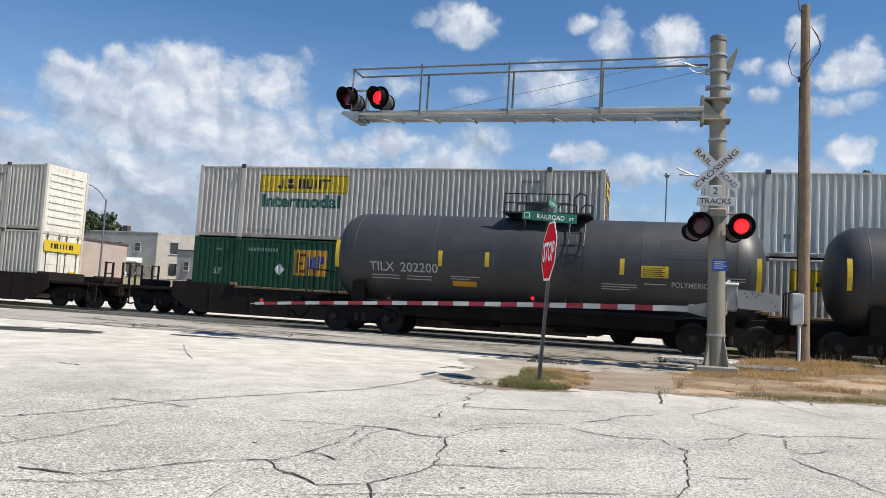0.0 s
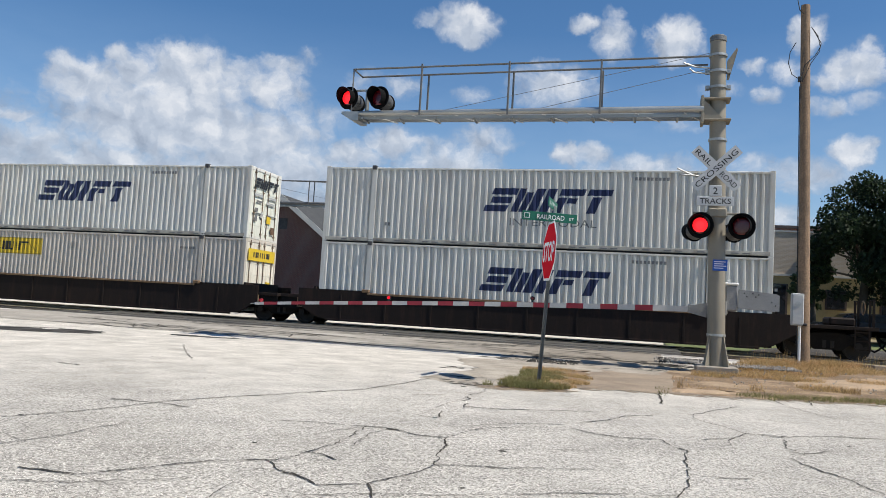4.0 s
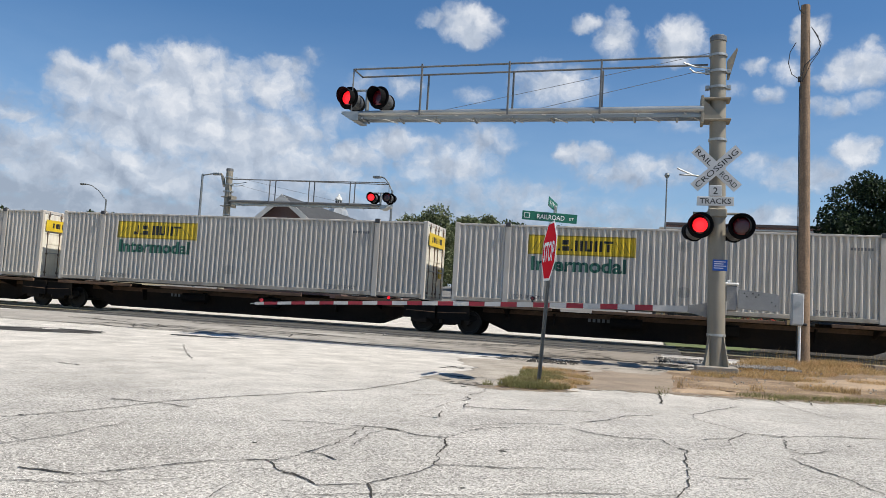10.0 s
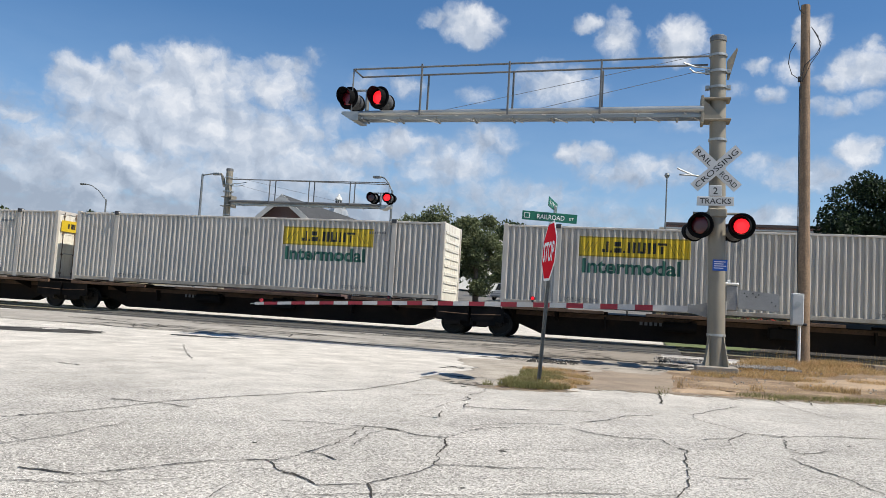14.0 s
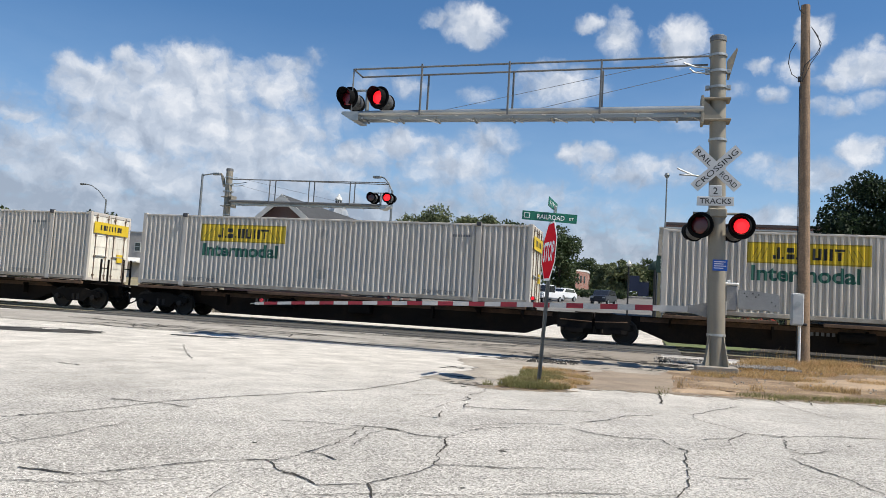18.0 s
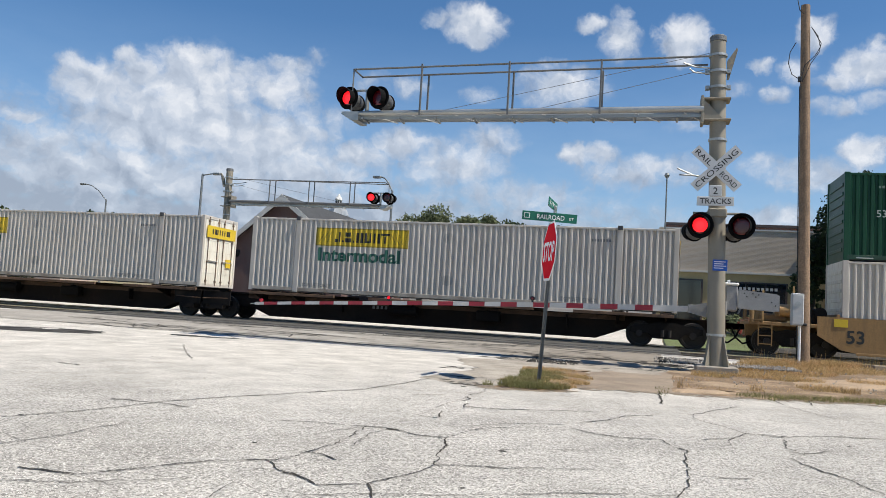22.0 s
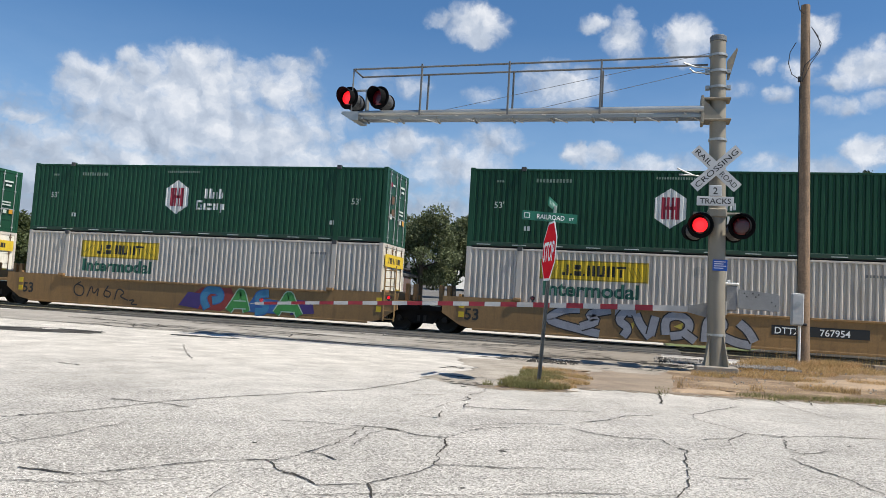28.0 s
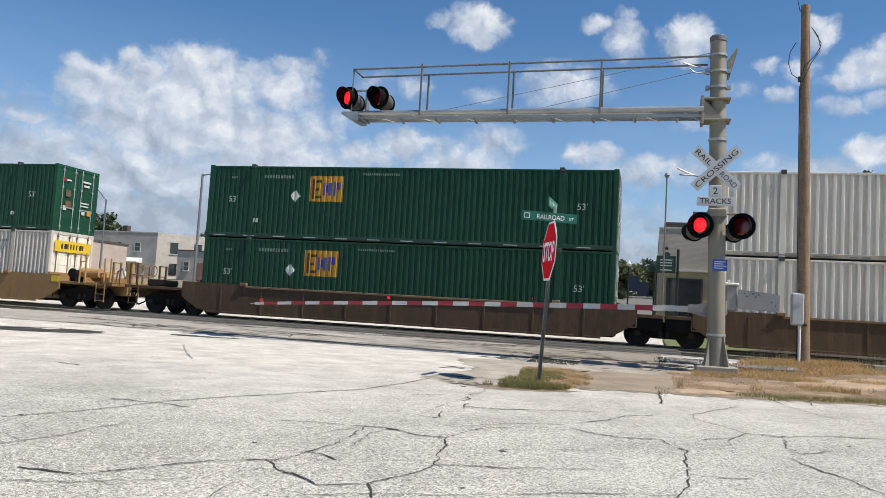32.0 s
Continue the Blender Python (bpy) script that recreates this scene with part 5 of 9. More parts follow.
PATCH_GREY = surf("worn_patch_grey", (0.4, 0.37, 0.33), 0.6, 0.05, 0.2, 4, 40, 0.03)
MARK_WHITE = surf("decal_white", (0.62, 0.63, 0.61), 0.55, 0, 0.1, 2, 40, 0)
CASTING = surf("corner_casting", (0.07, 0.07, 0.075), 0.6, 0.4, 0.15, 3, 40, 0.1)
WELL_BROWN = surf("well_car_brown", (0.02, 0.014, 0.012), 0.75, 0.05, 0.2, 0.5, 30, 0.1, dirt=(0.05, 0.028, 0.018), dirt_amt=0.6, streak=True, spec=0.2)
WELL_DUSTY = surf("dusty_well_car_brown", (0.1, 0.063, 0.038), 0.75, 0.05, 0.2, 0.5, 30, 0.1, dirt=(0.17, 0.105, 0.052), dirt_amt=0.7, streak=True, spec=0.2)
WELL_RIM = surf("well_rim_rust", (0.22, 0.14, 0.075), 0.75, 0.1, 0.2, 0.8, 30, 0.1, dirt=(0.12, 0.06, 0.035), dirt_amt=0.6)
WELL_TAN = surf("well_car_tan", (0.28, 0.16, 0.062), 0.65, 0.05, 0.14, 0.5, 30, 0.08, dirt=(0.13, 0.08, 0.04), dirt_amt=0.6, streak=True)
TAN_BRIGHT = surf("bright_tan_paint", (0.42, 0.25, 0.1), 0.6, 0.05, 0.15, 1.0, 30, 0.05, dirt=(0.16, 0.1, 0.05), dirt_amt=0.5)
TRUCK_BLACK = surf("truck_grime", (0.014, 0.012, 0.011), 0.85, 0.1, 0.3, 1.5, 30, 0.2, dirt=(0.035, 0.027, 0.02), dirt_amt=0.5, spec=0.15)
WHEEL_STEEL = surf("wheel_steel", (0.03, 0.024, 0.02), 0.7, 0.3, 0.2, 3, 30, 0.1)
SPINE_BROWN = surf("spine_car_brown", (0.022, 0.016, 0.013), 0.85, 0.0, 0.3, 0.6, 30, 0.1, dirt=(0.05, 0.03, 0.018), dirt_amt=0.6, spec=0.15)
LEDGE_RUST = surf("rusty_ledge", (0.13, 0.075, 0.045), 0.85, 0.05, 0.35, 1.2, 30, 0.1, dirt=(0.03, 0.022, 0.017), dirt_amt=0.8, dirt_scale=2.5)
TANK_BLACK = surf("tank_black", (0.038, 0.038, 0.041), 0.5, 0.0, 0.25, 0.5, 20, 0.05, dirt=(0.062, 0.062, 0.067), dirt_amt=0.5, streak=True, dirt_scale=0.5)
ROD_RUST = surf("rusty_locking_rod", (0.16, 0.11, 0.075), 0.6, 0.2, 0.3, 2, 40, 0.05)
RAIL_GRIME = {"cream": surf("grimy_cream_rail", (0.38, 0.33, 0.26), 0.6, 0.1, 0.25, 1.2, 30, 0.08, dirt=(0.16, 0.1, 0.06), dirt_amt=0.7, dirt_scale=2.0), "white": surf("grimy_white_rail", (0.4, 0.355, 0.295), 0.6, 0.1, 0.25, 1.2, 30, 0.08, dirt=(0.13, 0.09, 0.06), dirt_amt=0.7, dirt_scale=2.0),
              "pale": surf("grimy_pale_rail", (0.42, 0.4, 0.35), 0.6, 0.1, 0.25, 1.2, 30, 0.08, dirt=(0.16, 0.1, 0.06), dirt_amt=0.7, dirt_scale=2.0),
              "green": surf("grimy_green_rail", (0.012, 0.05, 0.03), 0.6, 0.1, 0.25, 1.2, 30, 0.08, dirt=(0.05, 0.06, 0.04), dirt_amt=0.6, dirt_scale=2.0)}
TANK_PATCH = surf("repainted_tank_patch", (0.036, 0.037, 0.041), 0.5, 0.0, 0.25, 0.8, 20, 0.05)
STENCIL_DULL = surf("dull_white_stencil", (0.36, 0.37, 0.37), 0.6, 0, 0.12, 3, 50, 0)
GRAFFITI = [surf("spray_" + n, c, 0.6, 0, 0.15, 3, 40, 0) for n, c in (("grey", (0.3, 0.3, 0.33)), ("black", (0.03, 0.025, 0.025)), ("blue", (0.05, 0.14, 0.35)), ("green", (0.07, 0.3, 0.07)), ("purple", (0.07, 0.04, 0.17)), ("red", (0.3, 0.045, 0.035)), ("sky", (0.06, 0.24, 0.4)), ("pale", (0.4, 0.55, 0.4)), ("yellow", (0.5, 0.38, 0.06)))]

L53, W53, H96 = 16.15, 2.59, 2.896
# ribs of each kind of box: pitch, depth, and where in one pitch the outer face, the sunny flank and the inner face end
RIBS = {"white": (0.209, 0.068, (0.24, 0.57, 0.82)), "pale": (0.255, 0.07, (0.27, 0.52, 0.8)), "cream": (0.255, 0.055, (0.3, 0.49, 0.8)), "green": (0.221, 0.045, (0.42, 0.6, 0.86))}
TRAIN_Y = 28.805


def rib_breaks(x0, x1, kind):
    """Corners of the ribs between x0 and x1 as (x, depth); all walls of a kind share one rhythm."""
    pitch, deep, (a, b, c) = RIBS[kind]
    xs = []
    for k in range(math.floor(x0 / pitch) - 1, math.ceil(x1 / pitch) + 1):
        xs += [(k * pitch, 0.0), ((k + a) * pitch, 0.0), ((k + b) * pitch, deep), ((k + c) * pitch, deep)]
    return xs


def rib_depth(x, kind):
    pitch, deep, (a, b, c) = RIBS[kind]
    f = x / pitch - math.floor(x / pitch)
    return 0.0 if f < a else deep * (f - a) / (b - a) if f < b else deep if f < c else deep * (1 - f) / (1 - c)


def ribbed(x0, x1, z0, z1, y, kind, lift=0.0):
    """A corrugated wall facing -y between x0 and x1."""
    row = [x0] + [x for x, d in rib_breaks(x0, x1, kind) if x0 + 1e-4 < x < x1 - 1e-4] + [x1]
    p = [(x, y - lift + rib_depth(x, kind), z) for x in row for z in (z0, z1)]
    return Geo().add(p, [(2 * i, 2 * i + 2, 2 * i + 3, 2 * i + 1) for i in range(len(row) - 1)])


def draped(bm, kind, lift):
    """Flat paint on the near wall (x, z) bent over the ribs: cut at every rib corner, then pushed onto the wall."""
    xs = [v.co.x for v in bm.verts]
    for x, _ in rib_breaks(min(xs), max(xs), kind):
        if min(xs) < x < max(xs):
            bmesh.ops.bisect_plane(bm, geom=bm.verts[:] + bm.edges[:] + bm.faces[:], plane_co=(x, 0, 0), plane_no=(1, 0, 0), dist=1e-5)
    for v in bm.verts:
        v.co.y = -W53 / 2 - lift + rib_depth(v.co.x, kind)
    me = bpy.data.meshes.new("paint")
    bm.to_mesh(me)
    bm.free()
    return me


def paint(name, polys, kind, material, parent, label="", lift=0.006):
    """Painted shapes on the near wall: outlines (x from the left end, z from the floor)."""
    key = ("paint", name, kind, lift, material.name, tuple(tuple(q) for q in polys))

    def make():
        bm = bmesh.new()
        for poly in polys:
            bm.faces.new([bm.verts.new((x - L53 / 2, 0, z)) for x, z in poly])
        return draped(bm, kind, lift)
    return part(name, shared(key, make), material, parent, label)


def painted_word(text, height, width, x, z, kind, material, parent, bold=0.0, lift=0.006):
    """Lettering painted over the ribs of the near wall."""
    def make():
        tmp = lettering(text, height, material, None, Matrix(), width=width, bold=bold)
        bm = bmesh.new()
        bm.from_mesh(tmp.data)
        bpy.data.objects.remove(tmp)
        for v in bm.verts:
            v.co = (v.co.x + x - L53 / 2, 0, v.co.y + z)
        return draped(bm, kind, lift)
    return part("painted_word", shared(("word", text, height, width, x, z, kind, bold), make), material, parent)


def block(x, z, w, h, slant=0.0):
    return ((x, z), (x + w, z), (x + w + slant, z + h), (x + slant, z + h))


MESHES = {}


def shared(key, make):
    if key not in MESHES:
        MESHES[key] = make()
    return MESHES[key]


def mirrored(g):
    """The same shape seen from the other side of the box (turned half about z)."""
    return Geo().put(g, Matrix.Rotation(math.pi, 4, "Z"))


def container_shell(c, kind, wall, endmat, turned):
    hx, hy = L53 / 2, W53 / 2
    x_in = hx - 0.16
    px = 12.192 / 2

    def walls():
        return ribbed(-x_in, x_in, 0.17, H96 - 0.09, -hy, kind)
    for side in (0, 1):
        me = shared(("wall", kind, side), lambda: (walls() if side == 0 else mirrored(walls())).mesh("side_wall"))
        part("side_wall", me, wall, c)
        s = -1 if side == 0 else 1
        y0, y1 = (-hy - 0.006, -hy + 0.06) if side == 0 else (hy - 0.06, hy + 0.006)
        part("bottom_rail", shared(("brail", kind, side), lambda: Geo().box(-hx + 0.1, y0, 0.035, hx - 0.1, y1, 0.18, 0.01).mesh("bottom_rail")), RAIL_GRIME[kind], c, "grimy bottom rail")
        part("top_rail", shared(("trail", kind, side), lambda: Geo().box(-hx + 0.1, y0, H96 - 0.11, hx - 0.1, y1, H96 - 0.035, 0.01).mesh("top_rail")), wall, c)
        for sx in (-1, 1):
            part("lifting_post", shared(("post", kind, side, sx), lambda: Geo().box(sx * px - 0.1, y0 - (0.006 if side == 0 else -0.006) * 1, 0.0, sx * px + 0.1, y1, H96 + 0.0, 0.008).mesh("lifting_post")), wall if kind != "green" else GREEN_BOX, c)
            part("lifting_casting", shared(("pcast", side, sx), lambda: Geo().box(sx * px - 0.085, s * hy - 0.09, H96 - 0.12, sx * px + 0.085, s * hy + 0.09 if side else s * hy + 0.09, H96 + 0.03, 0.01).mesh("lifting_casting")), CASTING if kind != "green" else BOX_POST, c)
    for sx in (-1, 1):
        for sy in (-1, 1):
            def post():
                g = Geo()
                a, b = sorted((sx * hx, sx * (hx - 0.17)))
                u, w = sorted((sy * (hy + 0.004), sy * (hy - 0.12)))
                return g.box(a, u, 0.0, b, w, H96, 0.012).mesh("corner_post")
            part("corner_post", shared(("cpost", kind, sx, sy), post), wall, c)
    part("roof", shared(("roof", kind), lambda: Geo().box(-hx + 0.05, -hy + 0.03, H96 - 0.06, hx - 0.05, hy - 0.03, H96 - 0.04).mesh("roof")), wall, c)
    part("floor_pan", shared(("floor", kind), lambda: Geo().box(-hx + 0.05, -hy + 0.03, 0.02, hx - 0.05, hy - 0.03, 0.1).mesh("floor_pan")), CASTING, c)
    e = -1 if turned else 1
    # doors at one end
    for sy in (-1, 1):
        def door():
            y0, y1 = sorted((sy * 0.01, sy * (hy - 0.11)))
            g = Geo()
            x0, x1 = sorted((e * (hx - 0.08), e * (hx - 0.02)))
            g.box(x0, y0, 0.13, x1, y1, H96 - 0.13, 0.008)
            for z in (0.55, 1.0, 1.45, 1.9, 2.35):
                xa, xb = sorted((e * (hx - 0.02), e * (hx - 0.008)))
                g.box(xa, y0 + 0.1, z, xb, y1 - 0.1, z + 0.1)
            return g.mesh("door")
        d = part("door", shared(("door", e, sy, kind), door), endmat, c, "weathered end door")
        for k, yy in enumerate((0.22, 0.92)):
            def bar():
                x = e * (hx + 0.012)
                g = Geo().cyl((x, sy * yy, 0.06), (x, sy * yy, H96 - 0.06), 0.018, n=8)
                for z in (0.2, 1.0, 1.9, H96 - 0.25):
                    a, b = sorted((e * (hx - 0.03), e * (hx + 0.03)))
                    g.box(a, sy * yy - 0.05, z, b, sy * yy + 0.05, z + 0.06)
                return g.mesh("locking_bar")
            part("locking_bar", shared(("bar", e, sy, k, kind), bar), ROD_RUST if kind != "green" else BOX_POST, d)
        part("bar_handle", shared(("hand", e, sy, kind), lambda: Geo().box(min(e * (hx + 0.01), e * (hx + 0.04)), min(sy * 0.25, sy * 0.85), 1.05, max(e * (hx + 0.01), e * (hx + 0.04)), max(sy * 0.25, sy * 0.85), 1.09).mesh("bar_handle")), BOX_POST, d)
    part("door_header", shared(("dhead", e, kind), lambda: Geo().box(min(e * (hx - 0.1), e * hx), -hy + 0.1, H96 - 0.14, max(e * (hx - 0.1), e * hx), hy - 0.1, H96 - 0.004, 0.008).mesh("door_header")), wall, c)
    part("door_sill", shared(("dsill", e, kind), lambda: Geo().box(min(e * (hx - 0.1), e * hx), -hy + 0.1, 0.0, max(e * (hx - 0.1), e * hx), hy - 0.1, 0.13, 0.008).mesh("door_sill")), wall, c)

    # ribbed front wall at the other end
    def front():
        g = Geo()
        x = -e * (hx - 0.05)
        g.box(min(x, x - e * 0.02), -hy + 0.1, 0.0, max(x, x - e * 0.02), hy - 0.1, H96 - 0.005)
        return g.mesh("front_wall")
    fw = part("front_wall", shared(("front", e, kind), front), endmat if kind != "green" else GREEN_BOX, c, "ribbed front wall")

    def front_rib():
        x = -e * (hx - 0.05)
        a, b = sorted((x - e * 0.02, x - e * 0.05))
        return Geo().box(a, -hy + 0.3, 0.0, b, hy - 0.3, 0.12, 0.012).mesh("front_rib")
    for i in range(8):
        part("front_rib", shared(("frib", e, kind), front_rib), endmat if kind != "green" else GREEN_BOX, fw, at=pose(0, 0, 0.3 + i * 0.31))


def bars(parent, m, width, height, n, material, gap=0.28, name="mark_bar", slant=0.0):
    """Plain blocks in a row, for marks that are not spelled out. x along the row, y up."""
    w = width / n
    for i in range(n):
        x0, x1 = i * w, i * w + w * (1 - gap)
        g = Geo().prism([(x0, 0), (x1, 0), (x1 + slant, height), (x0 + slant, height)], "z", 0.0, 0.003)
        part(name, g, material, parent, at=m)


def on_side(x, z, lift=0.005):
    """A pose on the near wall: x along the box from its left end, z from its floor."""
    return pose(x - L53 / 2, -W53 / 2 - lift, z, 90, 0, 0)


def deco_amber_sign(c, x, words=True):
    z1, z0 = 2.53, 1.83
    w = 3.75
    board = part("sign_board", shared(("board", round(x, 2)), lambda: ribbed(x - L53 / 2, x + w - L53 / 2, z0, z1, -W53 / 2, "white", 0.003).mesh("sign_board")), YELLOW, c, "yellow sign panel painted over the ribs")
    paint("board_edge", [block(x, z1 - 0.045, w, 0.045), block(x, z0, w, 0.045), block(x, z0 + 0.045, 0.045, z1 - z0 - 0.09), block(x + w - 0.045, z0 + 0.045, 0.045, z1 - z0 - 0.09)], "white", DARK_YELLOW, board, "dark border", 0.005)
    # a row of plain black blocks in place of the lettered name: offset, width, foot, height
    q, zb = x + 0.8, z0 + 0.16
    paint("sign_lettering", [block(q + a, zb + f, ww, h) for a, ww, f, h in ((0.0, 0.1, 0.0, 0.12), (0.13, 0.09, 0.0, 0.38), (0.27, 0.07, 0.0, 0.08), (0.42, 0.24, 0.0, 0.16), (0.42, 0.22, 0.22, 0.16), (0.71, 0.07, 0.0, 0.08), (0.86, 0.09, 0.0, 0.38),
                                                                         (1.04, 0.09, 0.0, 0.38), (1.2, 0.09, 0.0, 0.38), (1.29, 0.09, 0.0, 0.08), (1.38, 0.09, 0.0, 0.38), (1.54, 0.1, 0.0, 0.38), (1.71, 0.1, 0.0, 0.38), (1.86, 0.32, 0.3, 0.08), (1.97, 0.09, 0.0, 0.27))], "white", LETTER_BLACK, board, "black blocks of the name", 0.005)
    for xx, k in ((0.14, 1), (3.05, -1)):
        polys = []
        for i in range(3):
            a = x + xx + i * 0.15
            lo, hi = (z0 + 0.14, z0 + 0.52) if k > 0 else (z0 + 0.52, z0 + 0.14)
            polys.append(((a, lo), (a + 0.035, lo), (a + 0.2, hi), (a + 0.165, hi)))
        paint("scroll_mark", polys, "white", DARK_YELLOW, board, "thin scroll lines", 0.0055)
    if words:
        painted_word("Intermodal", 0.5, 3.3, x + 0.14, 1.27, "white", TEXT_GREEN, c, bold=0.03, lift=0.004)


def deco_common(c, kind, rng):
    if kind == "white":
        for xx in (2.25, 12.2):
            lettering("TOP LIFT ONLY", 0.13, GREY_MARK, c, on_side(xx, 0.24, 0.008), width=1.25, name="stencil")
        bars(c, on_side(13.2, 2.35), 0.7, 0.09, 7, GREY_MARK, 0.4)
        for zz in (2.28, 0.72):
            xx = 8.05 + round(rng.uniform(-0.05, 0.05), 2)
            paint("worn_patch", [[(xx + 0.2 * math.cos(i * math.pi / 4) * (1 + 0.2 * (i % 2)), zz + 0.2 * math.sin(i * math.pi / 4)) for i in range(8)]], "white", PATCH_GREY, c, "worn grey round patch on the ribs", 0.002)
    if kind in ("pale", "cream"):
        bars(c, on_side(11.6, 2.5), 1.2, 0.11, 9, GREY_MARK, 0.35)
        bars(c, on_side(2.5, 0.65), 0.25, 0.13, 2, GREY_MARK, 0.4)
        slot = shared("rail_slot", lambda: Geo().box(0, -W53 / 2 - 0.012, 0.07, 0.24, -W53 / 2 - 0.007, 0.11).mesh("rail_slot"))
        for i in range(14):
            for k in (0.0, 0.36):
                part("rail_slot", slot, GREY_MARK, c, at=pose(-7.3 + i * 1.08 + k, 0, 0))
    if kind == "green":
        for xx in (0.95, 14.75):
            lettering("53'", 0.24, PALE_MARK, c, on_side(xx, 1.42), name="stencil")
        bars(c, on_side(2.45, 2.38), 1.3, 0.13, 11, FAINT_MARK, 0.4)
        bars(c, on_side(1.0, 2.36), 0.3, 0.08, 3, FAINT_MARK, 0.35)
        bars(c, on_side(6.6, 2.55), 1.5, 0.08, 17, FAINT_MARK, 0.4)
        for xx in (1.75, 13.6):
            bars(c, on_side(xx + 0.3, 0.62), 0.28, 0.16, 2, PALE_MARK, 0.3)
        for i in range(12):
            part("drain_slot", shared(("slot", i), lambda: Geo().box(-7.7 + i * 1.31, -W53 / 2 - 0.012, 0.07, -7.2 + i * 1.31, -W53 / 2 - 0.007, 0.1).mesh("drain_slot")), PALE_MARK, c)


def deco_hub(c):
    ring = [(7.1 + 0.6 * math.cos(radians(30 + 60 * i)), 1.55 + 0.7 * math.sin(radians(30 + 60 * i))) for i in range(6)]
    h = paint("badge", [ring], "green", MARK_WHITE, c, "pale hexagon badge", 0.003)
    paint("badge_bar", [block(6.8, 1.17, 0.14, 0.76), block(6.98, 1.17, 0.09, 0.76), block(7.13, 1.17, 0.09, 0.76), block(7.26, 1.17, 0.14, 0.76), block(6.94, 1.5, 0.32, 0.12)], "green", LOGO_RED, h, "dark red bars", 0.005)
    # two rows of plain blocks in place of the lettered name
    paint("name_lettering", [block(8.38 + a, 1.52 + f, w, hh) for a, w, f, hh in ((0.0, 0.1, 0.0, 0.4), (0.2, 0.1, 0.0, 0.4), (0.36, 0.08, 0.0, 0.27), (0.5, 0.08, 0.0, 0.27), (0.64, 0.08, 0.0, 0.4), (0.74, 0.09, 0.02, 0.23))]
          + [block(8.0 + a, 1.06 + f, w, hh) for a, w, f, hh in ((0.0, 0.09, 0.0, 0.38), (0.1, 0.18, 0.0, 0.08), (0.1, 0.18, 0.3, 0.08), (0.19, 0.09, 0.09, 0.12), (0.36, 0.08, 0.0, 0.26), (0.52, 0.22, 0.0, 0.09), (0.52, 0.22, 0.17, 0.09), (0.8, 0.08, 0.0, 0.26), (0.94, 0.08, 0.0, 0.26), (1.09, 0.08, -0.1, 0.36), (1.19, 0.1, 0.02, 0.22))], "green", MARK_WHITE, c, "pale blocks of the name", 0.003)


def deco_amber_square(c):
    b = part("badge", shared("amber_badge", lambda: ribbed(4.42 - L53 / 2, 5.8 - L53 / 2, 1.5, 2.5, -W53 / 2, "green", 0.003).mesh("badge")), ORANGE, c, "amber square badge")
    paint("badge_lettering", [block(4.52, 1.6, 0.1, 0.78), block(4.66, 1.62, 0.24, 0.1), block(4.66, 1.92, 0.16, 0.1), block(4.66, 2.24, 0.24, 0.1)], "green", LOGO_DARK, b, "dark brown blocks", 0.005)
    paint("badge_lettering", [block(4.98, 1.74, 0.09, 0.5), block(5.09, 1.86, 0.1, 0.3), block(5.21, 1.74, 0.11, 0.5), block(5.4, 1.74, 0.11, 0.54), block(5.53, 1.98, 0.17, 0.28)], "green", LOGO_BLUE, b, "blue blocks", 0.005)
    paint("diamond", [[(3.6, 1.7), (3.82, 1.46), (4.04, 1.7), (3.82, 1.94)]], "green", MARK_WHITE, c, "pale diamond placard", 0.003)


# slabs of one logo: from, to, foot and head as shares of its height
SWOOSH = ((0.0, 0.84, 0.0, 0.27), (0.12, 0.86, 0.36, 0.63), (0.04, 0.94, 0.72, 1.0), (1.0, 1.24, 0.0, 1.0), (1.3, 1.54, 0.0, 0.84), (1.6, 1.92, 0.0, 1.0),
          (2.02, 2.34, 0.0, 1.0), (2.5, 2.8, 0.0, 0.64), (2.86, 3.2, 0.4, 0.62), (2.48, 3.36, 0.72, 1.0), (3.46, 4.3, 0.74, 1.0), (3.7, 4.02, 0.0, 0.68))


def deco_swift(c, word, x):
    z, h, k = 1.3, 0.86, 0.36

    def slab(a, b, u, v):
        return ((x + a + k * u, z + h * u), (x + b + k * u, z + h * u), (x + b + k * v, z + h * v), (x + a + k * v, z + h * v))
    # plain slanted slabs in place of the lettered logo
    paint("logo", [slab(*q) for q in SWOOSH], "pale", NAVY, c, "navy slanted slabs of the logo", 0.004)
    if word:
        painted_word("INTERMODAL", 0.28, 3.1, x + 1.0, 0.8, "pale", GREY_MARK, c)


BOXES, CARS = [], []


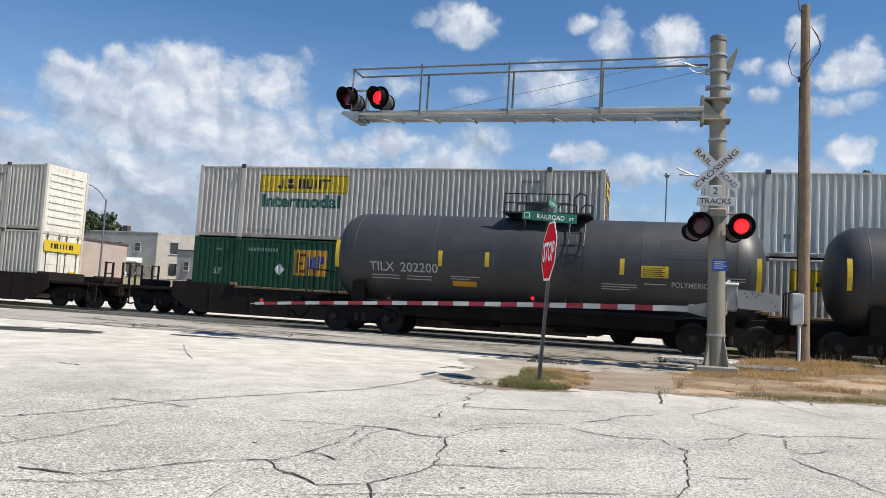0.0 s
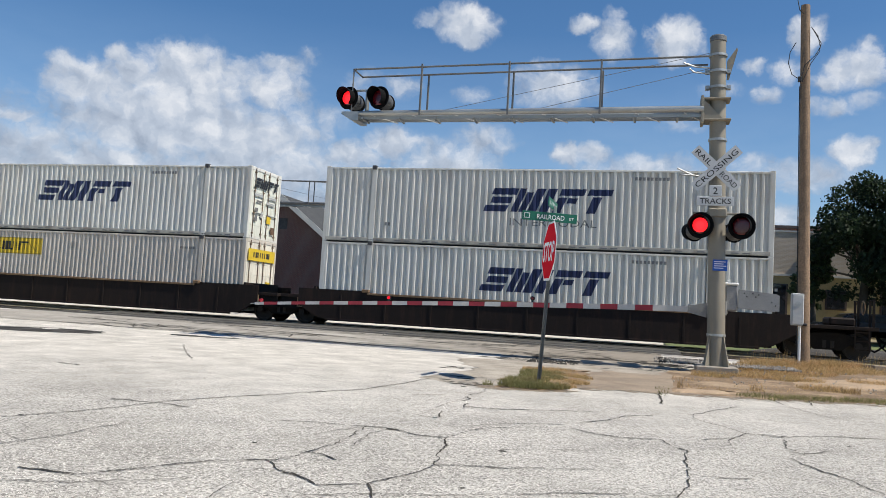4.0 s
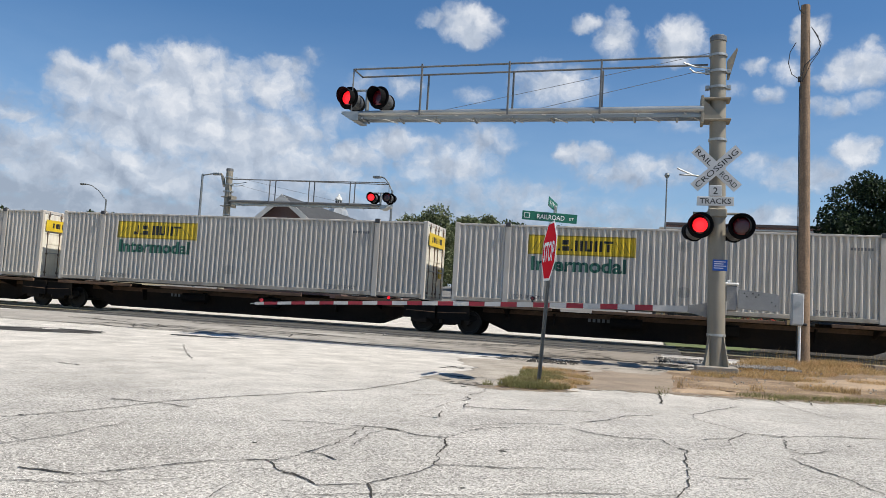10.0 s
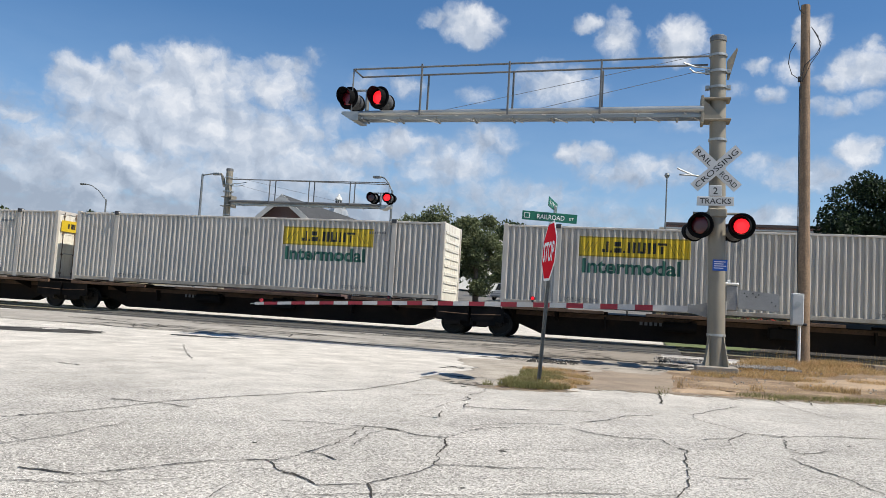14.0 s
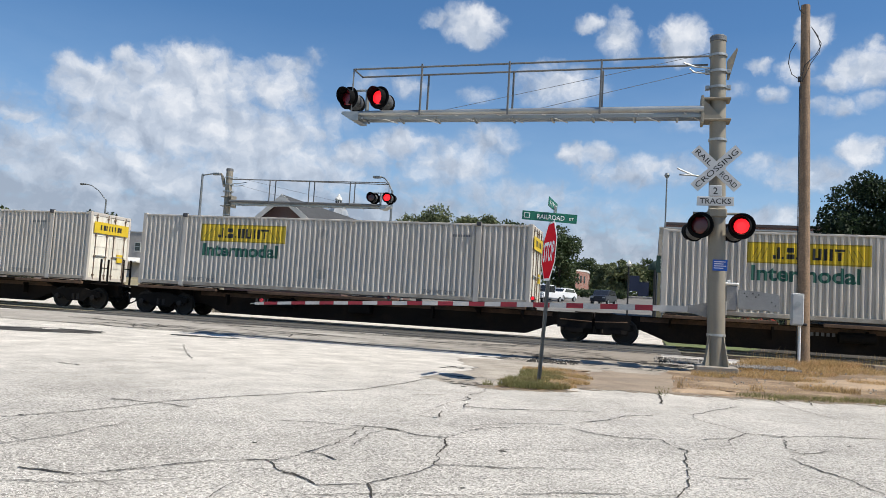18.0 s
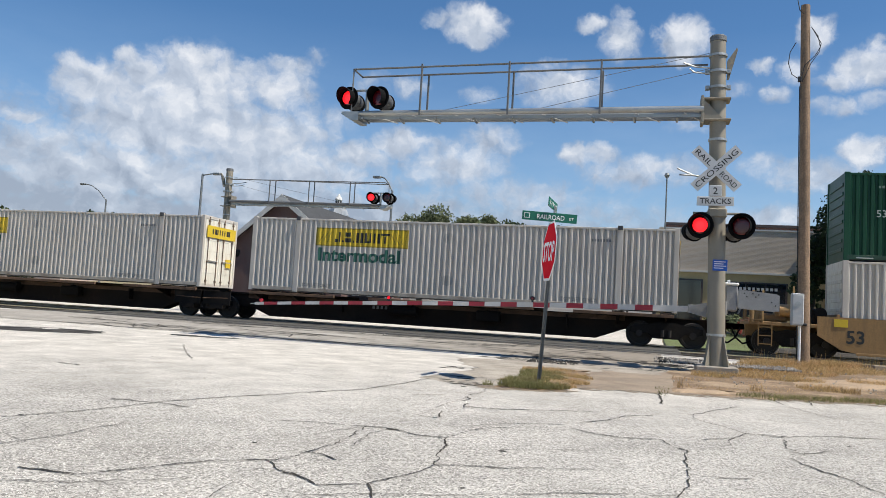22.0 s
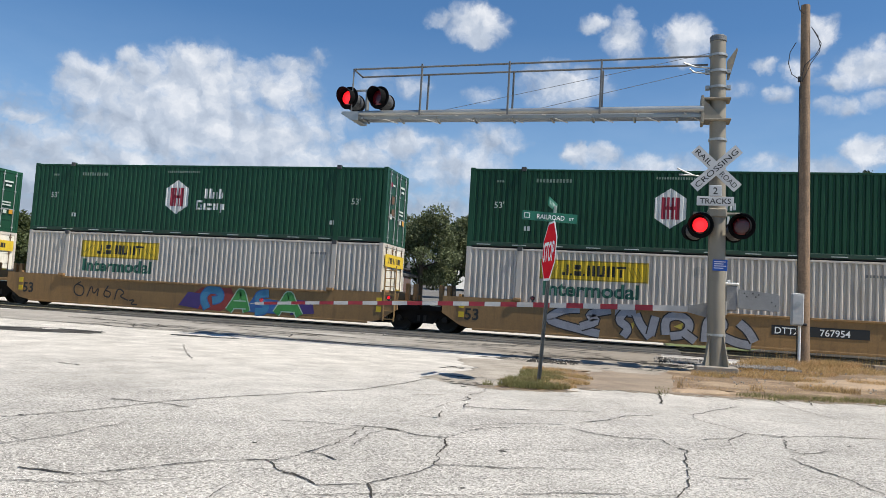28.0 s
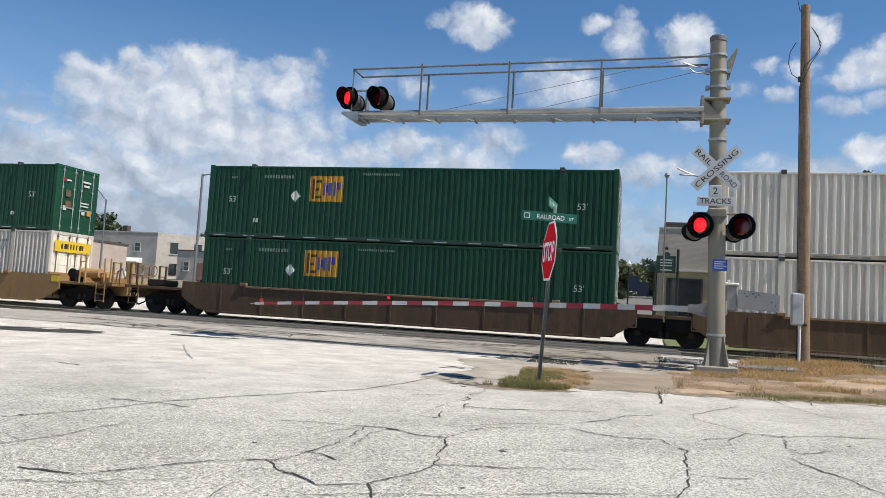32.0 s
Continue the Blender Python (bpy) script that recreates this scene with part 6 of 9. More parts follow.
def container(style, s0, z, turned=False, label="", where=""):
    kind = {"jb": "white", "jb_plain": "white", "jb_right": "white", "blank": "white", "swift": "pale", "swift_word": "pale", "blank_pale": "pale", "emp": "green", "hub": "green"}[style]
    wall = {"white": JB_WHITE, "pale": SW_WHITE, "green": GREEN_BOX}[kind]
    if style == "blank_pale":
        kind, wall = "cream", CREAM_WHITE
    endm = {"cream": DOOR_CREAM, "white": DOOR_CREAM, "pale": DOOR_PALE, "green": GREEN_BOX}[kind]
    words = {"jb": "white ribbed container, yellow sign, green lettering,", "jb_plain": "white ribbed container, yellow sign,", "jb_right": "white ribbed container, yellow sign off centre,",
             "blank": "plain white ribbed freight container", "swift": "pale ribbed container, slanted navy logo,", "swift_word": "pale ribbed container, navy logo and lettering,",
             "blank_pale": "plain pale ribbed freight container", "emp": "dark green container, amber square badge,", "hub": "dark green container, pale hexagon badge,"}[style]
    c = thing("freight_container", pose(s0 + L53 / 2, TRAIN_Y, z), words + " " + where, "freight container", "containers of the freight train")
    rng = np.random.default_rng(int(abs(s0) * 10 + z * 100))
    container_shell(c, kind, wall, endm, turned)
    deco_common(c, kind, rng)
    hx = L53 / 2
    if kind == "white" and not turned:
        g = Geo().box(hx + 0.034, -1.1, 2.02, hx + 0.04, 1.1, 2.5)
        p = part("end_sign", g, YELLOW, c, "yellow panel across the doors")
        eb = Geo()
        for i, ww in enumerate((0.09, 0.16, 0.07, 0.07, 0.07, 0.07, 0.16, 0.09)):
            eb.box(hx + 0.041, -0.72 + i * 0.18, 2.16, hx + 0.044, -0.72 + i * 0.18 + ww, 2.38)
        part("end_lettering", eb, LETTER_BLACK, p)
        part("end_label", Geo().box(hx - 0.006, 0.5, 0.85, hx + 0.036, 0.85, 1.2), YELLOW, c, "small yellow label")
    if kind == "pale":
        # the slanted slabs of the logo again, small and black, then faint rows of code, a placard and two dark plates
        sl = Geo()
        for a, b, u, v in SWOOSH:
            sl.prism([(-1.04 + 0.44 * (p + 0.36 * q), 2.08 + 0.4 * q) for p, q in ((a, u), (b, u), (b, v), (a, v))], "x", hx + 0.034, hx + 0.038)
        part("end_logo", sl, LETTER_BLACK, c, "black slanted slabs of the logo")
        for y, zz, ww, hh, mt in ((-0.62, 1.74, 0.7, 0.09, STENCIL_DULL), (0.52, 1.74, 0.66, 0.09, STENCIL_DULL), (-0.55, 1.5, 0.42, 0.08, GREY_MARK), (0.4, 1.5, 0.7, 0.1, STENCIL_DULL), (-0.75, 1.12, 0.26, 0.14, GREY_MARK), (-0.75, 0.72, 0.2, 0.24, GREY_MARK), (0.32, 0.72, 0.34, 0.3, YELLOW), (-0.3, 0.9, 0.16, 0.24, BOX_POST), (0.7, 0.3, 0.3, 0.3, LEDGE_RUST)):
            part("end_mark", Geo().box(hx + 0.034, y - ww / 2, zz, hx + 0.038, y + ww / 2, zz + hh), mt, c)
    if kind == "green":
        for y, zz, ww, hh, mt in ((-0.85, 2.2, 0.16, 0.16, LOGO_RED), (-0.6, 2.24, 0.26, 0.07, PALE_MARK), (0.5, 2.3, 0.5, 0.08, PALE_MARK), (0.5, 2.12, 0.34, 0.09, PALE_MARK), (0.75, 0.85, 0.22, 0.24, ORANGE), (0.4, 0.86, 0.2, 0.16, PALE_MARK), (-0.75, 0.95, 0.2, 0.2, PALE_MARK), (0.45, 1.35, 0.5, 0.06, PALE_MARK), (0.45, 1.22, 0.5, 0.06, PALE_MARK), (-0.6, 1.55, 0.3, 0.3, LEDGE_RUST), (-0.55, 1.1, 0.35, 0.26, LEDGE_RUST)):
            part("end_mark", Geo().box(hx + 0.034, y - ww / 2, zz, hx + 0.038, y + ww / 2, zz + hh), mt, c)
    if style in ("jb", "jb_plain", "jb_right"):
        deco_amber_sign(c, 9.62 if style == "jb_right" else 2.72, style != "jb_plain")
    elif style in ("swift", "swift_word"):
        deco_swift(c, style == "swift_word", 5.96 if s0 < 10 else 6.25)
    elif style == "hub":
        deco_hub(c)
    elif style == "emp":
        deco_amber_square(c)
    BOXES.append((c, s0 + L53 / 2, TRAIN_Y, z, -1))
    return c


def truck(parent, x, r=0.44, material=None):
    """A two-axle freight truck under a car: side frames, wheels, axles, springs."""
    t = part("truck", shared(("truck_bolster", r), lambda: Geo().box(-0.2, -1.0, 0.5, 0.2, 1.0, 0.78, 0.03).box(-0.5, -0.3, 0.62, 0.5, 0.3, 0.85).mesh("truck")), material or TRUCK_BLACK, parent, "dark grimy wheel truck", at=pose(x, 0, 0))
    for sy in (-1, 1):
        def frame_side():
            o = [(-1.2, 0.5), (-1.2, 0.68), (-0.62, 0.78), (-0.3, 0.86), (0.3, 0.86), (0.62, 0.78), (1.2, 0.68), (1.2, 0.5), (0.95, 0.42), (0.62, 0.48), (0.42, 0.3), (-0.42, 0.3), (-0.62, 0.48), (-0.95, 0.42)]
            return Geo().prism(o, "y", sy * 0.98 - 0.07, sy * 0.98 + 0.07).mesh("side_frame")
        part("side_frame", shared(("sf", sy), frame_side), material or TRUCK_BLACK, t)
        for k in (-0.12, 0.12):
            part("spring", shared(("spr", sy, k), lambda: Geo().cyl((k, sy * 1.0, 0.36), (k, sy * 1.0, 0.6), 0.08, n=10).mesh("spring")), WHEEL_STEEL, t)
        for sx in (-1, 1):
            part("bearing_cap", shared(("brg", sx, sy), lambda: Geo().cyl((sx * 0.89, sy * 0.9, 0.46), (sx * 0.89, sy * 1.12, 0.46), 0.11, n=14).mesh("bearing_cap")), WHEEL_STEEL, t)
    for sx in (-1, 1):
        def wheelset():
            g = Geo()
            for sy in (-1, 1):
                mm = pose(sx * 0.89, sy * 0.74, r, 90, 0, 0)
                g.lathe([(0.0, 0.05), (0.12, 0.06), (0.14, 0.03), (r - 0.09, 0.02), (r - 0.08, 0.06), (r - 0.004, 0.06), (r, -0.05), (r + 0.025, -0.075), (r - 0.09, -0.075), (r - 0.1, -0.02), (0.0, -0.03)] if sy < 0 else
                        [(0.0, -0.05), (0.12, -0.06), (0.14, -0.03), (r - 0.09, -0.02), (r - 0.08, -0.06), (r - 0.004, -0.06), (r, 0.05), (r + 0.025, 0.075), (r - 0.09, 0.075), (r - 0.1, 0.02), (0.0, 0.03)], 28, mm)
            g.cyl((sx * 0.89, -0.75, r), (sx * 0.89, 0.75, r), 0.08, n=12)
            return g.mesh("wheelset")
        part("wheelset", shared(("ws", sx, r), wheelset), WHEEL_STEEL, t)
    return t


def coupler(parent, x, d):
    """A knuckle coupler at the end of a car, pointing along d, with its hanging air hose."""
    cpl = part("coupler", Geo().box(min(x, x + d * 0.75), -0.09, 0.78, max(x, x + d * 0.75), 0.09, 0.98, 0.02).box(min(x + d * 0.6, x + d * 0.9), -0.16, 0.74, max(x + d * 0.6, x + d * 0.9), 0.16, 1.0, 0.04), TRUCK_BLACK, parent, "knuckle coupler")
    part("air_hose", Geo().tube([(x + d * 0.15, -0.35, 0.85), (x + d * 0.3, -0.35, 0.5), (x + d * 0.55, -0.3, 0.3), (x + d * 0.8, -0.25, 0.42), (x + d * 0.95, -0.2, 0.6)], 0.03, 8), TRUCK_BLACK, cpl, "hanging air hose")


# sprayed tags: thin scrawl, a coloured piece and a grey piece, as plain bent strokes
SCRAWL = [(1, None, q) for q in (((0.0, 0.5), (0.2, 0.95), (0.35, 0.5), (0.3, 0.7), (0.1, 0.68)), ((0.5, 0.5), (0.6, 0.85), (0.75, 0.55), (0.9, 0.9), (0.95, 0.5)), ((1.3, 0.9), (1.1, 0.7), (1.2, 0.48), (1.5, 0.55), (1.45, 0.7)), ((1.7, 0.85), (1.72, 0.5), (1.95, 0.5), (2.0, 0.85)),
                                  ((2.5, 0.85), (2.2, 0.75), (2.5, 0.6), (2.2, 0.46)), ((2.7, 0.88), (3.2, 0.86)), ((2.95, 0.86), (2.9, 0.46)), ((3.6, 0.5), (3.4, 0.7), (3.6, 0.86), (3.8, 0.68), (3.6, 0.5)), ((4.5, 0.84), (4.2, 0.7), (4.3, 0.48), (4.6, 0.52)), ((5.0, 0.86), (4.75, 0.72), (5.05, 0.6), (4.8, 0.46)),
                                  ((6.2, 0.45), (6.35, 1.0), (6.6, 0.6), (6.9, 1.05)), ((7.0, 0.4), (7.1, 1.0), (7.5, 0.95), (7.2, 0.7), (7.6, 0.4)), ((7.8, 1.05), (7.9, 0.8)), ((7.95, 1.05), (8.05, 0.8)), ((8.2, 0.35), (8.7, 0.6), (8.3, 0.75), (8.6, 0.95)))]
LOOPS = [(1, None, q) for q in (((0.4, 1.1), (0.05, 0.9), (0.15, 0.55), (0.55, 0.5), (0.6, 0.9), (0.2, 1.0)), ((0.75, 0.5), (0.95, 1.05), (1.05, 0.55), (1.3, 0.95), (1.25, 0.55)), ((1.75, 1.0), (1.5, 0.6), (1.85, 0.5), (1.9, 0.75), (1.6, 0.8)),
                                 ((2.1, 0.45), (2.2, 0.95), (2.6, 0.75), (2.3, 0.6), (2.75, 0.45)), ((2.8, 0.45), (3.1, 0.5), (2.85, 0.3), (3.2, 0.3)))]
COLOUR_WALL = [(5, ((0.0, 0.3), (1.2, 0.27), (1.9, 0.6), (1.6, 1.18), (0.3, 1.15), (-0.2, 0.8))), (4, ((-0.7, 0.4), (0.2, 0.3), (0.5, 0.9), (-0.3, 0.95))), (4, ((4.2, 0.3), (5.2, 0.4), (5.1, 0.85), (4.3, 0.9))), (2, ((2.2, 0.3), (3.6, 0.3), (3.8, 0.8), (2.6, 0.9)))]
COLOUR_PIECE = [(6, 2, ((0.6, 0.32), (0.35, 0.75), (0.6, 1.1), (1.1, 1.08), (1.2, 0.75), (0.8, 0.65))), (3, 7, ((1.55, 0.3), (1.85, 0.75), (2.05, 1.14), (2.2, 0.75), (2.35, 0.3))), (3, 7, ((1.75, 0.55), (2.3, 0.56))), (6, 2, ((3.25, 1.08), (2.8, 1.0), (2.8, 0.75), (3.2, 0.62), (3.1, 0.36), (2.7, 0.34))), (3, 7, ((3.6, 0.3), (3.9, 0.75), (4.1, 1.14), (4.3, 0.75), (4.6, 0.28))), (3, 7, ((3.8, 0.55), (4.4, 0.55)))]
GREY_PIECE = [(0, 1, q) for q in (((1.3, 1.15), (0.7, 1.1), (0.15, 0.75), (0.6, 0.6), (1.5, 0.42), (2.0, 0.34)), ((2.35, 1.18), (1.5, 0.98), (2.0, 0.78), (1.35, 0.55)), ((2.5, 1.14), (3.2, 1.12)), ((2.8, 1.12), (2.6, 0.85), (3.0, 0.6), (2.8, 0.3)), ((3.2, 1.1), (3.35, 0.75), (3.7, 0.32)), ((3.7, 0.4), (3.85, 1.05)),
                                    ((4.2, 0.45), (4.15, 1.0), (4.6, 1.16), (5.0, 0.9), (4.85, 0.5), (4.35, 0.42)), ((4.8, 0.55), (5.15, 0.3)), ((5.45, 0.3), (5.5, 1.1), (5.95, 1.1), (6.05, 0.8), (5.7, 0.66), (6.4, 0.34), (6.9, 0.28)), ((6.5, 1.0), (6.8, 0.75), (7.0, 0.4)))]
GREY_WALL = [(8, ((2.95, 0.7), (3.2, 0.85), (3.1, 0.55))), (8, ((4.45, 0.75), (4.75, 0.9), (4.7, 0.65))), (8, ((5.7, 0.85), (5.9, 0.95), (5.85, 0.8)))]


def rounded_line(pts):
    """Waypoints with their corners cut twice."""
    for _ in range(2):
        q = [pts[0]]
        for a, b in zip(pts, pts[1:]):
            q += [(a[0] * 0.75 + b[0] * 0.25, a[1] * 0.75 + b[1] * 0.25), (a[0] * 0.25 + b[0] * 0.75, a[1] * 0.25 + b[1] * 0.75)]
        pts = q + [pts[-1]]
    return pts


def ribbon(pts, w):
    """One unbroken stroke of half width w through points, its corners bent."""
    P = []
    for i, (x, z) in enumerate(pts):
        p, q = pts[max(i - 1, 0)], pts[min(i + 1, len(pts) - 1)]
        d = max(0.01, math.hypot(q[0] - p[0], q[1] - p[1]))
        nx, nz = -(q[1] - p[1]) / d * w * 1.3, (q[0] - p[0]) / d * w * 1.3
        P += [(x - nx, z - nz, 0.002), (x + nx, z + nz, 0.002)]
    return Geo().add(P, [(2 * i, 2 * i + 2, 2 * i + 3, 2 * i + 1) for i in range(len(pts) - 1)])


def well_unit(s0, left, right, tan=False, number=None, dusty=False, sprays=(), trucks=(), ends=("share", "share")):
    """One platform of a well car. s0: left end of its container; left, right: where its body ends."""
    mat, rim = (WELL_TAN, WELL_TAN) if tan else (WELL_DUSTY, WELL_RIM) if dusty else (WELL_BROWN, WELL_RIM)
    lab = "tan steel well car with black stencils and graffiti" if tan else "rust-brown steel well car with grimy ribbed sides"
    mid = s0 + L53 / 2
    c = thing("well_car", pose(mid, TRAIN_Y, 0), lab, "railway wagon", "wagons of the freight train")
    a, b = left - mid, right - mid
    h = L53 / 2
    for sy in (-1, 1):
        y = sy * 1.42
        o = [(-h - 0.75, 0.75), (-h - 0.05, 0.32), (-h + 0.5, 0.22), (h - 0.5, 0.22), (h + 0.05, 0.32), (h + 0.75, 0.75), (h + 0.75, 1.36), (h - 2.0, 1.36), (h - 2.1, 1.22), (-h + 2.1, 1.22), (-h + 2.0, 1.36), (-h - 0.75, 1.36)]
        side = part("side_sill", Geo().prism(o, "y", y - 0.03, y + 0.03), mat, c, "deep side plate")
        part("top_chord", Geo().box(-h + 2.05, y - 0.07, 1.22, h - 2.05, y + 0.07, 1.3, 0.01), rim, side, "top chord of the side")
        part("bottom_chord", Geo().box(-h + 0.4, y - 0.038, 0.18, h - 0.4, y + 0.038, 0.26, 0.01), mat, side, "bottom chord of the side")
        for i in range(0 if tan else 9):
            x = -h + 1.0 + i * (L53 - 2.0) / 8
            part("stiffener", Geo().box(x - 0.035, y + sy * 0.03 - 0.02, 0.26, x + 0.035, y + sy * 0.03 + 0.02, 1.2, 0.004), mat, side)
        for x in (-6.1, 6.1):
            part("guide_casting", Geo().box(x - 0.14, y - 0.1, 1.3, x + 0.14, y + 0.06, 1.42, 0.02), rim, side, "container guide")
    for e, xe, kind in ((-1, a, ends[0]), (1, b, ends[1])):
        x0, x1 = sorted((e * (h + 0.1), xe))
        deck = part("end_deck", Geo().box(x0, -1.35, 0.98, x1, 1.35, 1.1, 0.01).box(x0, -0.4, 0.6, x1, 0.4, 0.98), mat, c, "end platform over the truck")
        part("bulkhead", Geo().box(e * (h + 0.12) - 0.05, -1.38, 0.5, e * (h + 0.12) + 0.05, 1.38, 1.45, 0.01), mat, c)
        if kind == "free":
            xr = xe - e * 0.12
            for yy in (-1.2, -0.75, 0.75, 1.2):
                part("rail_post", Geo().box(xr - 0.035, yy - 0.035, 1.1, xr + 0.035, yy + 0.035, 2.0), mat, deck)
            for zz in (1.5, 1.95):
                part("grab_bar", Geo().box(xr - 0.02, -1.2, zz, xr + 0.02, -0.75, zz + 0.04), mat, deck)
                part("grab_bar", Geo().box(xr - 0.02, 0.75, zz, xr + 0.02, 1.2, zz + 0.04), mat, deck)
            part("machinery_box", Geo().box(min(xe - e * 0.5, xe - e * 1.3), -0.6, 1.1, max(xe - e * 0.5, xe - e * 1.3), 0.5, 1.38, 0.06), mat, deck, "brake machinery on the deck")
            part("brake_wheel", Geo().lathe([(0.22, -0.02), (0.25, 0.0), (0.22, 0.02), (0.19, 0.0), (0.22, -0.02)], 18, pose(xr + e * 0.08, 0.45, 1.75, 0, 90, 0)), rim, deck)
            ld = Geo()
            xl = xe - e * 0.5
            for zz in (0.35, 0.62, 0.9):
                ld.box(xl - 0.2, -1.46, zz, xl + 0.2, -1.43, zz + 0.03)
            ld.box(xl - 0.22, -1.46, 0.3, xl - 0.19, -1.42, 1.1).box(xl + 0.19, -1.46, 0.3, xl + 0.22, -1.42, 1.1)
            part("ladder", ld, mat, deck)
            if tan:
                part("brake_cylinder", Geo().cyl((xe - e * 1.9, -0.85, 1.5), (xe - e * 1.0, -0.85, 1.5), 0.2, n=16).cyl((xe - e * 1.0, -0.85, 1.5), (xe - e * 0.7, -0.85, 1.5), 0.05, n=8), TAN_BRIGHT, deck, "tan brake cylinder")
                part("brake_reservoir", Geo().cyl((xe - e * 1.7, -0.4, 1.38), (xe - e * 0.9, -0.4, 1.38), 0.22, n=16), TAN_BRIGHT, deck, "tan air reservoir")
                part("valve_block", Geo().box(xe - e * 2.2 - 0.18, -1.1, 1.1, xe - e * 2.2 + 0.18, -0.6, 1.6, 0.04).cyl((xe - e * 2.2, -1.15, 1.45), (xe - e * 2.2, -1.05, 1.45), 0.2, n=16), TRUCK_BLACK, deck, "black brake valve")
                part("brake_stand", Geo().box(xr - e * 0.35 - 0.12, 0.2, 1.1, xr - e * 0.35 + 0.12, 0.5, 2.05, 0.03), TAN_BRIGHT, deck, "upright brake stand")
                part("crossover_step", Geo().box(min(xe, xe - e * 0.45), -1.42, 1.12, max(xe, xe - e * 0.45), 1.42, 1.16), mat, deck)
                for k in (0.12, 0.42, 1.35, 1.62):
                    part("guard_post", Geo().box(xe - e * k - 0.03, -1.4, 1.05, xe - e * k + 0.03, -1.34, 2.12 if k < 1 else 2.3, 0.006), TAN_BRIGHT, deck, "tall tan hand post")
                for zz in (1.5, 1.95):
                    part("guard_rail", Geo().cyl((xe - e * 1.35, -1.37, zz), (xe - e * 1.62, -1.37, zz), 0.018, n=8), TAN_BRIGHT, deck)
                part("hose_bracket", Geo().tube([(xe - e * 0.2, -0.9, 1.1), (xe - e * 0.1, -0.95, 1.6), (xe + e * 0.12, -0.95, 1.75), (xe + e * 0.3, -0.95, 1.3)], 0.03), GREY_MARK, deck, "bent hose over the coupling")
                part("placard", Geo().box(xe - e * 2.75 - 0.2, -1.465, 1.05, xe - e * 2.75 + 0.2, -1.452, 1.3), YELLOW, deck, "small yellow placard")
            coupler(c, xe, e)
        elif tan:
            # joint between two platforms: ladder, reflectors, uprights and the plate over the shared truck
            xl = e * (h + 0.42)
            part("ladder", Geo().box(xl - 0.23, -1.47, 0.3, xl - 0.19, -1.43, 2.35).box(xl + 0.19, -1.47, 0.3, xl + 0.23, -1.43, 2.35), TAN_BRIGHT, deck, "tall tan ladder") if e > 0 else None
            for k in range(7 if e > 0 else 0):
                part("rung", Geo().box(xl - 0.19, -1.465, 0.36 + 0.3 * k, xl + 0.19, -1.44, 0.39 + 0.3 * k), TAN_BRIGHT, deck)
            for zz in (0.62, 0.95):
                part("reflector", Geo().box(e * (h + 0.02) - 0.1, -1.468, zz, e * (h + 0.02) + 0.1, -1.455, zz + 0.2), YELLOW, deck, "square yellow reflector")
            for k in (0.0, 0.3):
                part("upright", Geo().box(e * (h + 0.95) + k - 0.1, -0.9, 1.1, e * (h + 0.95) + k + 0.06, -0.7, 1.75, 0.02), mat, deck, "tan upright")
            part("joint_plate", Geo().box(min(e * (h + 0.7), xe), -1.3, 0.78, max(e * (h + 0.7), xe), -1.26, 1.12), TRUCK_BLACK, deck, "black plate over the shared truck")
            part("stencil_bar", Geo().box(min(e * (h + 0.85), e * (h + 1.25)), -1.306, 0.95, max(e * (h + 0.85), e * (h + 1.25)), -1.301, 1.06), PALE_MARK, deck)
        else:
            # added black sheet gives the joint its dark mass and covers the wheels
            part("truck_apron", Geo().box(min(e * (h + 0.75), xe), -1.3, 0.56, max(e * (h + 0.75), xe), -1.25, 0.975), TRUCK_BLACK, deck, "black sheet standing in for dark bolster and side frames")
            part("side_step", Geo().box(e * (h + 0.55) - 0.25, -1.44, 0.62, e * (h + 0.55) + 0.25, -1.4, 0.66).box(e * (h + 0.55) - 0.25, -1.44, 0.62, e * (h + 0.55) - 0.21, -1.4, 1.0).box(e * (h + 0.55) + 0.21, -1.44, 0.62, e * (h + 0.55) + 0.25, -1.4, 1.0), rim, deck)
    part("well_floor", Geo().box(-h, -1.36, 0.24, h, 1.36, 0.32), TRUCK_BLACK, c)
    for x in trucks:
        truck(c, x - mid)
    m_side = Matrix.Translation((0, -1.456, 0)) @ Matrix.Rotation(radians(90), 4, "X")
    if tan:
        lettering("53", 0.42, LETTER_BLACK, c, m_side @ pose(-h + 0.1, 0.55, 0), bold=0.02, name="stencil")
    if number is not None:
        bp = part("number_board", Geo().box(number - h, -1.4605, 0.68, number - h + 2.9, -1.457, 1.0), LETTER_BLACK, c, "black number board")
        lettering("DTTX", 0.22, LETTER_WHITE, bp, m_side @ pose(number - h + 0.1, 0.73, 0.008), name="stencil", bold=0.01)
        lettering("767954", 0.22, LETTER_WHITE, bp, m_side @ pose(number - h + 1.45, 0.73, 0.008), name="stencil", bold=0.01)
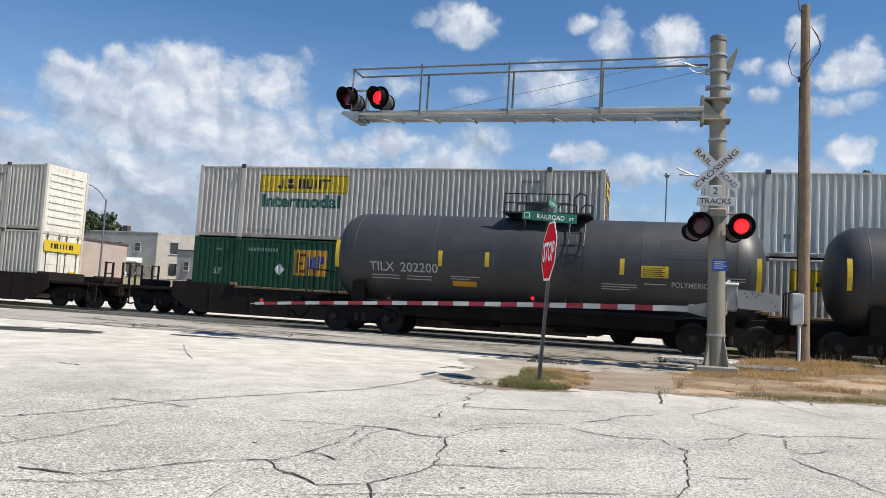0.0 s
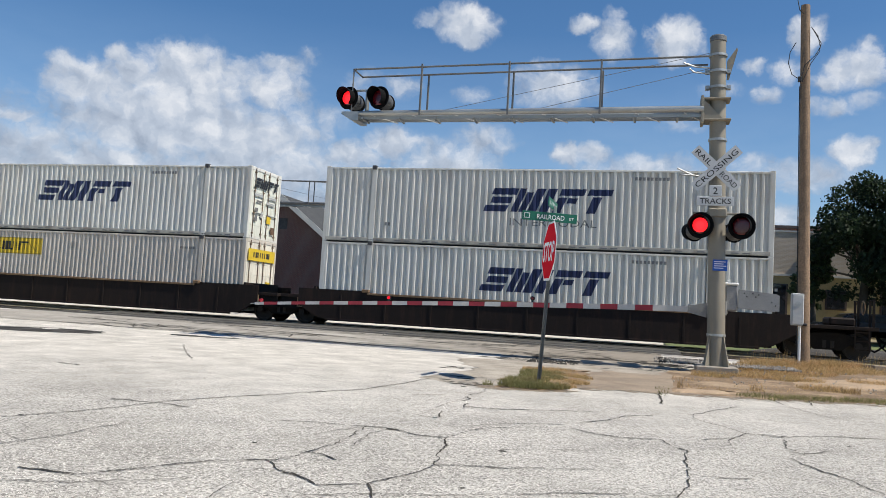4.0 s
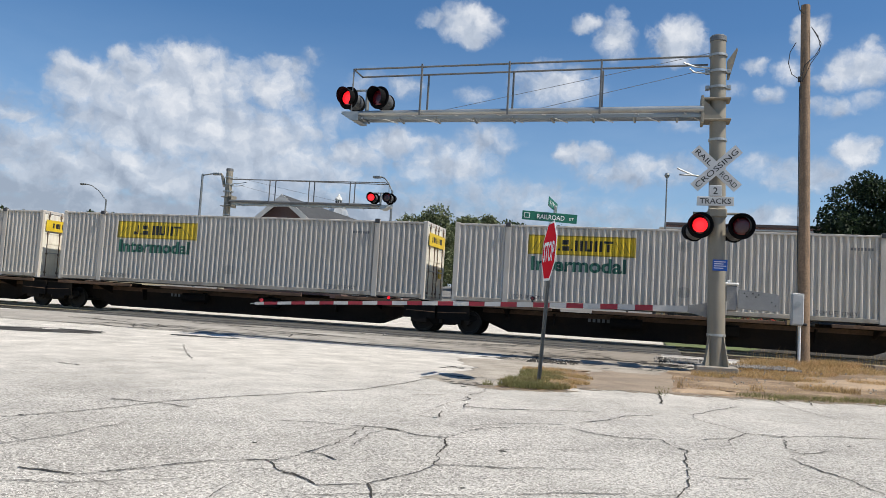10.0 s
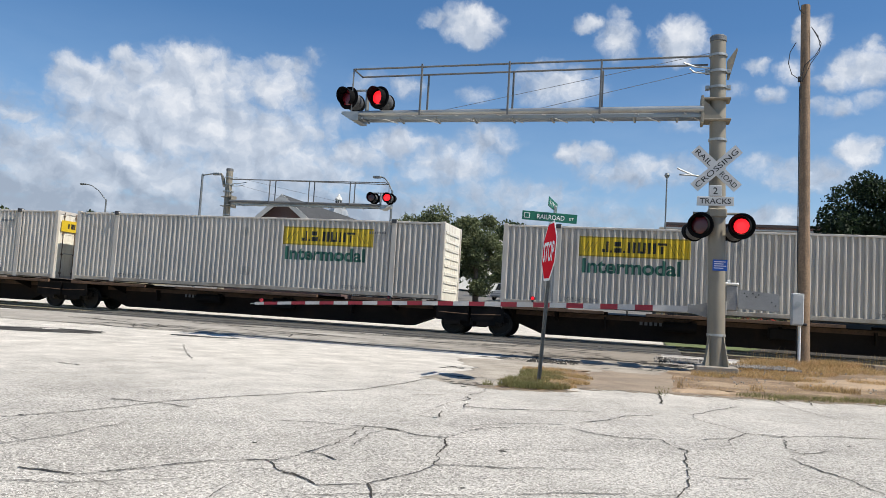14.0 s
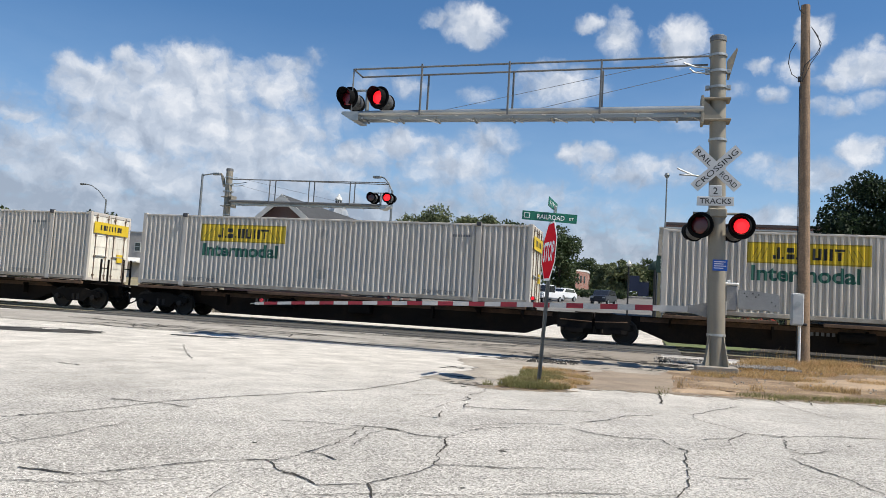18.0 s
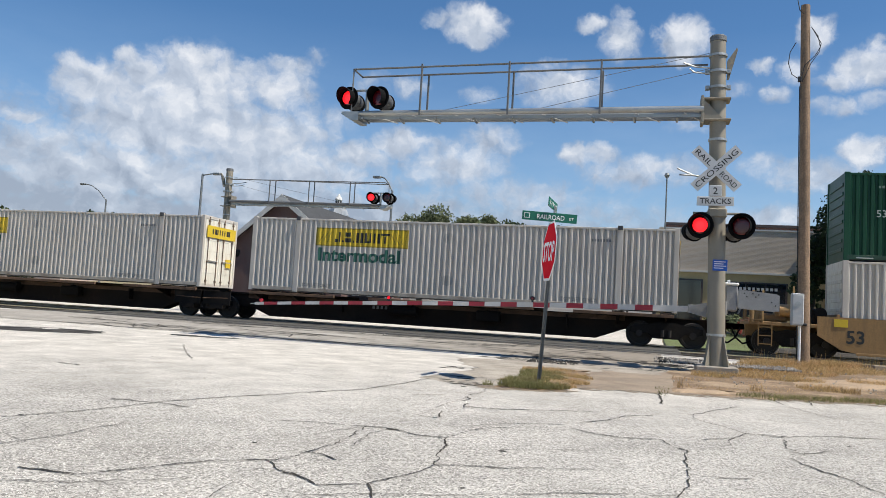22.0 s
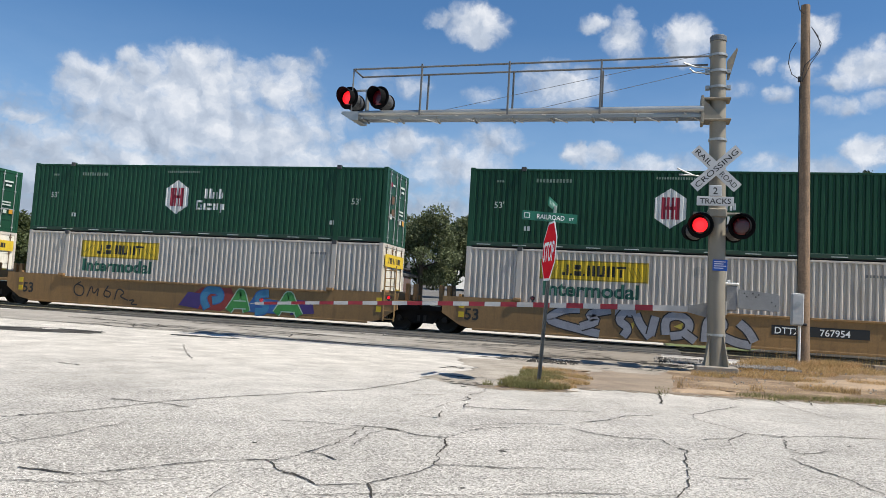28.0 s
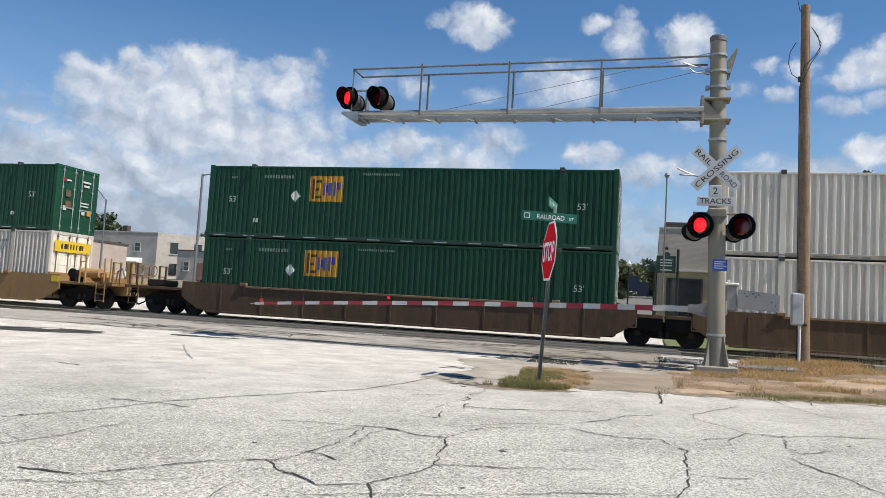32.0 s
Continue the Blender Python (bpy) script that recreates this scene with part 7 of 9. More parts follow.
    for x0, wall, strokes, w in sprays:
        # wall: soft colour fields behind; strokes: (colour, outline or None, points) in metres from x0
        for k, (ink, pts) in enumerate(wall):
            part("graffiti_field", Geo().add([(x, z, 0.0012 + 0.0004 * k) for x, z in pts], [tuple(range(len(pts)))]), GRAFFITI[ink], c, "sprayed colour field", at=m_side @ pose(x0 - h, 0, 0))
        for k, (ink, rim, pts) in enumerate(strokes):
            bent = rounded_line(pts)
            up = m_side @ pose(x0 - h, 0, 0.002 + 0.0011 * k)
            lt = part("graffiti", ribbon(bent, w + (0.034 if rim is not None else 0.0)), GRAFFITI[rim if rim is not None else ink], c, "sprayed stroke", at=up)
            if rim is not None:
                part("graffiti_fill", ribbon(bent, w), GRAFFITI[ink], lt, "sprayed fill", at=pose(0, 0, 0.0005))
    CARS.append((c, mid, TRAIN_Y, 0, -1))
    return c


def spine_unit(s0, left, right, trucks=(), ends=("share", "share")):
    """One platform of a spine car: a deep centre beam with arms that carry the box ends."""
    mid, h = s0 + L53 / 2, L53 / 2
    c = thing("spine_car", pose(mid, TRAIN_Y, 0), "rusty brown spine car with a deep centre beam", "railway wagon", "wagons of the freight train")
    a, b = left - mid, right - mid
    # the belly drops to its full depth just past the truck at each end
    u, v = a + (3.4 if ends[0] == "free" else 1.5), b - (3.4 if ends[1] == "free" else 1.5)
    o = [(a, 0.55), (u, 0.55), (u + 1.0, 0.17), (v - 1.0, 0.17), (v, 0.55), (b, 0.55), (b, 1.0), (a, 1.0)]
    part("centre_beam", Geo().prism(o, "y", -0.34, 0.34), SPINE_BROWN, c, "deep fish-bellied beam")
    part("beam_flange", Geo().box(a, -0.45, 1.0, b, 0.45, 1.03), SPINE_BROWN, c)
    part("rust_strip", Geo().box(u, -0.352, 0.84, v, -0.342, 0.998), LEDGE_RUST, c, "rust-streaked upper edge of the beam")
    for sx in (-1, 1):
        for x in (sx * (h - 0.35), sx * 6.1):
            part("support_arm", Geo().box(x - 0.18, -1.4, 1.04, x + 0.18, 1.4, 1.18, 0.015).prism([(-0.34, 0.7), (-1.35, 1.02), (-1.35, 1.06), (-0.34, 1.06)], "x", x - 0.04, x + 0.04).prism([(0.34, 0.7), (1.35, 1.02), (1.35, 1.06), (0.34, 1.06)], "x", x - 0.04, x + 0.04), SPINE_BROWN, c, "cross arm under the box")
    for y in (-1.36, 1.36):
        for x0, x1 in ((-h + 0.1, -4.4), (-3.0, 3.2), (4.6, h - 0.1)):
            part("side_ledge", Geo().box(x0, y - 0.05, 1.02, x1, y + 0.05, 1.13, 0.01), LEDGE_RUST, c, "rusty side ledge")
    for i in range(4):
        x = -4.4 + i * 2.9
        part("gusset", Geo().box(x - 0.03, -0.6, 0.5, x + 0.03, -0.34, 0.94), SPINE_BROWN, c)
    part("valve_box", Geo().box(1.0, -0.8, 0.5, 1.9, -0.4, 0.9, 0.05), TRUCK_BLACK, c, "brake valve box under the beam")
    part("air_tank", Geo().cyl((-2.4, -0.65, 0.72), (-1.3, -0.65, 0.72), 0.18, n=14), TRUCK_BLACK, c, "brake air tank under the beam")
    for e, xe, kind in ((-1, a, ends[0]), (1, b, ends[1])):
        part("end_step", Geo().box(min(xe, xe - e * 0.6), -1.35, 1.035, max(xe, xe - e * 0.6), 1.35, 1.07), SPINE_BROWN, c)
        if kind != "free":
            # sheet standing in for dark bolster and side frames, and rigging, hide the shared truck
            part("truck_apron", Geo().box(min(xe, xe - e * 1.2), -1.27, 0.5, max(xe, xe - e * 1.2), -1.22, 1.03).box(min(xe - e * 0.3, xe - e * 0.9), -1.3, 0.36, max(xe - e * 0.3, xe - e * 0.9), -1.24, 0.5), TRUCK_BLACK, c, "black sheet standing in for dark bolster and side frames")
            part("rigging_rod", Geo().cyl((xe, -1.31, 0.74), (xe - e * 1.1, -1.31, 0.78), 0.018, n=8), LEDGE_RUST, c)
        if kind == "free":
            g = Geo()
            xr = xe - e * 0.25
            for yy in (-1.25, -0.8):
                g.box(xr - 0.03, yy - 0.03, 1.04, xr + 0.03, yy + 0.03, 2.1)
            g.box(xr - 0.02, -1.25, 1.7, xr + 0.02, -0.8, 1.74)
            part("end_rail", g, SPINE_BROWN, c, "grab rails at the car end")
            coupler(c, xe, e)
    bars(c, Matrix.Translation((0, -0.346, 0)) @ Matrix.Rotation(radians(90), 4, "X") @ pose(-3.2, 0.72, 0), 1.5, 0.13, 9, GREY_MARK, 0.4)
    for x in trucks:
        truck(c, x - mid)
    CARS.append((c, mid, TRAIN_Y, 0, -1))
    return c


ZL, ZU, ZS = 0.325, 3.222, 1.19
# left end of each box along the train, counted from the crossing at the start
well_unit(-41.5, -46.0, -21.9, trucks=(-23.7, -43.5), ends=("share", "free"))
container("jb", -41.5, ZL, where="in a brown well car")
container("blank", -41.5, ZU, turned=True, where="stacked on another")
well_unit(-17.87, -21.3, -0.1, trucks=(-19.5, -0.05), ends=("free", "share"))
container("emp", -17.87, ZL, where="in a brown well car")
container("jb", -17.87, ZU, where="stacked on a green one")
well_unit(1.61, -0.1, 19.3, trucks=(19.38,))
container("jb_plain", 1.61, ZL, where="in a brown well car")
container("swift", 1.61, ZU, where="stacked on another")
well_unit(21.0, 19.45, 40.3, trucks=(38.9,), ends=("share", "free"))
container("swift", 21.0, ZL, where="in a brown well car")
container("swift_word", 21.0, ZU, where="stacked on its like")
spine_unit(41.98, 41.0, 58.6, trucks=(43.0, 58.9), ends=("free", "share"))
container("jb", 41.98, ZS, where="on a spine car")
spine_unit(59.2, 58.7, 75.8, trucks=(76.1,))
container("jb", 59.2, ZS, where="on a spine car")
spine_unit(76.4, 75.9, 93.0, trucks=(93.2,))
container("jb", 76.4, ZS, where="on a spine car")
spine_unit(93.5, 93.1, 110.7, trucks=(110.9,))
container("jb_right", 93.5, ZS, turned=True, where="on a spine car")
spine_unit(111.84, 110.8, 128.9, trucks=(127.35,), ends=("share", "free"))
container("jb", 111.84, ZS, where="on a spine car")
spine_unit(130.53, 129.5, 148.9, trucks=(131.5, 149.1), ends=("free", "share"))
container("jb", 130.53, ZS, where="on a spine car")
spine_unit(151.16, 149.0, 167.4, trucks=(167.45,))
container("jb", 151.16, ZS, where="on a spine car")
spine_unit(169.48, 167.5, 187.3, trucks=(185.3,), ends=("share", "free"))
container("jb", 169.48, ZS, where="on a spine car")
well_unit(190.71, 187.9, 208.4, True, number=3.2, sprays=((3.0, (), SCRAWL, 0.018),), trucks=(189.4, 208.45), ends=("free", "share"))
container("jb", 190.71, ZL, where="in a tan well car")
container("hub", 190.71, ZU, where="stacked on a white one")
well_unit(210.0, 208.5, 227.7, True, sprays=((8.4, COLOUR_WALL, COLOUR_PIECE, 0.1), (2.6, (), LOOPS, 0.022)), trucks=(227.75,))
container("jb", 210.0, ZL, where="in a tan well car")
container("hub", 210.0, ZU, where="stacked on a white one")
well_unit(229.36, 227.8, 248.8, True, number=10.4, sprays=((2.9, GREY_WALL, GREY_PIECE, 0.1),), trucks=(247.1,), ends=("share", "free"))
container("jb", 229.36, ZL, where="in a tan well car")
container("hub", 229.36, ZU, where="stacked on a white one")
well_unit(252.9, 249.4, 270.7, dusty=True, trucks=(251.4, 270.75), ends=("free", "share"))
container("emp", 252.9, ZL, where="in a brown well car")
container("emp", 252.9, ZU, where="stacked on its like")
well_unit(272.41, 270.8, 291.0, dusty=True, trucks=(290.2,), ends=("share", "free"))
container("blank_pale", 272.41, ZL, where="in a brown well car")
container("blank_pale", 272.41, ZU, where="stacked on its like")


# tank cars on the near track, rolling the other way
TANK_Y = 24.2


def tank_car(s0):
    """s0: left end of the shell at the start."""
    ln, r, zc = 13.15, 1.46, 2.42
    mid = s0 + ln / 2
    c = thing("tank_car", pose(mid, TANK_Y, 0), "black tank car with yellow marks and white stencils", "tank wagon", "tank cars")
    h = ln / 2
    prof = [(0.0, -h), (0.55, -h + 0.04), (1.0, -h + 0.16), (1.28, -h + 0.38), (1.42, -h + 0.62), (r, -h + 0.9)]
    full = prof + [(r, -3.0), (r, 0.0), (r, 3.0)] + [(rr, -x) for rr, x in reversed(prof)]
    part("shell", Geo().lathe(full, 56, pose(0, 0, zc, 0, 90, 0)), TANK_BLACK, c, "long black riveted shell", True)
    for x in (-h + 0.9, -3.1, -1.2, 1.2, 3.1, h - 0.9):
        part("weld_band", Geo().lathe([(r, x - 0.02), (r + 0.006, x - 0.015), (r + 0.006, x + 0.015), (r, x + 0.02)], 56, pose(0, 0, zc, 0, 90, 0)), TANK_BLACK, c)
    for e in (-1, 1):
        part("stub_sill", Geo().box(min(e * 3.4, e * (h + 0.75)), -0.3, 0.72, max(e * 3.4, e * (h + 0.75)), 0.3, 1.1, 0.02), TRUCK_BLACK, c, "draft sill")
        part("bolster_cradle", Geo().prism([(-1.3, 0.85), (1.3, 0.85), (1.35, 1.6), (1.0, 1.25), (0.0, 1.02), (-1.0, 1.25), (-1.35, 1.6)], "x", e * (h - 1.1) - 0.2, e * (h - 1.1) + 0.2), TRUCK_BLACK, c)
        part("end_platform", Geo().box(min(e * (h + 0.1), e * (h + 0.75)), -1.3, 1.1, max(e * (h + 0.1), e * (h + 0.75)), 1.3, 1.15), TRUCK_BLACK, c)
        g = Geo()
        for yy in (-1.28, -0.8, 0.8, 1.28):
            g.box(e * (h + 0.7) - 0.02, yy - 0.02, 1.15, e * (h + 0.7) + 0.02, yy + 0.02, 1.95)
        g.box(e * (h + 0.7) - 0.02, -1.28, 1.92, e * (h + 0.7) + 0.02, 1.28, 1.96)
        part("end_rail", g, BLACK_PAINT, c, "end hand rail")
        truck(c, e * (h - 1.1), 0.45)
        coupler(c, e * (h + 0.75), e)
    for sy in (-1, 1):
        part("running_pipe", Geo().cyl((-h + 1.2, sy * 1.2, 1.05), (h - 1.2, sy * 1.2, 1.05), 0.03, n=8), BLACK_PAINT, c, "long side pipe")
        part("side_girder", Geo().box(-h + 2.5, sy * 1.05 - 0.04, 0.62, h - 2.5, sy * 1.05 + 0.04, 0.98, 0.01).box(-h + 2.2, sy * 1.2 - 0.12, 0.98, h - 2.2, sy * 1.2 + 0.12, 1.02), TRUCK_BLACK, c, "black underframe girder with a step board")
    part("brake_rigging", Geo().box(-2.6, -0.7, 0.42, -1.2, 0.3, 0.8, 0.03).box(0.6, -0.5, 0.4, 2.6, 0.5, 0.66, 0.03).cyl((-4.0, -0.3, 0.55), (4.0, -0.3, 0.55), 0.04, n=8), TRUCK_BLACK, c, "brake rigging under the shell")
    part("outlet_valve", Geo().cyl((0, 0, 0.55), (0, 0, 1.05), 0.22, n=16), TRUCK_BLACK, c, "bottom outlet")
    part("drain_pipe", Geo().cyl((1.4, 0, 0.65), (1.4, 0, 1.05), 0.12, n=12), TRUCK_BLACK, c, "bottom drain pipe")
    part("brake_reservoir", Geo().cyl((2.0, -0.55, 0.75), (3.2, -0.55, 0.75), 0.22, n=14), TRUCK_BLACK, c)
    # dome, platform and ladder at the middle
    plat = part("top_platform", Geo().box(-1.05, -1.15, zc + r + 0.02, 1.6, 1.15, zc + r + 0.07), BLACK_PAINT, c, "walkway round the dome")
    part("dome", Geo().lathe([(0.5, 0.0), (0.5, 0.42), (0.54, 0.42), (0.54, 0.5), (0.3, 0.56), (0.0, 0.58)], 24, pose(0.0, 0, zc + r - 0.03)), TANK_BLACK, plat, "valve dome", True)
    for sy in (-1, 1):
        part("safety_rail", Geo().cyl((-1.0, sy * 1.12, zc + r + 0.62), (0.95, sy * 1.12, zc + r + 0.62), 0.02, n=6), BLACK_PAINT, plat, "black tube rail")
        part("mid_rail", Geo().cyl((-1.0, sy * 1.12, zc + r + 0.34), (0.95, sy * 1.12, zc + r + 0.34), 0.02, n=6), BLACK_PAINT, plat)
        for x in (-1.0, -0.35, 0.3, 0.95):
            part("rail_post", Geo().cyl((x, sy * 1.12, zc + r - 0.4), (x, sy * 1.12, zc + r + 0.62), 0.02, n=6), BLACK_PAINT, plat)
        g = Geo()
        g.tube([(1.1, sy * 1.12, zc + r + 0.05), (1.1, sy * 1.12, zc + r + 0.5), (1.25, sy * 1.12, zc + r + 0.66), (1.45, sy * 1.12, zc + r + 0.6), (1.45, sy * 1.12, zc + r + 0.05)], 0.022)
        part("grab_hoop", g, BLACK_PAINT, plat, "bent grab hoop")
        lad = part("ladder", Geo().tube([(1.0, sy * 1.1, zc + r - 0.25), (1.0, sy * 1.5, zc + 0.5), (1.0, sy * 1.52, zc - 0.6), (1.0, sy * 1.35, 1.2)], 0.02), BLACK_PAINT, c, "black side ladder")
        part("ladder_stile", Geo().tube([(1.45, sy * 1.1, zc + r - 0.25), (1.45, sy * 1.5, zc + 0.5), (1.45, sy * 1.52, zc - 0.6), (1.45, sy * 1.35, 1.2)], 0.02), BLACK_PAINT, lad)
        for zz in (0.9, 0.55, 0.2, -0.15, -0.5):
            part("rung", Geo().cyl((1.0, sy * (1.48 if zz < 0.6 else 1.4), zc + zz), (1.45, sy * (1.48 if zz < 0.6 else 1.4), zc + zz), 0.016, n=6), BLACK_PAINT, lad)

    def curved(x0, x1, t0, t1, lift):
        """A patch on the near flank between two angles above the middle, in degrees."""
        g = Geo()
        n = 5
        p = []
        for i in range(n + 1):
            t = radians(t0 + (t1 - t0) * i / n)
            p += [(x0, -(r + lift) * math.cos(t), zc + (r + lift) * math.sin(t)), (x1, -(r + lift) * math.cos(t), zc + (r + lift) * math.sin(t))]
        return g.add(p, [(2 * i, 2 * i + 1, 2 * i + 3, 2 * i + 2) for i in range(n)])

    def flank(x, t, lift=0.012):
        t = radians(t)
        return Matrix.Translation((x, -(r + lift) * math.cos(t), zc + (r + lift) * math.sin(t))) @ Matrix.Rotation(radians(90) - t, 4, "X")
    for x, t0, t1 in ((-h + 0.3, -16, 18), (-2.9, -10, 9), (-1.45, -8, 9), (2.5, -10, 8), (h - 0.4, -22, 14)):
        part("reflective_strip", curved(x, x + 0.13, t0, t1, 0.006), YELLOW, c, "yellow reflective strip")
    p = part("placard", curved(3.1, 3.85, -12, 1, 0.006), YELLOW, c, "yellow notice panel")
    for i in range(5):
        part("placard_line", curved(3.15, 3.75 - 0.07 * (i % 2), -10.5 + i * 2.2, -9.7 + i * 2.2, 0.01), LETTER_BLACK, p)
    part("placard", curved(-2.45, -1.7, -34, -27, 0.006), ORANGE, c, "yellow notice panel")
    lettering("TILX", 0.3, STENCIL_DULL, c, flank(-5.1, -18), width=0.8, name="stencil", bold=0.01)
    lettering("202200", 0.3, STENCIL_DULL, c, flank(-4.1, -18), width=1.2, name="stencil", bold=0.01)
    lettering("POLYMERIC MDI", 0.17, STENCIL_DULL, c, flank(3.95, -22), width=1.35, name="stencil", bold=0.006)
    for x0, x1, t0, t1 in ((-4.9, -3.4, 5, 24), (-2.6, -1.0, 8, 30), (0.3, 1.6, 2, 20), (3.6, 5.2, 10, 34)):
        part("repainted_patch", curved(x0, x1, t0, t1, 0.003), TANK_PATCH, c, "faded repainted patch")
    for i, (x, t, w) in enumerate(((-5.05, -24, 0.9), (-5.05, -28, 0.9), (-3.9, -24, 0.8), (-3.9, -28, 0.8), (-2.5, -22, 0.9), (-2.5, -25, 0.6), (2.0, -22, 1.0), (2.0, -25, 1.0), (2.0, -28, 0.8), (3.2, -20, 0.6), (5.3, -10, 0.6), (5.3, -13, 0.6))):
        part("stencil_line", curved(x, x + w, t, t + 1.1, 0.006), STENCIL_DULL, c)
    CARS.append((c, mid, TANK_Y, 0, 1))
    return c


tank_car(-10.0)
tank_car(4.7)
tank_car(19.4)
# ---- town beyond the tracks ----


def brick_material(name, c1, c2, mortar, scale=1.0):
    m = bpy.data.materials.new(name)
    m.use_nodes = True
    nt = m.node_tree
    b = nt.nodes["Principled BSDF"]
    tc = nt.nodes.new("ShaderNodeTexCoord")
    sx = nt.nodes.new("ShaderNodeSeparateXYZ")
    nt.links.new(tc.outputs["Object"], sx.inputs[0])
    ad = nt.nodes.new("ShaderNodeMath")
    nt.links.new(sx.outputs[0], ad.inputs[0])
    nt.links.new(sx.outputs[1], ad.inputs[1])
    cx = nt.nodes.new("ShaderNodeCombineXYZ")
    nt.links.new(ad.outputs[0], cx.inputs[0])
    nt.links.new(sx.outputs[2], cx.inputs[1])
    br = nt.nodes.new("ShaderNodeTexBrick")
    br.inputs["Color1"].default_value, br.inputs["Color2"].default_value, br.inputs["Mortar"].default_value = (*c1, 1), (*c2, 1), (*mortar, 1)
    br.inputs["Scale"].default_value = scale
    br.inputs["Brick Width"].default_value, br.inputs["Row Height"].default_value, br.inputs["Mortar Size"].default_value = 0.215, 0.075, 0.01
    nt.links.new(cx.outputs[0], br.inputs["Vector"])
    n1 = node(nt, "ShaderNodeTexNoise", Scale=0.5, Detail=5.0)
    nt.links.new(tc.outputs["Object"], n1.inputs["Vector"])
    mr = nt.nodes.new("ShaderNodeMapRange")
    mr.inputs[3].default_value, mr.inputs[4].default_value = 0.75, 1.25
    nt.links.new(n1.outputs[0], mr.inputs[0])
    mx = nt.nodes.new("ShaderNodeMixRGB")
    mx.blend_type = "MULTIPLY"
    mx.inputs[0].default_value = 1
    nt.links.new(br.outputs[0], mx.inputs[1])
    nt.links.new(mr.outputs[0], mx.inputs[2])
    nt.links.new(mx.outputs[0], b.inputs["Base Color"])
    b.inputs["Roughness"].default_value = 0.9
    bp = nt.nodes.new("ShaderNodeBump")
    bp.inputs["Strength"].default_value, bp.inputs["Distance"].default_value = 0.4, 0.008
    nt.links.new(br.outputs["Fac"], bp.inputs["Height"])
    bp.invert = True
    nt.links.new(bp.outputs[0], b.inputs["Normal"])
    return m


BRICK_DARK = brick_material("dark_red_brick", (0.09, 0.045, 0.04), (0.12, 0.058, 0.048), (0.13, 0.11, 0.1))
BRICK_RED = brick_material("red_brick", (0.24, 0.085, 0.055), (0.3, 0.11, 0.07), (0.3, 0.27, 0.24))
BRICK_PALE = brick_material("pale_pink_brick", (0.38, 0.28, 0.235), (0.44, 0.33, 0.28), (0.42, 0.38, 0.33))
BRICK_TAN = brick_material("tan_brick", (0.4, 0.325, 0.25), (0.45, 0.37, 0.29), (0.45, 0.4, 0.34))
SHINGLE = surf("grey_shingles", (0.05, 0.051, 0.052), 0.9, 0, 0.25, 1, 8, 0.5, 0.02)
TRIM = surf("pale_trim", (0.5, 0.49, 0.46), 0.7, 0, 0.08, 1, 40, 0.03)
STUCCO_GREY = surf("grey_stucco", (0.42, 0.39, 0.365), 0.9, 0, 0.12, 0.5, 20, 0.2, dirt=(0.2, 0.19, 0.18), dirt_amt=0.5)
STUCCO_CREAM = surf("cream_stucco", (0.56, 0.5, 0.43), 0.9, 0, 0.12, 0.5, 20, 0.2, dirt=(0.25, 0.2, 0.13), dirt_amt=0.5)
STUCCO_ORANGE = surf("orange_stucco", (0.5, 0.23, 0.07), 0.9, 0, 0.1, 0.4, 20, 0.2, dirt=(0.35, 0.15, 0.06), dirt_amt=0.4)
STUCCO_TAN = surf("tan_stucco", (0.5, 0.395, 0.21), 0.9, 0, 0.1, 0.4, 20, 0.2, dirt=(0.3, 0.22, 0.1), dirt_amt=0.4)
STUCCO_WHITE = surf("white_stucco", (0.62, 0.61, 0.57), 0.9, 0, 0.08, 0.4, 20, 0.2, dirt=(0.4, 0.37, 0.3), dirt_amt=0.4)
DARK_GLASS = glassy("dark_window_glass", (0.02, 0.022, 0.026), 0.08)
ROOF_METAL = surf("brown_roof_edge", (0.1, 0.075, 0.065), 0.6, 0.2, 0.15, 1, 30, 0.1)


def window(parent, x, y, z, w, h, face="-y", frame_mat=None, sill=True):
    """A sash window set in a wall: frame, two panes, sill. (x, y, z) its lower left corner on the wall."""
    def bx(u0, d0, z0, u1, d1, z1):
        return Geo().box(u0, d0, z0, u1, d1, z1) if face == "-y" else Geo().box(-d1, u0, z0, -d0, u1, z1)
    u, d = (x, y) if face == "-y" else (y, -x)
    fm = frame_mat or TRIM
    g = bx(u, d - 0.05, z, u + 0.07, d + 0.02, z + h)
    for q in ((u + w - 0.07, z, u + w, z + h), (u + 0.07, z + h - 0.07, u + w - 0.07, z + h), (u + 0.07, z, u + w - 0.07, z + 0.07), (u + 0.07, z + h / 2 - 0.03, u + w - 0.07, z + h / 2 + 0.03)):
        g.put(bx(q[0], d - 0.05, q[1], q[2], d + 0.02, q[3]), Matrix())
    wn = part("window", g, fm, parent, "framed sash window")
    part("pane", bx(u + 0.07, d - 0.02, z + 0.07, u + w - 0.07, d - 0.01, z + h / 2 - 0.03), DARK_GLASS, wn)
    part("pane", bx(u + 0.07, d - 0.03, z + h / 2 + 0.03, u + w - 0.07, d - 0.02, z + h - 0.07), DARK_GLASS, wn)
    if sill:
        part("sill", bx(u - 0.08, d - 0.12, z - 0.1, u + w + 0.08, d, z), fm, wn)
    return wn


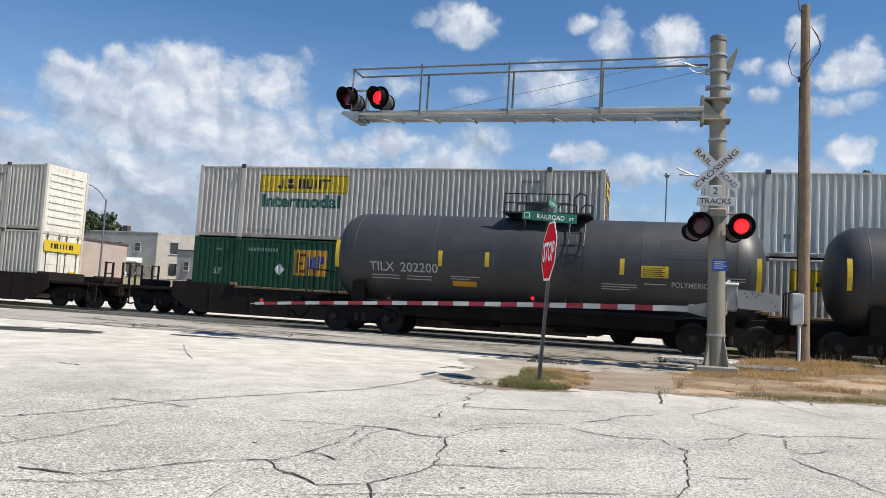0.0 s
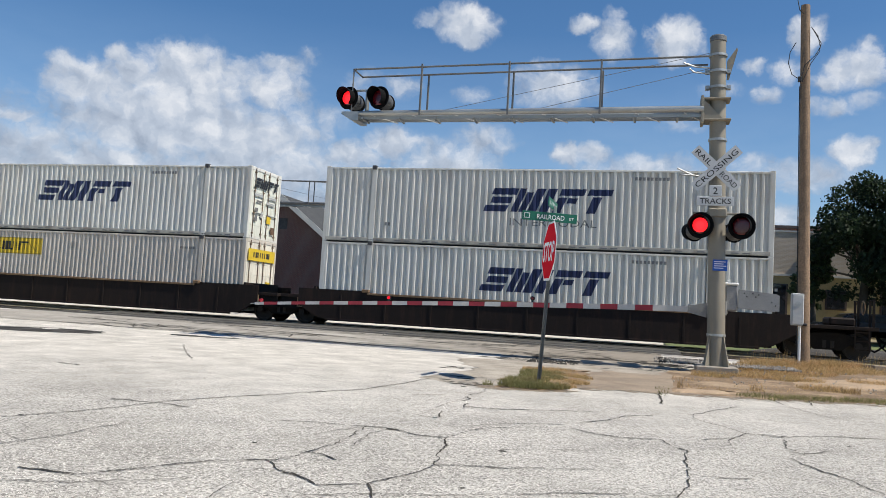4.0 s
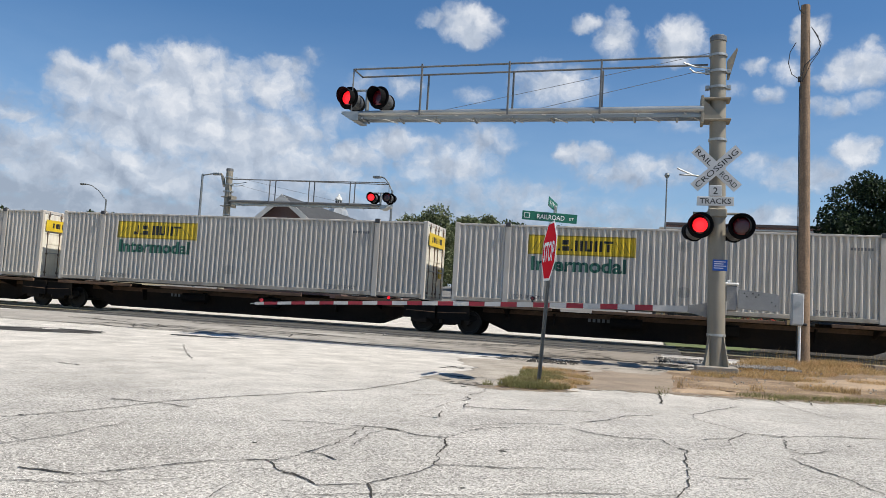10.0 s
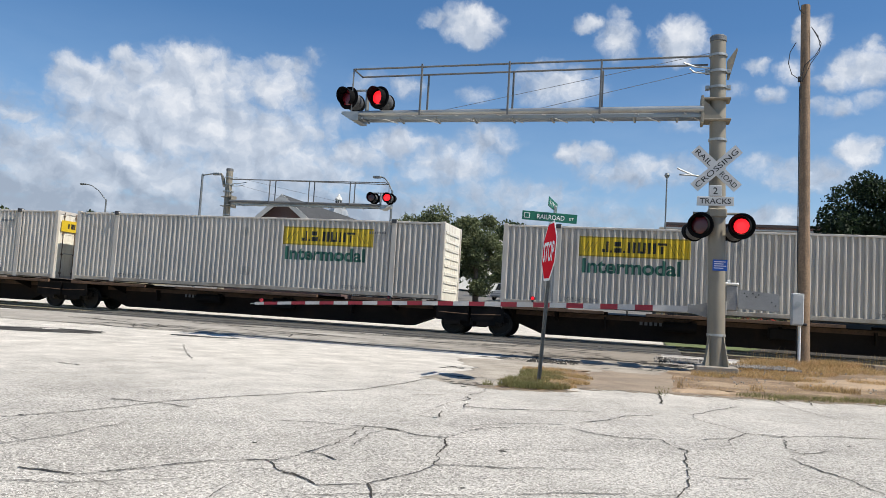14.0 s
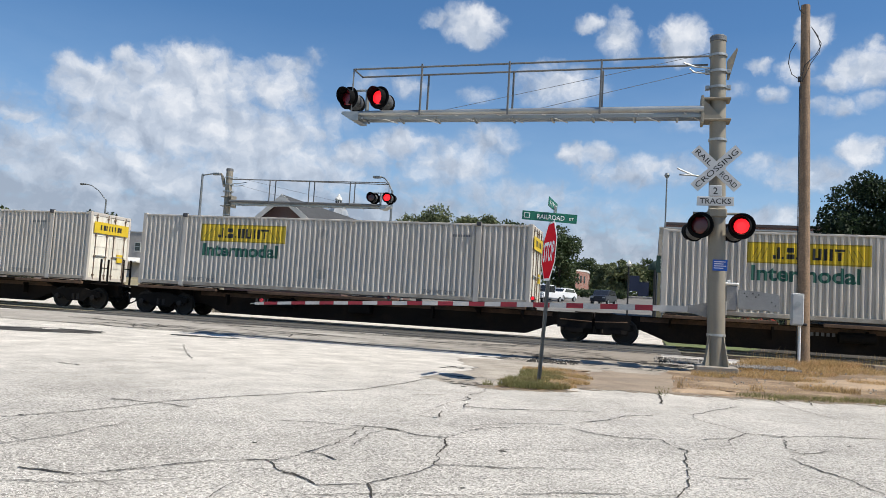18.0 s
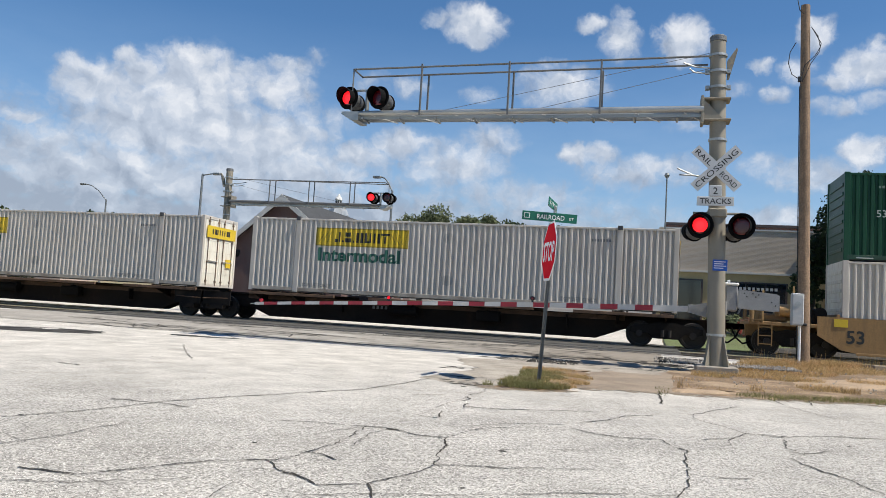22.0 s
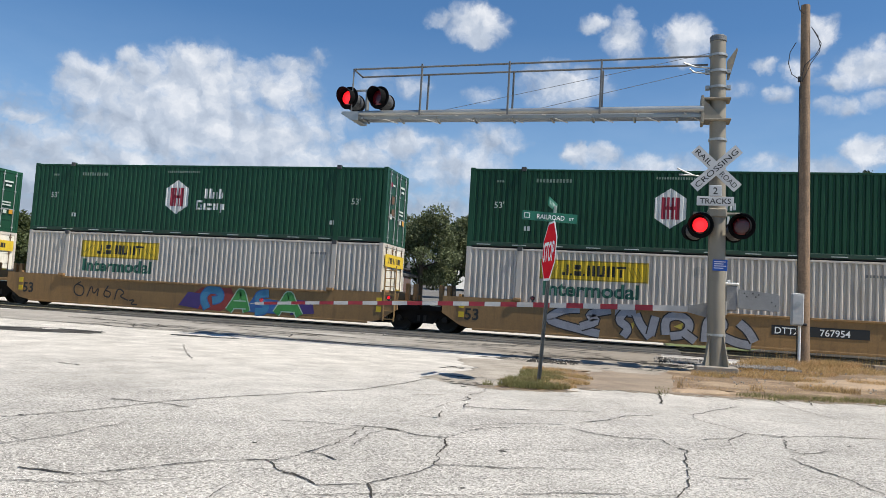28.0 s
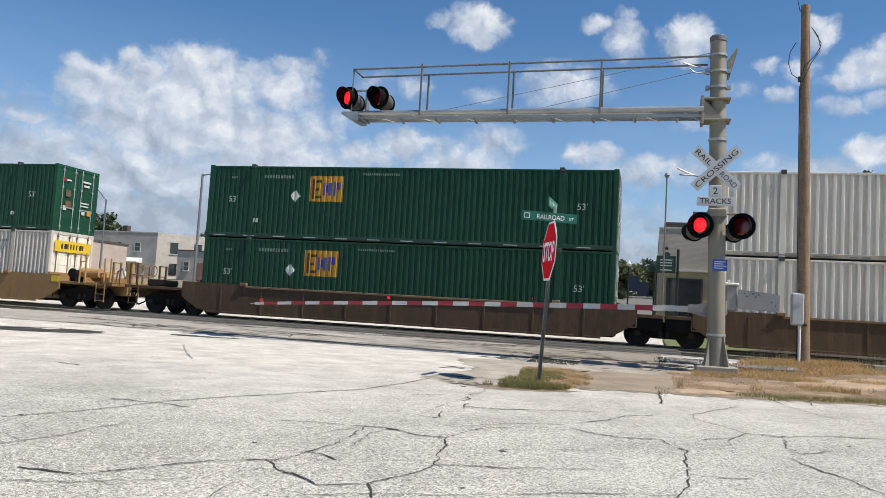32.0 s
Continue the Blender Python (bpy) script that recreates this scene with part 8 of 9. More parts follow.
# brick house with a steep gable beside the far signal
hs = thing("brick_house", pose(-26.5, 52, 0.4), "dark red brick house with a grey shingled gable roof", "house")
gx0, gx1, ez, az = -4.6, 5.0, 4.05, 7.85
part("gable_wall", Geo().prism([(gx0, 0), (gx1, 0), (gx1, ez), (0.0, az), (gx0, ez)], "y", 0.0, 0.3), BRICK_DARK, hs, "dark brick gable wall")
part("side_wall", Geo().box(gx1 - 0.3, 0.3, 0, gx1, 16, ez), BRICK_DARK, hs, "long brick side wall")
part("side_wall", Geo().box(gx0, 0.3, 0, gx0 + 0.3, 16, ez), BRICK_DARK, hs, "long brick side wall")
part("rear_wall", Geo().prism([(gx0, 0), (gx1, 0), (gx1, ez), (0.0, az), (gx0, ez)], "y", 16.0, 16.3), BRICK_DARK, hs)
for sx, xe in ((-1, gx0 - 0.5), (1, gx1 + 0.5)):
    zz = ez - 0.5 * (az - ez) / abs(xe - sx * 0.5)
    part("roof", Geo().prism([(0.0, az + 0.05), (xe, zz), (xe, zz + 0.18), (0.0, az + 0.25)], "y", -0.5, 16.6), SHINGLE, hs, "grey shingled roof slope")
    part("bargeboard", Geo().prism([(0.0, az - 0.2), (xe, zz - 0.22), (xe, zz + 0.2), (0.0, az + 0.27)], "y", -0.56, -0.505), TRIM, hs, "pale bargeboard")
# porch on its flank
pr = part("porch_roof", Geo().prism([(5.0, 3.6), (8.2, 2.75), (8.2, 2.9), (5.0, 3.85)], "y", 1.0, 9.0), SHINGLE, hs, "porch roof")
part("porch_beam", Geo().box(5.0, 1.0, 2.6, 8.2, 1.15, 2.78), TRIM, pr)
for y in (1.1, 4.5, 8.7):
    part("porch_post", Geo().box(7.95, y, 0, 8.1, y + 0.14, 2.65), TRIM, hs, "white porch post")
for y in (2.0, 5.0):
    window(hs, gx1 + 0.02, y, 1.1, 1.0, 1.4, "+x")
part("upper_louvre", Geo().box(-0.35, -0.04, 5.6, 0.35, 0.0, 6.4), SHINGLE, hs)
# white steeple with a louvred lantern behind the house
st = thing("steeple", pose(-29.9, 70, 0.8), "small white church lantern showing above the roofs", "steeple")
part("tower", Geo().box(-0.75, -0.75, 0, 0.75, 0.75, 8.5), STUCCO_WHITE, st)
part("roof", Geo().lathe([(1.15, 8.4), (1.1, 8.55), (0.95, 8.9), (0.65, 9.2), (0.4, 9.35)], 8), GALV, st, "domed grey metal roof")
part("lantern", Geo().lathe([(0.38, 9.3), (0.36, 9.4), (0.3, 9.42), (0.3, 9.95), (0.4, 9.98), (0.36, 10.1), (0.18, 10.3), (0.04, 10.55)], 8), STUCCO_WHITE, st, "white lantern")
for k in range(8):
    a = radians(22.5 + 45 * k)
    part("louvre", Geo().put(Geo().box(0.285, -0.07, 9.5, 0.315, 0.07, 9.88), Matrix.Rotation(a, 4, "Z")), SHINGLE, st)

# two-storey block with a grey flank and a cream front
bl = thing("town_block", pose(-67.7, 95, 2.2), "two-storey grey and cream stucco block with small windows", "building")
part("grey_wall", Geo().box(-14, 0.0, 0, 0.0, 0.35, 6.75), STUCCO_GREY, bl, "grey stucco wall")
part("cream_wall", Geo().prism([(0.02, 0.0), (0.02, 0.35), (7.2, 5.6), (7.2, 5.2)], "z", 0, 6.8), STUCCO_CREAM, bl, "cream stucco front")
part("roof_deck", Geo().box(-14, 0.35, 6.2, 0.0, 12, 6.4), ROOF_METAL, bl)
part("rear_wall", Geo().box(-14, 12, 0, 0, 12.3, 6.75), STUCCO_GREY, bl)
part("parapet_cap", Geo().box(-14, -0.05, 6.75, 0.1, 0.4, 6.9), TRIM, bl)
part("chimney", Geo().box(-8.2, 3, 6.4, -7.4, 3.8, 8.0), ROOF_METAL, bl, "dark roof vent")
for x in (-12.4, -9.6, -6.6, -3.6):
    window(bl, x, -0.02, 4.1, 1.0, 1.25)
part("shop_awning", Geo().prism([(-0.02, 3.2), (-1.3, 2.6), (-1.3, 2.45), (-0.02, 2.45)], "x", -7.5, -2.2), STUCCO_WHITE, bl, "pale awning")
part("lower_door", Geo().box(-6, -0.05, 0.1, -4.8, 0.0, 2.4), DARK_GLASS, bl)
for k in range(2):
    m = Matrix.Translation((0.02 + 1.5 + k * 2.6, 1.06 + k * 1.9, 4.0)) @ Matrix.Rotation(math.atan2(5.2, 7.18), 4, "Z")
    g = Geo().box(0, -0.06, 0, 1.0, 0.0, 1.6)
    part("window", g, DARK_GLASS, bl, "dark window of the cream front", at=m)
    part("window_trim", Geo().box(-0.12, -0.05, 1.6, 1.12, 0.0, 1.78).box(-0.12, -0.08, -0.14, 1.12, 0.0, 0.0), TRIM, bl, at=m)
    part("lower_window", g.mesh("lower_window"), DARK_GLASS, bl, "dark window of the cream front", at=Matrix.Translation((0, 0, -3.0)) @ m)
sh = thing("low_block", pose(-61.5, 92, 2.0), "low grey flat-roofed building with a brown door", "building")
part("wall", Geo().box(-0.7, 0, 0, 9, 8, 4.45), STUCCO_GREY, sh, "grey stucco wall")
part("roof_edge", Geo().box(-0.8, -0.1, 4.45, 9.1, 8.1, 4.6), ROOF_METAL, sh)
part("loading_door", Geo().box(2.2, -0.05, 0.1, 4.4, 0.0, 2.9), BRICK_RED, sh, "dark brown loading door")
window(sh, 0.3, -0.02, 1.8, 0.9, 1.2)

# red brick block at the far left
rb = thing("brick_block", pose(-62, 66, 1.2), "low pale pink brick building behind a tree", "building")
part("wall", Geo().box(-9, 0, 0, 4, 10, 4.6), BRICK_PALE, rb)
part("roof_edge", Geo().box(-9.1, -0.1, 4.6, 4.1, 10.1, 4.8), ROOF_METAL, rb)
for x in (-7.5, -4, -0.5):
    window(rb, x, -0.02, 1.3, 1.4, 1.6)

# tan brick shop by the far side of the crossing
tb = thing("tan_shop", pose(0.3, 50, 0.5), "tan brick shop with a ledge and dark shop windows", "shop building")
part("upper_wall", Geo().box(0.0, 0.0, 3.62, 20, 0.3, 6.15), BRICK_TAN, tb, "tan brick upper wall")
part("end_wall", Geo().box(0.0, 0.3, 0.0, 0.3, 14, 6.15), BRICK_TAN, tb)
part("ledge", Geo().box(0.0, -0.14, 3.5, 20, -0.002, 3.62), TRIM, tb, "narrow ledge under the brick")
part("lower_wall", Geo().box(0.0, 0.05, 0.0, 20, 0.3, 3.62), STUCCO_TAN, tb, "tan stucco lower wall")
part("parapet", Geo().box(-0.02, -0.04, 6.15, 20, 0.34, 6.24), TRIM, tb)
part("roof_house", Geo().box(0.4, 1.5, 5.9, 13, 10, 6.55), BRICK_RED, tb, "brown brick roof storey")
part("roof_cap", Geo().box(0.3, 1.4, 6.55, 13.1, 10.1, 6.72), ROOF_METAL, tb)
part("roof", Geo().box(0.3, 0.3, 5.85, 20, 14, 5.95), ROOF_METAL, tb)
for x0, x1, z0, z1 in ((0.6, 2.6, 0.6, 3.0), (4.0, 7.4, 0.6, 2.95), (9.6, 10.6, 1.7, 2.7), (12.5, 16, 0.6, 2.95)):
    fr = part("shop_window", Geo().box(x0 - 0.08, -0.03, z0 - 0.08, x1 + 0.08, 0.04, z1 + 0.08), ROOF_METAL, tb, "dark shop window")
    n = max(1, int((x1 - x0) / 1.1))
    for k in range(n):
        w = (x1 - x0) / n
        part("pane", Geo().box(x0 + k * w + 0.03, -0.05, z0, x0 + (k + 1) * w - 0.03, -0.032, z1), DARK_GLASS, fr)
for i in range(10):
    part("window_letter_bar", Geo().box(4.5 + i * 0.25, -0.06, 2.55, 4.66 + i * 0.25, -0.053, 2.72), STENCIL_DULL, tb)
part("wall_lamp", Geo().box(8.4, -0.3, 4.9, 8.9, -0.02, 5.25, 0.03), ROOF_METAL, tb)

# orange and white houses up the street
ob_ = thing("orange_house", pose(-20.5, 118, 4.0), "two-storey orange stucco building with tall windows", "building")
part("wall", Geo().prism([(-3.2, 0.0), (1.4, 4.93), (1.4, 16), (-3.2, 16)], "z", -0.8, 6.4), STUCCO_ORANGE, ob_)
part("cornice", Geo().prism([(-3.3, -0.15), (1.5, 4.95), (1.5, 16), (-3.3, 16)], "z", 6.4, 6.7), TRIM, ob_)
for k in range(4):
    m = Matrix.Translation((-2.72 + k * 1.05, 0.38 + k * 1.125, 3.2)) @ Matrix.Rotation(math.atan2(6.0, 5.6), 4, "Z")
    part("window", Geo().box(0, -0.05, 0, 0.75, 0.0, 2.2), DARK_GLASS, ob_, "tall dark window", at=m)
    part("lower_window", Geo().box(0, -0.05, 0, 0.8, 0.0, 1.9), DARK_GLASS, ob_, at=Matrix.Translation((0, 0, -2.8)) @ m)
wh = thing("white_house", pose(-24.6, 112, 3.8), "narrow white stucco building with a plain parapet", "building")
part("wall", Geo().prism([(-4.0, 0.0), (1.6, 5.0), (1.6, 16), (-4.0, 16)], "z", 0, 7.6), STUCCO_WHITE, wh)
part("cornice", Geo().prism([(-4.1, -0.15), (1.7, 4.95), (1.7, 16), (-4.1, 16)], "z", 7.6, 7.95), TRIM, wh)
for k in range(3):
    m = Matrix.Translation((-3.2 + k * 1.6, 0.7 + k * 1.43, 4.2)) @ Matrix.Rotation(math.atan2(5.0, 5.6), 4, "Z")
    part("window", Geo().box(0, -0.05, 0, 0.8, 0.0, 1.8), DARK_GLASS, wh, at=m)
bh = thing("far_brick_house", pose(-15.6, 178, 5.0), "distant red brick building with a white cornice", "building")
part("wall", Geo().prism([(-1.3, 0.0), (0.9, 5.0), (0.9, 14), (-1.3, 14)], "z", -0.5, 6.0), BRICK_RED, bh)
part("cornice", Geo().prism([(-1.4, -0.15), (1.0, 4.95), (1.0, 14), (-1.4, 14)], "z", 6.0, 6.4), STUCCO_WHITE, bh)
for k in range(3):
    m = Matrix.Translation((-1.1 + k * 0.66, 0.45 + k * 1.5, 3.4)) @ Matrix.Rotation(math.atan2(5.0, 2.2), 4, "Z")
    part("window", Geo().box(0, -0.05, 0, 0.7, 0.0, 1.6), DARK_GLASS, bh, at=m)

# street lamps and poles
LAMP_GREY = surf("lamp_pole_grey", (0.2, 0.21, 0.21), 0.5, 0.5, 0.1, 1, 40, 0.03)


def street_lamp(x, y, h, reach, rise, label, style="arc"):
    z0 = ground_z(x, y) - 0.05
    t = thing("street_lamp", pose(x, y, z0), label, "street lamp", "street lamps")
    part("pole", Geo().cyl((0, 0, 0), (0, 0, h), 0.1, 0.07, 12), LAMP_GREY, t, "", True)
    s = 1 if reach > 0 else -1
    pts = [(0, 0, h - 0.1), (reach * 0.35, 0, h + rise * 0.55), (reach * 0.7, 0, h + rise * 0.9), (reach, 0, h + rise)] if style == "arc" else [(0, 0, h - 0.1), (reach, 0, h + rise)]
    part("arm", Geo().tube(pts, 0.045), LAMP_GREY, t)
    x0, x1 = sorted((reach, reach + s * 0.55))
    part("lamp_head", Geo().box(x0, -0.13, h + rise - 0.1, x1, 0.13, h + rise + 0.06, 0.04), LAMP_GREY, t, "cobra lamp head")
    return t


street_lamp(-48.5, 60, 7.9, -2.4, 1.4, "grey street lamp with a curved arm over the street")
street_lamp(-16.75, 48, 7.9, -0.85, 0.9, "grey street lamp with a short curved arm")
street_lamp(-29.05, 45, 8.45, 0.8, 0.02, "slim grey street lamp with a straight arm", "straight")
sp = thing("signal_pole", pose(0.5, 40, 0.1), "slim dark pole with a small ball top", "pole")
part("pole", Geo().cyl((0, 0, 0), (0, 0, 8.0), 0.05, 0.035, 10), LAMP_GREY, sp)
part("ball_top", Geo().lathe([(0.0, 7.95), (0.09, 7.98), (0.13, 8.08), (0.09, 8.18), (0.0, 8.22)], 12), LAMP_GREY, sp, "", True)
gs = thing("park_sign", pose(0.65, 42, 0.1), "dark green board sign between two black posts", "sign")
BOARD_GREEN = surf("board_green", (0.02, 0.05, 0.035), 0.6, 0, 0.1, 2, 30, 0.05)
bd = part("board", Geo().box(-0.5, -0.04, 3.3, 0.48, 0.04, 4.2, 0.02), BOARD_GREEN, gs, "dark green board")
part("board_crest", Geo().lathe([(0.0, -0.03), (0.2, -0.03), (0.2, 0.03), (0.0, 0.03)], 16, pose(0, 0, 4.2, 90, 0, 0)), BOARD_GREEN, bd)
for z in (3.95, 3.8, 3.66, 3.42):
    part("board_line", Geo().box(-0.3, -0.047, z, 0.3, -0.043, z + 0.06), PALE_MARK, bd)
part("post", Geo().cyl((0.58, 0, 0), (0.58, 0, 4.55), 0.07, n=10).lathe([(0.0, 4.72), (0.1, 4.62), (0.07, 4.52)], 10), BLACK_PAINT, gs, "black post")
part("post", Geo().cyl((-0.55, 0, 0), (-0.55, 0, 3.4), 0.06, n=10), BLACK_PAINT, gs, "black post")
gs2 = thing("street_banner", pose(-1.35, 46, 0.2), "blue banner on a slim lamp post", "banner")
part("post", Geo().cyl((0, 0, 0), (0, 0, 3.75), 0.05, n=10), BLACK_PAINT, gs2)
part("globe", Geo().lathe([(0.0, 3.7), (0.12, 3.74), (0.16, 3.86), (0.09, 3.98), (0.0, 4.08)], 14), STUCCO_WHITE, gs2, "white globe lamp", True)
part("flag", Geo().box(0.06, -0.01, 2.3, 0.62, 0.01, 3.2), surf("banner_blue", (0.012, 0.02, 0.055), 0.7, 0, 0.1, 2, 30, 0.05), gs2, "dark blue banner")
part("lower_flag", Geo().box(0.55, 0.03, 2.05, 1.15, 0.05, 2.85), bpy.data.materials["banner_blue"], gs2, "dark blue lower banner")
part("flag_arm", Geo().cyl((0, 0.02, 2.9), (1.2, 0.04, 2.9), 0.015, n=6), BLACK_PAINT, gs2)
# round dark umbrella beside the shop
um = thing("patio_umbrella", pose(0.19, 45, 0.3), "small dark green patio umbrella on a stand", "umbrella")
part("canopy", Geo().lathe([(0.02, 3.95), (0.22, 3.88), (0.38, 3.72), (0.46, 3.5), (0.44, 3.4), (0.4, 3.5), (0.02, 3.8)], 16), surf("umbrella_green", (0.015, 0.035, 0.025), 0.8, 0, 0.15, 2, 30, 0.05), um, "dark green canopy", True)
part("pole", Geo().cyl((0, 0, 0), (0, 0, 3.9), 0.04, n=8), BLACK_PAINT, um)


def rounded(geo, off):
    """The same form with its edges rounded off."""
    bm = bmesh.new()
    vs = [bm.verts.new(v) for v in geo.v]
    for f in geo.f:
        bm.faces.new([vs[i] for i in f])
    bmesh.ops.recalc_face_normals(bm, faces=bm.faces[:])
    bmesh.ops.bevel(bm, geom=bm.edges[:], offset=off, segments=2, affect="EDGES", clamp_overlap=True)
    bm.verts.index_update()
    g = Geo().add([v.co[:] for v in bm.verts], [[v.index for v in f.verts] for f in bm.faces])
    bm.free()
    return g


def car(name, m, paint, label, tall=1.5, ln=4.6, pickup=False):
    c = thing(name, m, label, "car", "parked vehicles")
    o = [(-ln / 2, 0.35), (-ln / 2, 0.85), (-ln / 2 + 0.15, 0.95), (-ln / 2 + 0.9, 1.0), (-ln / 2 + 1.5, tall - 0.06), (-ln / 2 + 1.8, tall), (ln / 2 - 0.9, tall), (ln / 2 - 0.3, 1.05), (ln / 2, 0.95), (ln / 2, 0.35)]
    if pickup:
        o = [(-ln / 2, 0.4), (-ln / 2, 0.95), (-ln / 2 + 1.1, 1.05), (-ln / 2 + 1.6, tall - 0.04), (-ln / 2 + 1.9, tall), (0.4, tall), (0.6, 1.1), (ln / 2, 1.1), (ln / 2, 0.4)]
    part("body", rounded(Geo().prism(o, "y", -0.85, 0.85), 0.1), paint, c, "painted body", True)
    part("side_glass", Geo().prism([(-ln / 2 + 1.15, 1.05), (-ln / 2 + 1.65, tall - 0.1), ((0.3 if pickup else ln / 2 - 1.0), tall - 0.1), ((0.35 if pickup else ln / 2 - 0.6), 1.05)], "y", -0.86, 0.86), DARK_GLASS, c)
    part("windscreen", Geo().prism([(-ln / 2 + 0.88, 1.02), (-ln / 2 + 1.46, tall - 0.08), (-ln / 2 + 1.56, tall - 0.08), (-ln / 2 + 1.0, 1.02)], "y", -0.72, 0.72), DARK_GLASS, c)
    for x in (-ln / 2 + 0.85, ln / 2 - 0.85):
        for y in (-0.8, 0.8):
            w = part("wheel", Geo().lathe([(0.2, -0.1), (0.33, -0.1), (0.33, 0.1), (0.2, 0.1)], 20, pose(x, y, 0.33, 90, 0, 0)), LETTER_BLACK, c, "black tyre")
            part("rim", Geo().lathe([(0.0, -0.08), (0.2, -0.1), (0.2, 0.1), (0.0, 0.08)], 14, pose(x, y, 0.33, 90, 0, 0)), GALV, w)
    for y in (-0.62, 0.62):
        part("headlight", Geo().box(-ln / 2 - 0.01, y - 0.17, 0.68, -ln / 2 + 0.05, y + 0.17, 0.83, 0.02), WHITE_SIGN, c)
    part("bumper", Geo().box(-ln / 2 - 0.06, -0.82, 0.36, -ln / 2 + 0.1, 0.82, 0.58, 0.03), paint, c)
    return c


CAR_SILVER = surf("car_silver", (0.4, 0.41, 0.42), 0.3, 0.4, 0.03, 1, 40, 0)
CAR_WHITE = surf("car_white", (0.7, 0.7, 0.7), 0.3, 0, 0.03, 1, 40, 0)
CAR_DARK = surf("car_dark", (0.03, 0.035, 0.045), 0.3, 0.2, 0.05, 1, 40, 0)


def parked(x, y, rz, paint, label, **k):
    car("parked_car", pose(x, y, ground_z(x, y), 0, 0, rz), paint, label, **k)


parked(-14.45, 80, 74, CAR_SILVER, "silver family van parked up the street", tall=1.8, ln=4.9)
parked(-12.44, 82, 74, CAR_DARK, "dark hatchback parked up the street")
parked(-11.1, 84.5, 74, CAR_WHITE, "white pickup truck parked up the street", tall=1.85, ln=5.4, pickup=True)
parked(-10.1, 91, 70, CAR_WHITE, "white saloon parked up the street")
parked(-4.92, 84, 78, CAR_DARK, "dark estate car parked by the green", tall=1.6)
parked(10.4, 44.5, 5, CAR_DARK, "dark saloon parked beside the shop")
parked(-64, 80, 5, CAR_WHITE, "white van parked by the block", tall=1.9, ln=5.0)

# ---- trees ----
BARK = surf("bark", (0.1, 0.08, 0.06), 0.95, 0, 0.25, 2, 20, 0.6, 0.02)


def leaf_material(name, c):
    m = bpy.data.materials.new(name)
    m.use_nodes = True
    nt = m.node_tree
    b = nt.nodes["Principled BSDF"]
    ge = nt.nodes.new("ShaderNodeNewGeometry")
    mr = nt.nodes.new("ShaderNodeMapRange")
    mr.inputs[3].default_value, mr.inputs[4].default_value = 0.55, 1.5
    nt.links.new(ge.outputs["Random Per Island"], mr.inputs[0])
    mx = nt.nodes.new("ShaderNodeMixRGB")
    mx.blend_type = "MULTIPLY"
    mx.inputs[0].default_value = 1
    mx.inputs[1].default_value = (*c, 1)
    nt.links.new(mr.outputs[0], mx.inputs[2])
    nt.links.new(mx.outputs[0], b.inputs["Base Color"])
    b.inputs["Roughness"].default_value = 0.6
    b.inputs["Specular IOR Level"].default_value = 0.3
    tl = nt.nodes.new("ShaderNodeBsdfTranslucent")
    nt.links.new(mx.outputs[0], tl.inputs["Color"])
    mix = nt.nodes.new("ShaderNodeMixShader")
    mix.inputs[0].default_value = 0.3
    nt.links.new(b.outputs[0], mix.inputs[1])
    nt.links.new(tl.outputs[0], mix.inputs[2])
    nt.links.new(mix.outputs[0], nt.nodes["Material Output"].inputs["Surface"])
    return m


LEAF_DARK = leaf_material("leaf_dark", (0.055, 0.078, 0.032))
LEAF_BLACK = leaf_material("leaf_black_green", (0.026, 0.042, 0.018))
LEAF_MID = leaf_material("leaf_mid", (0.135, 0.155, 0.075))
LEAF_OLIVE = leaf_material("leaf_olive", (0.085, 0.105, 0.04))


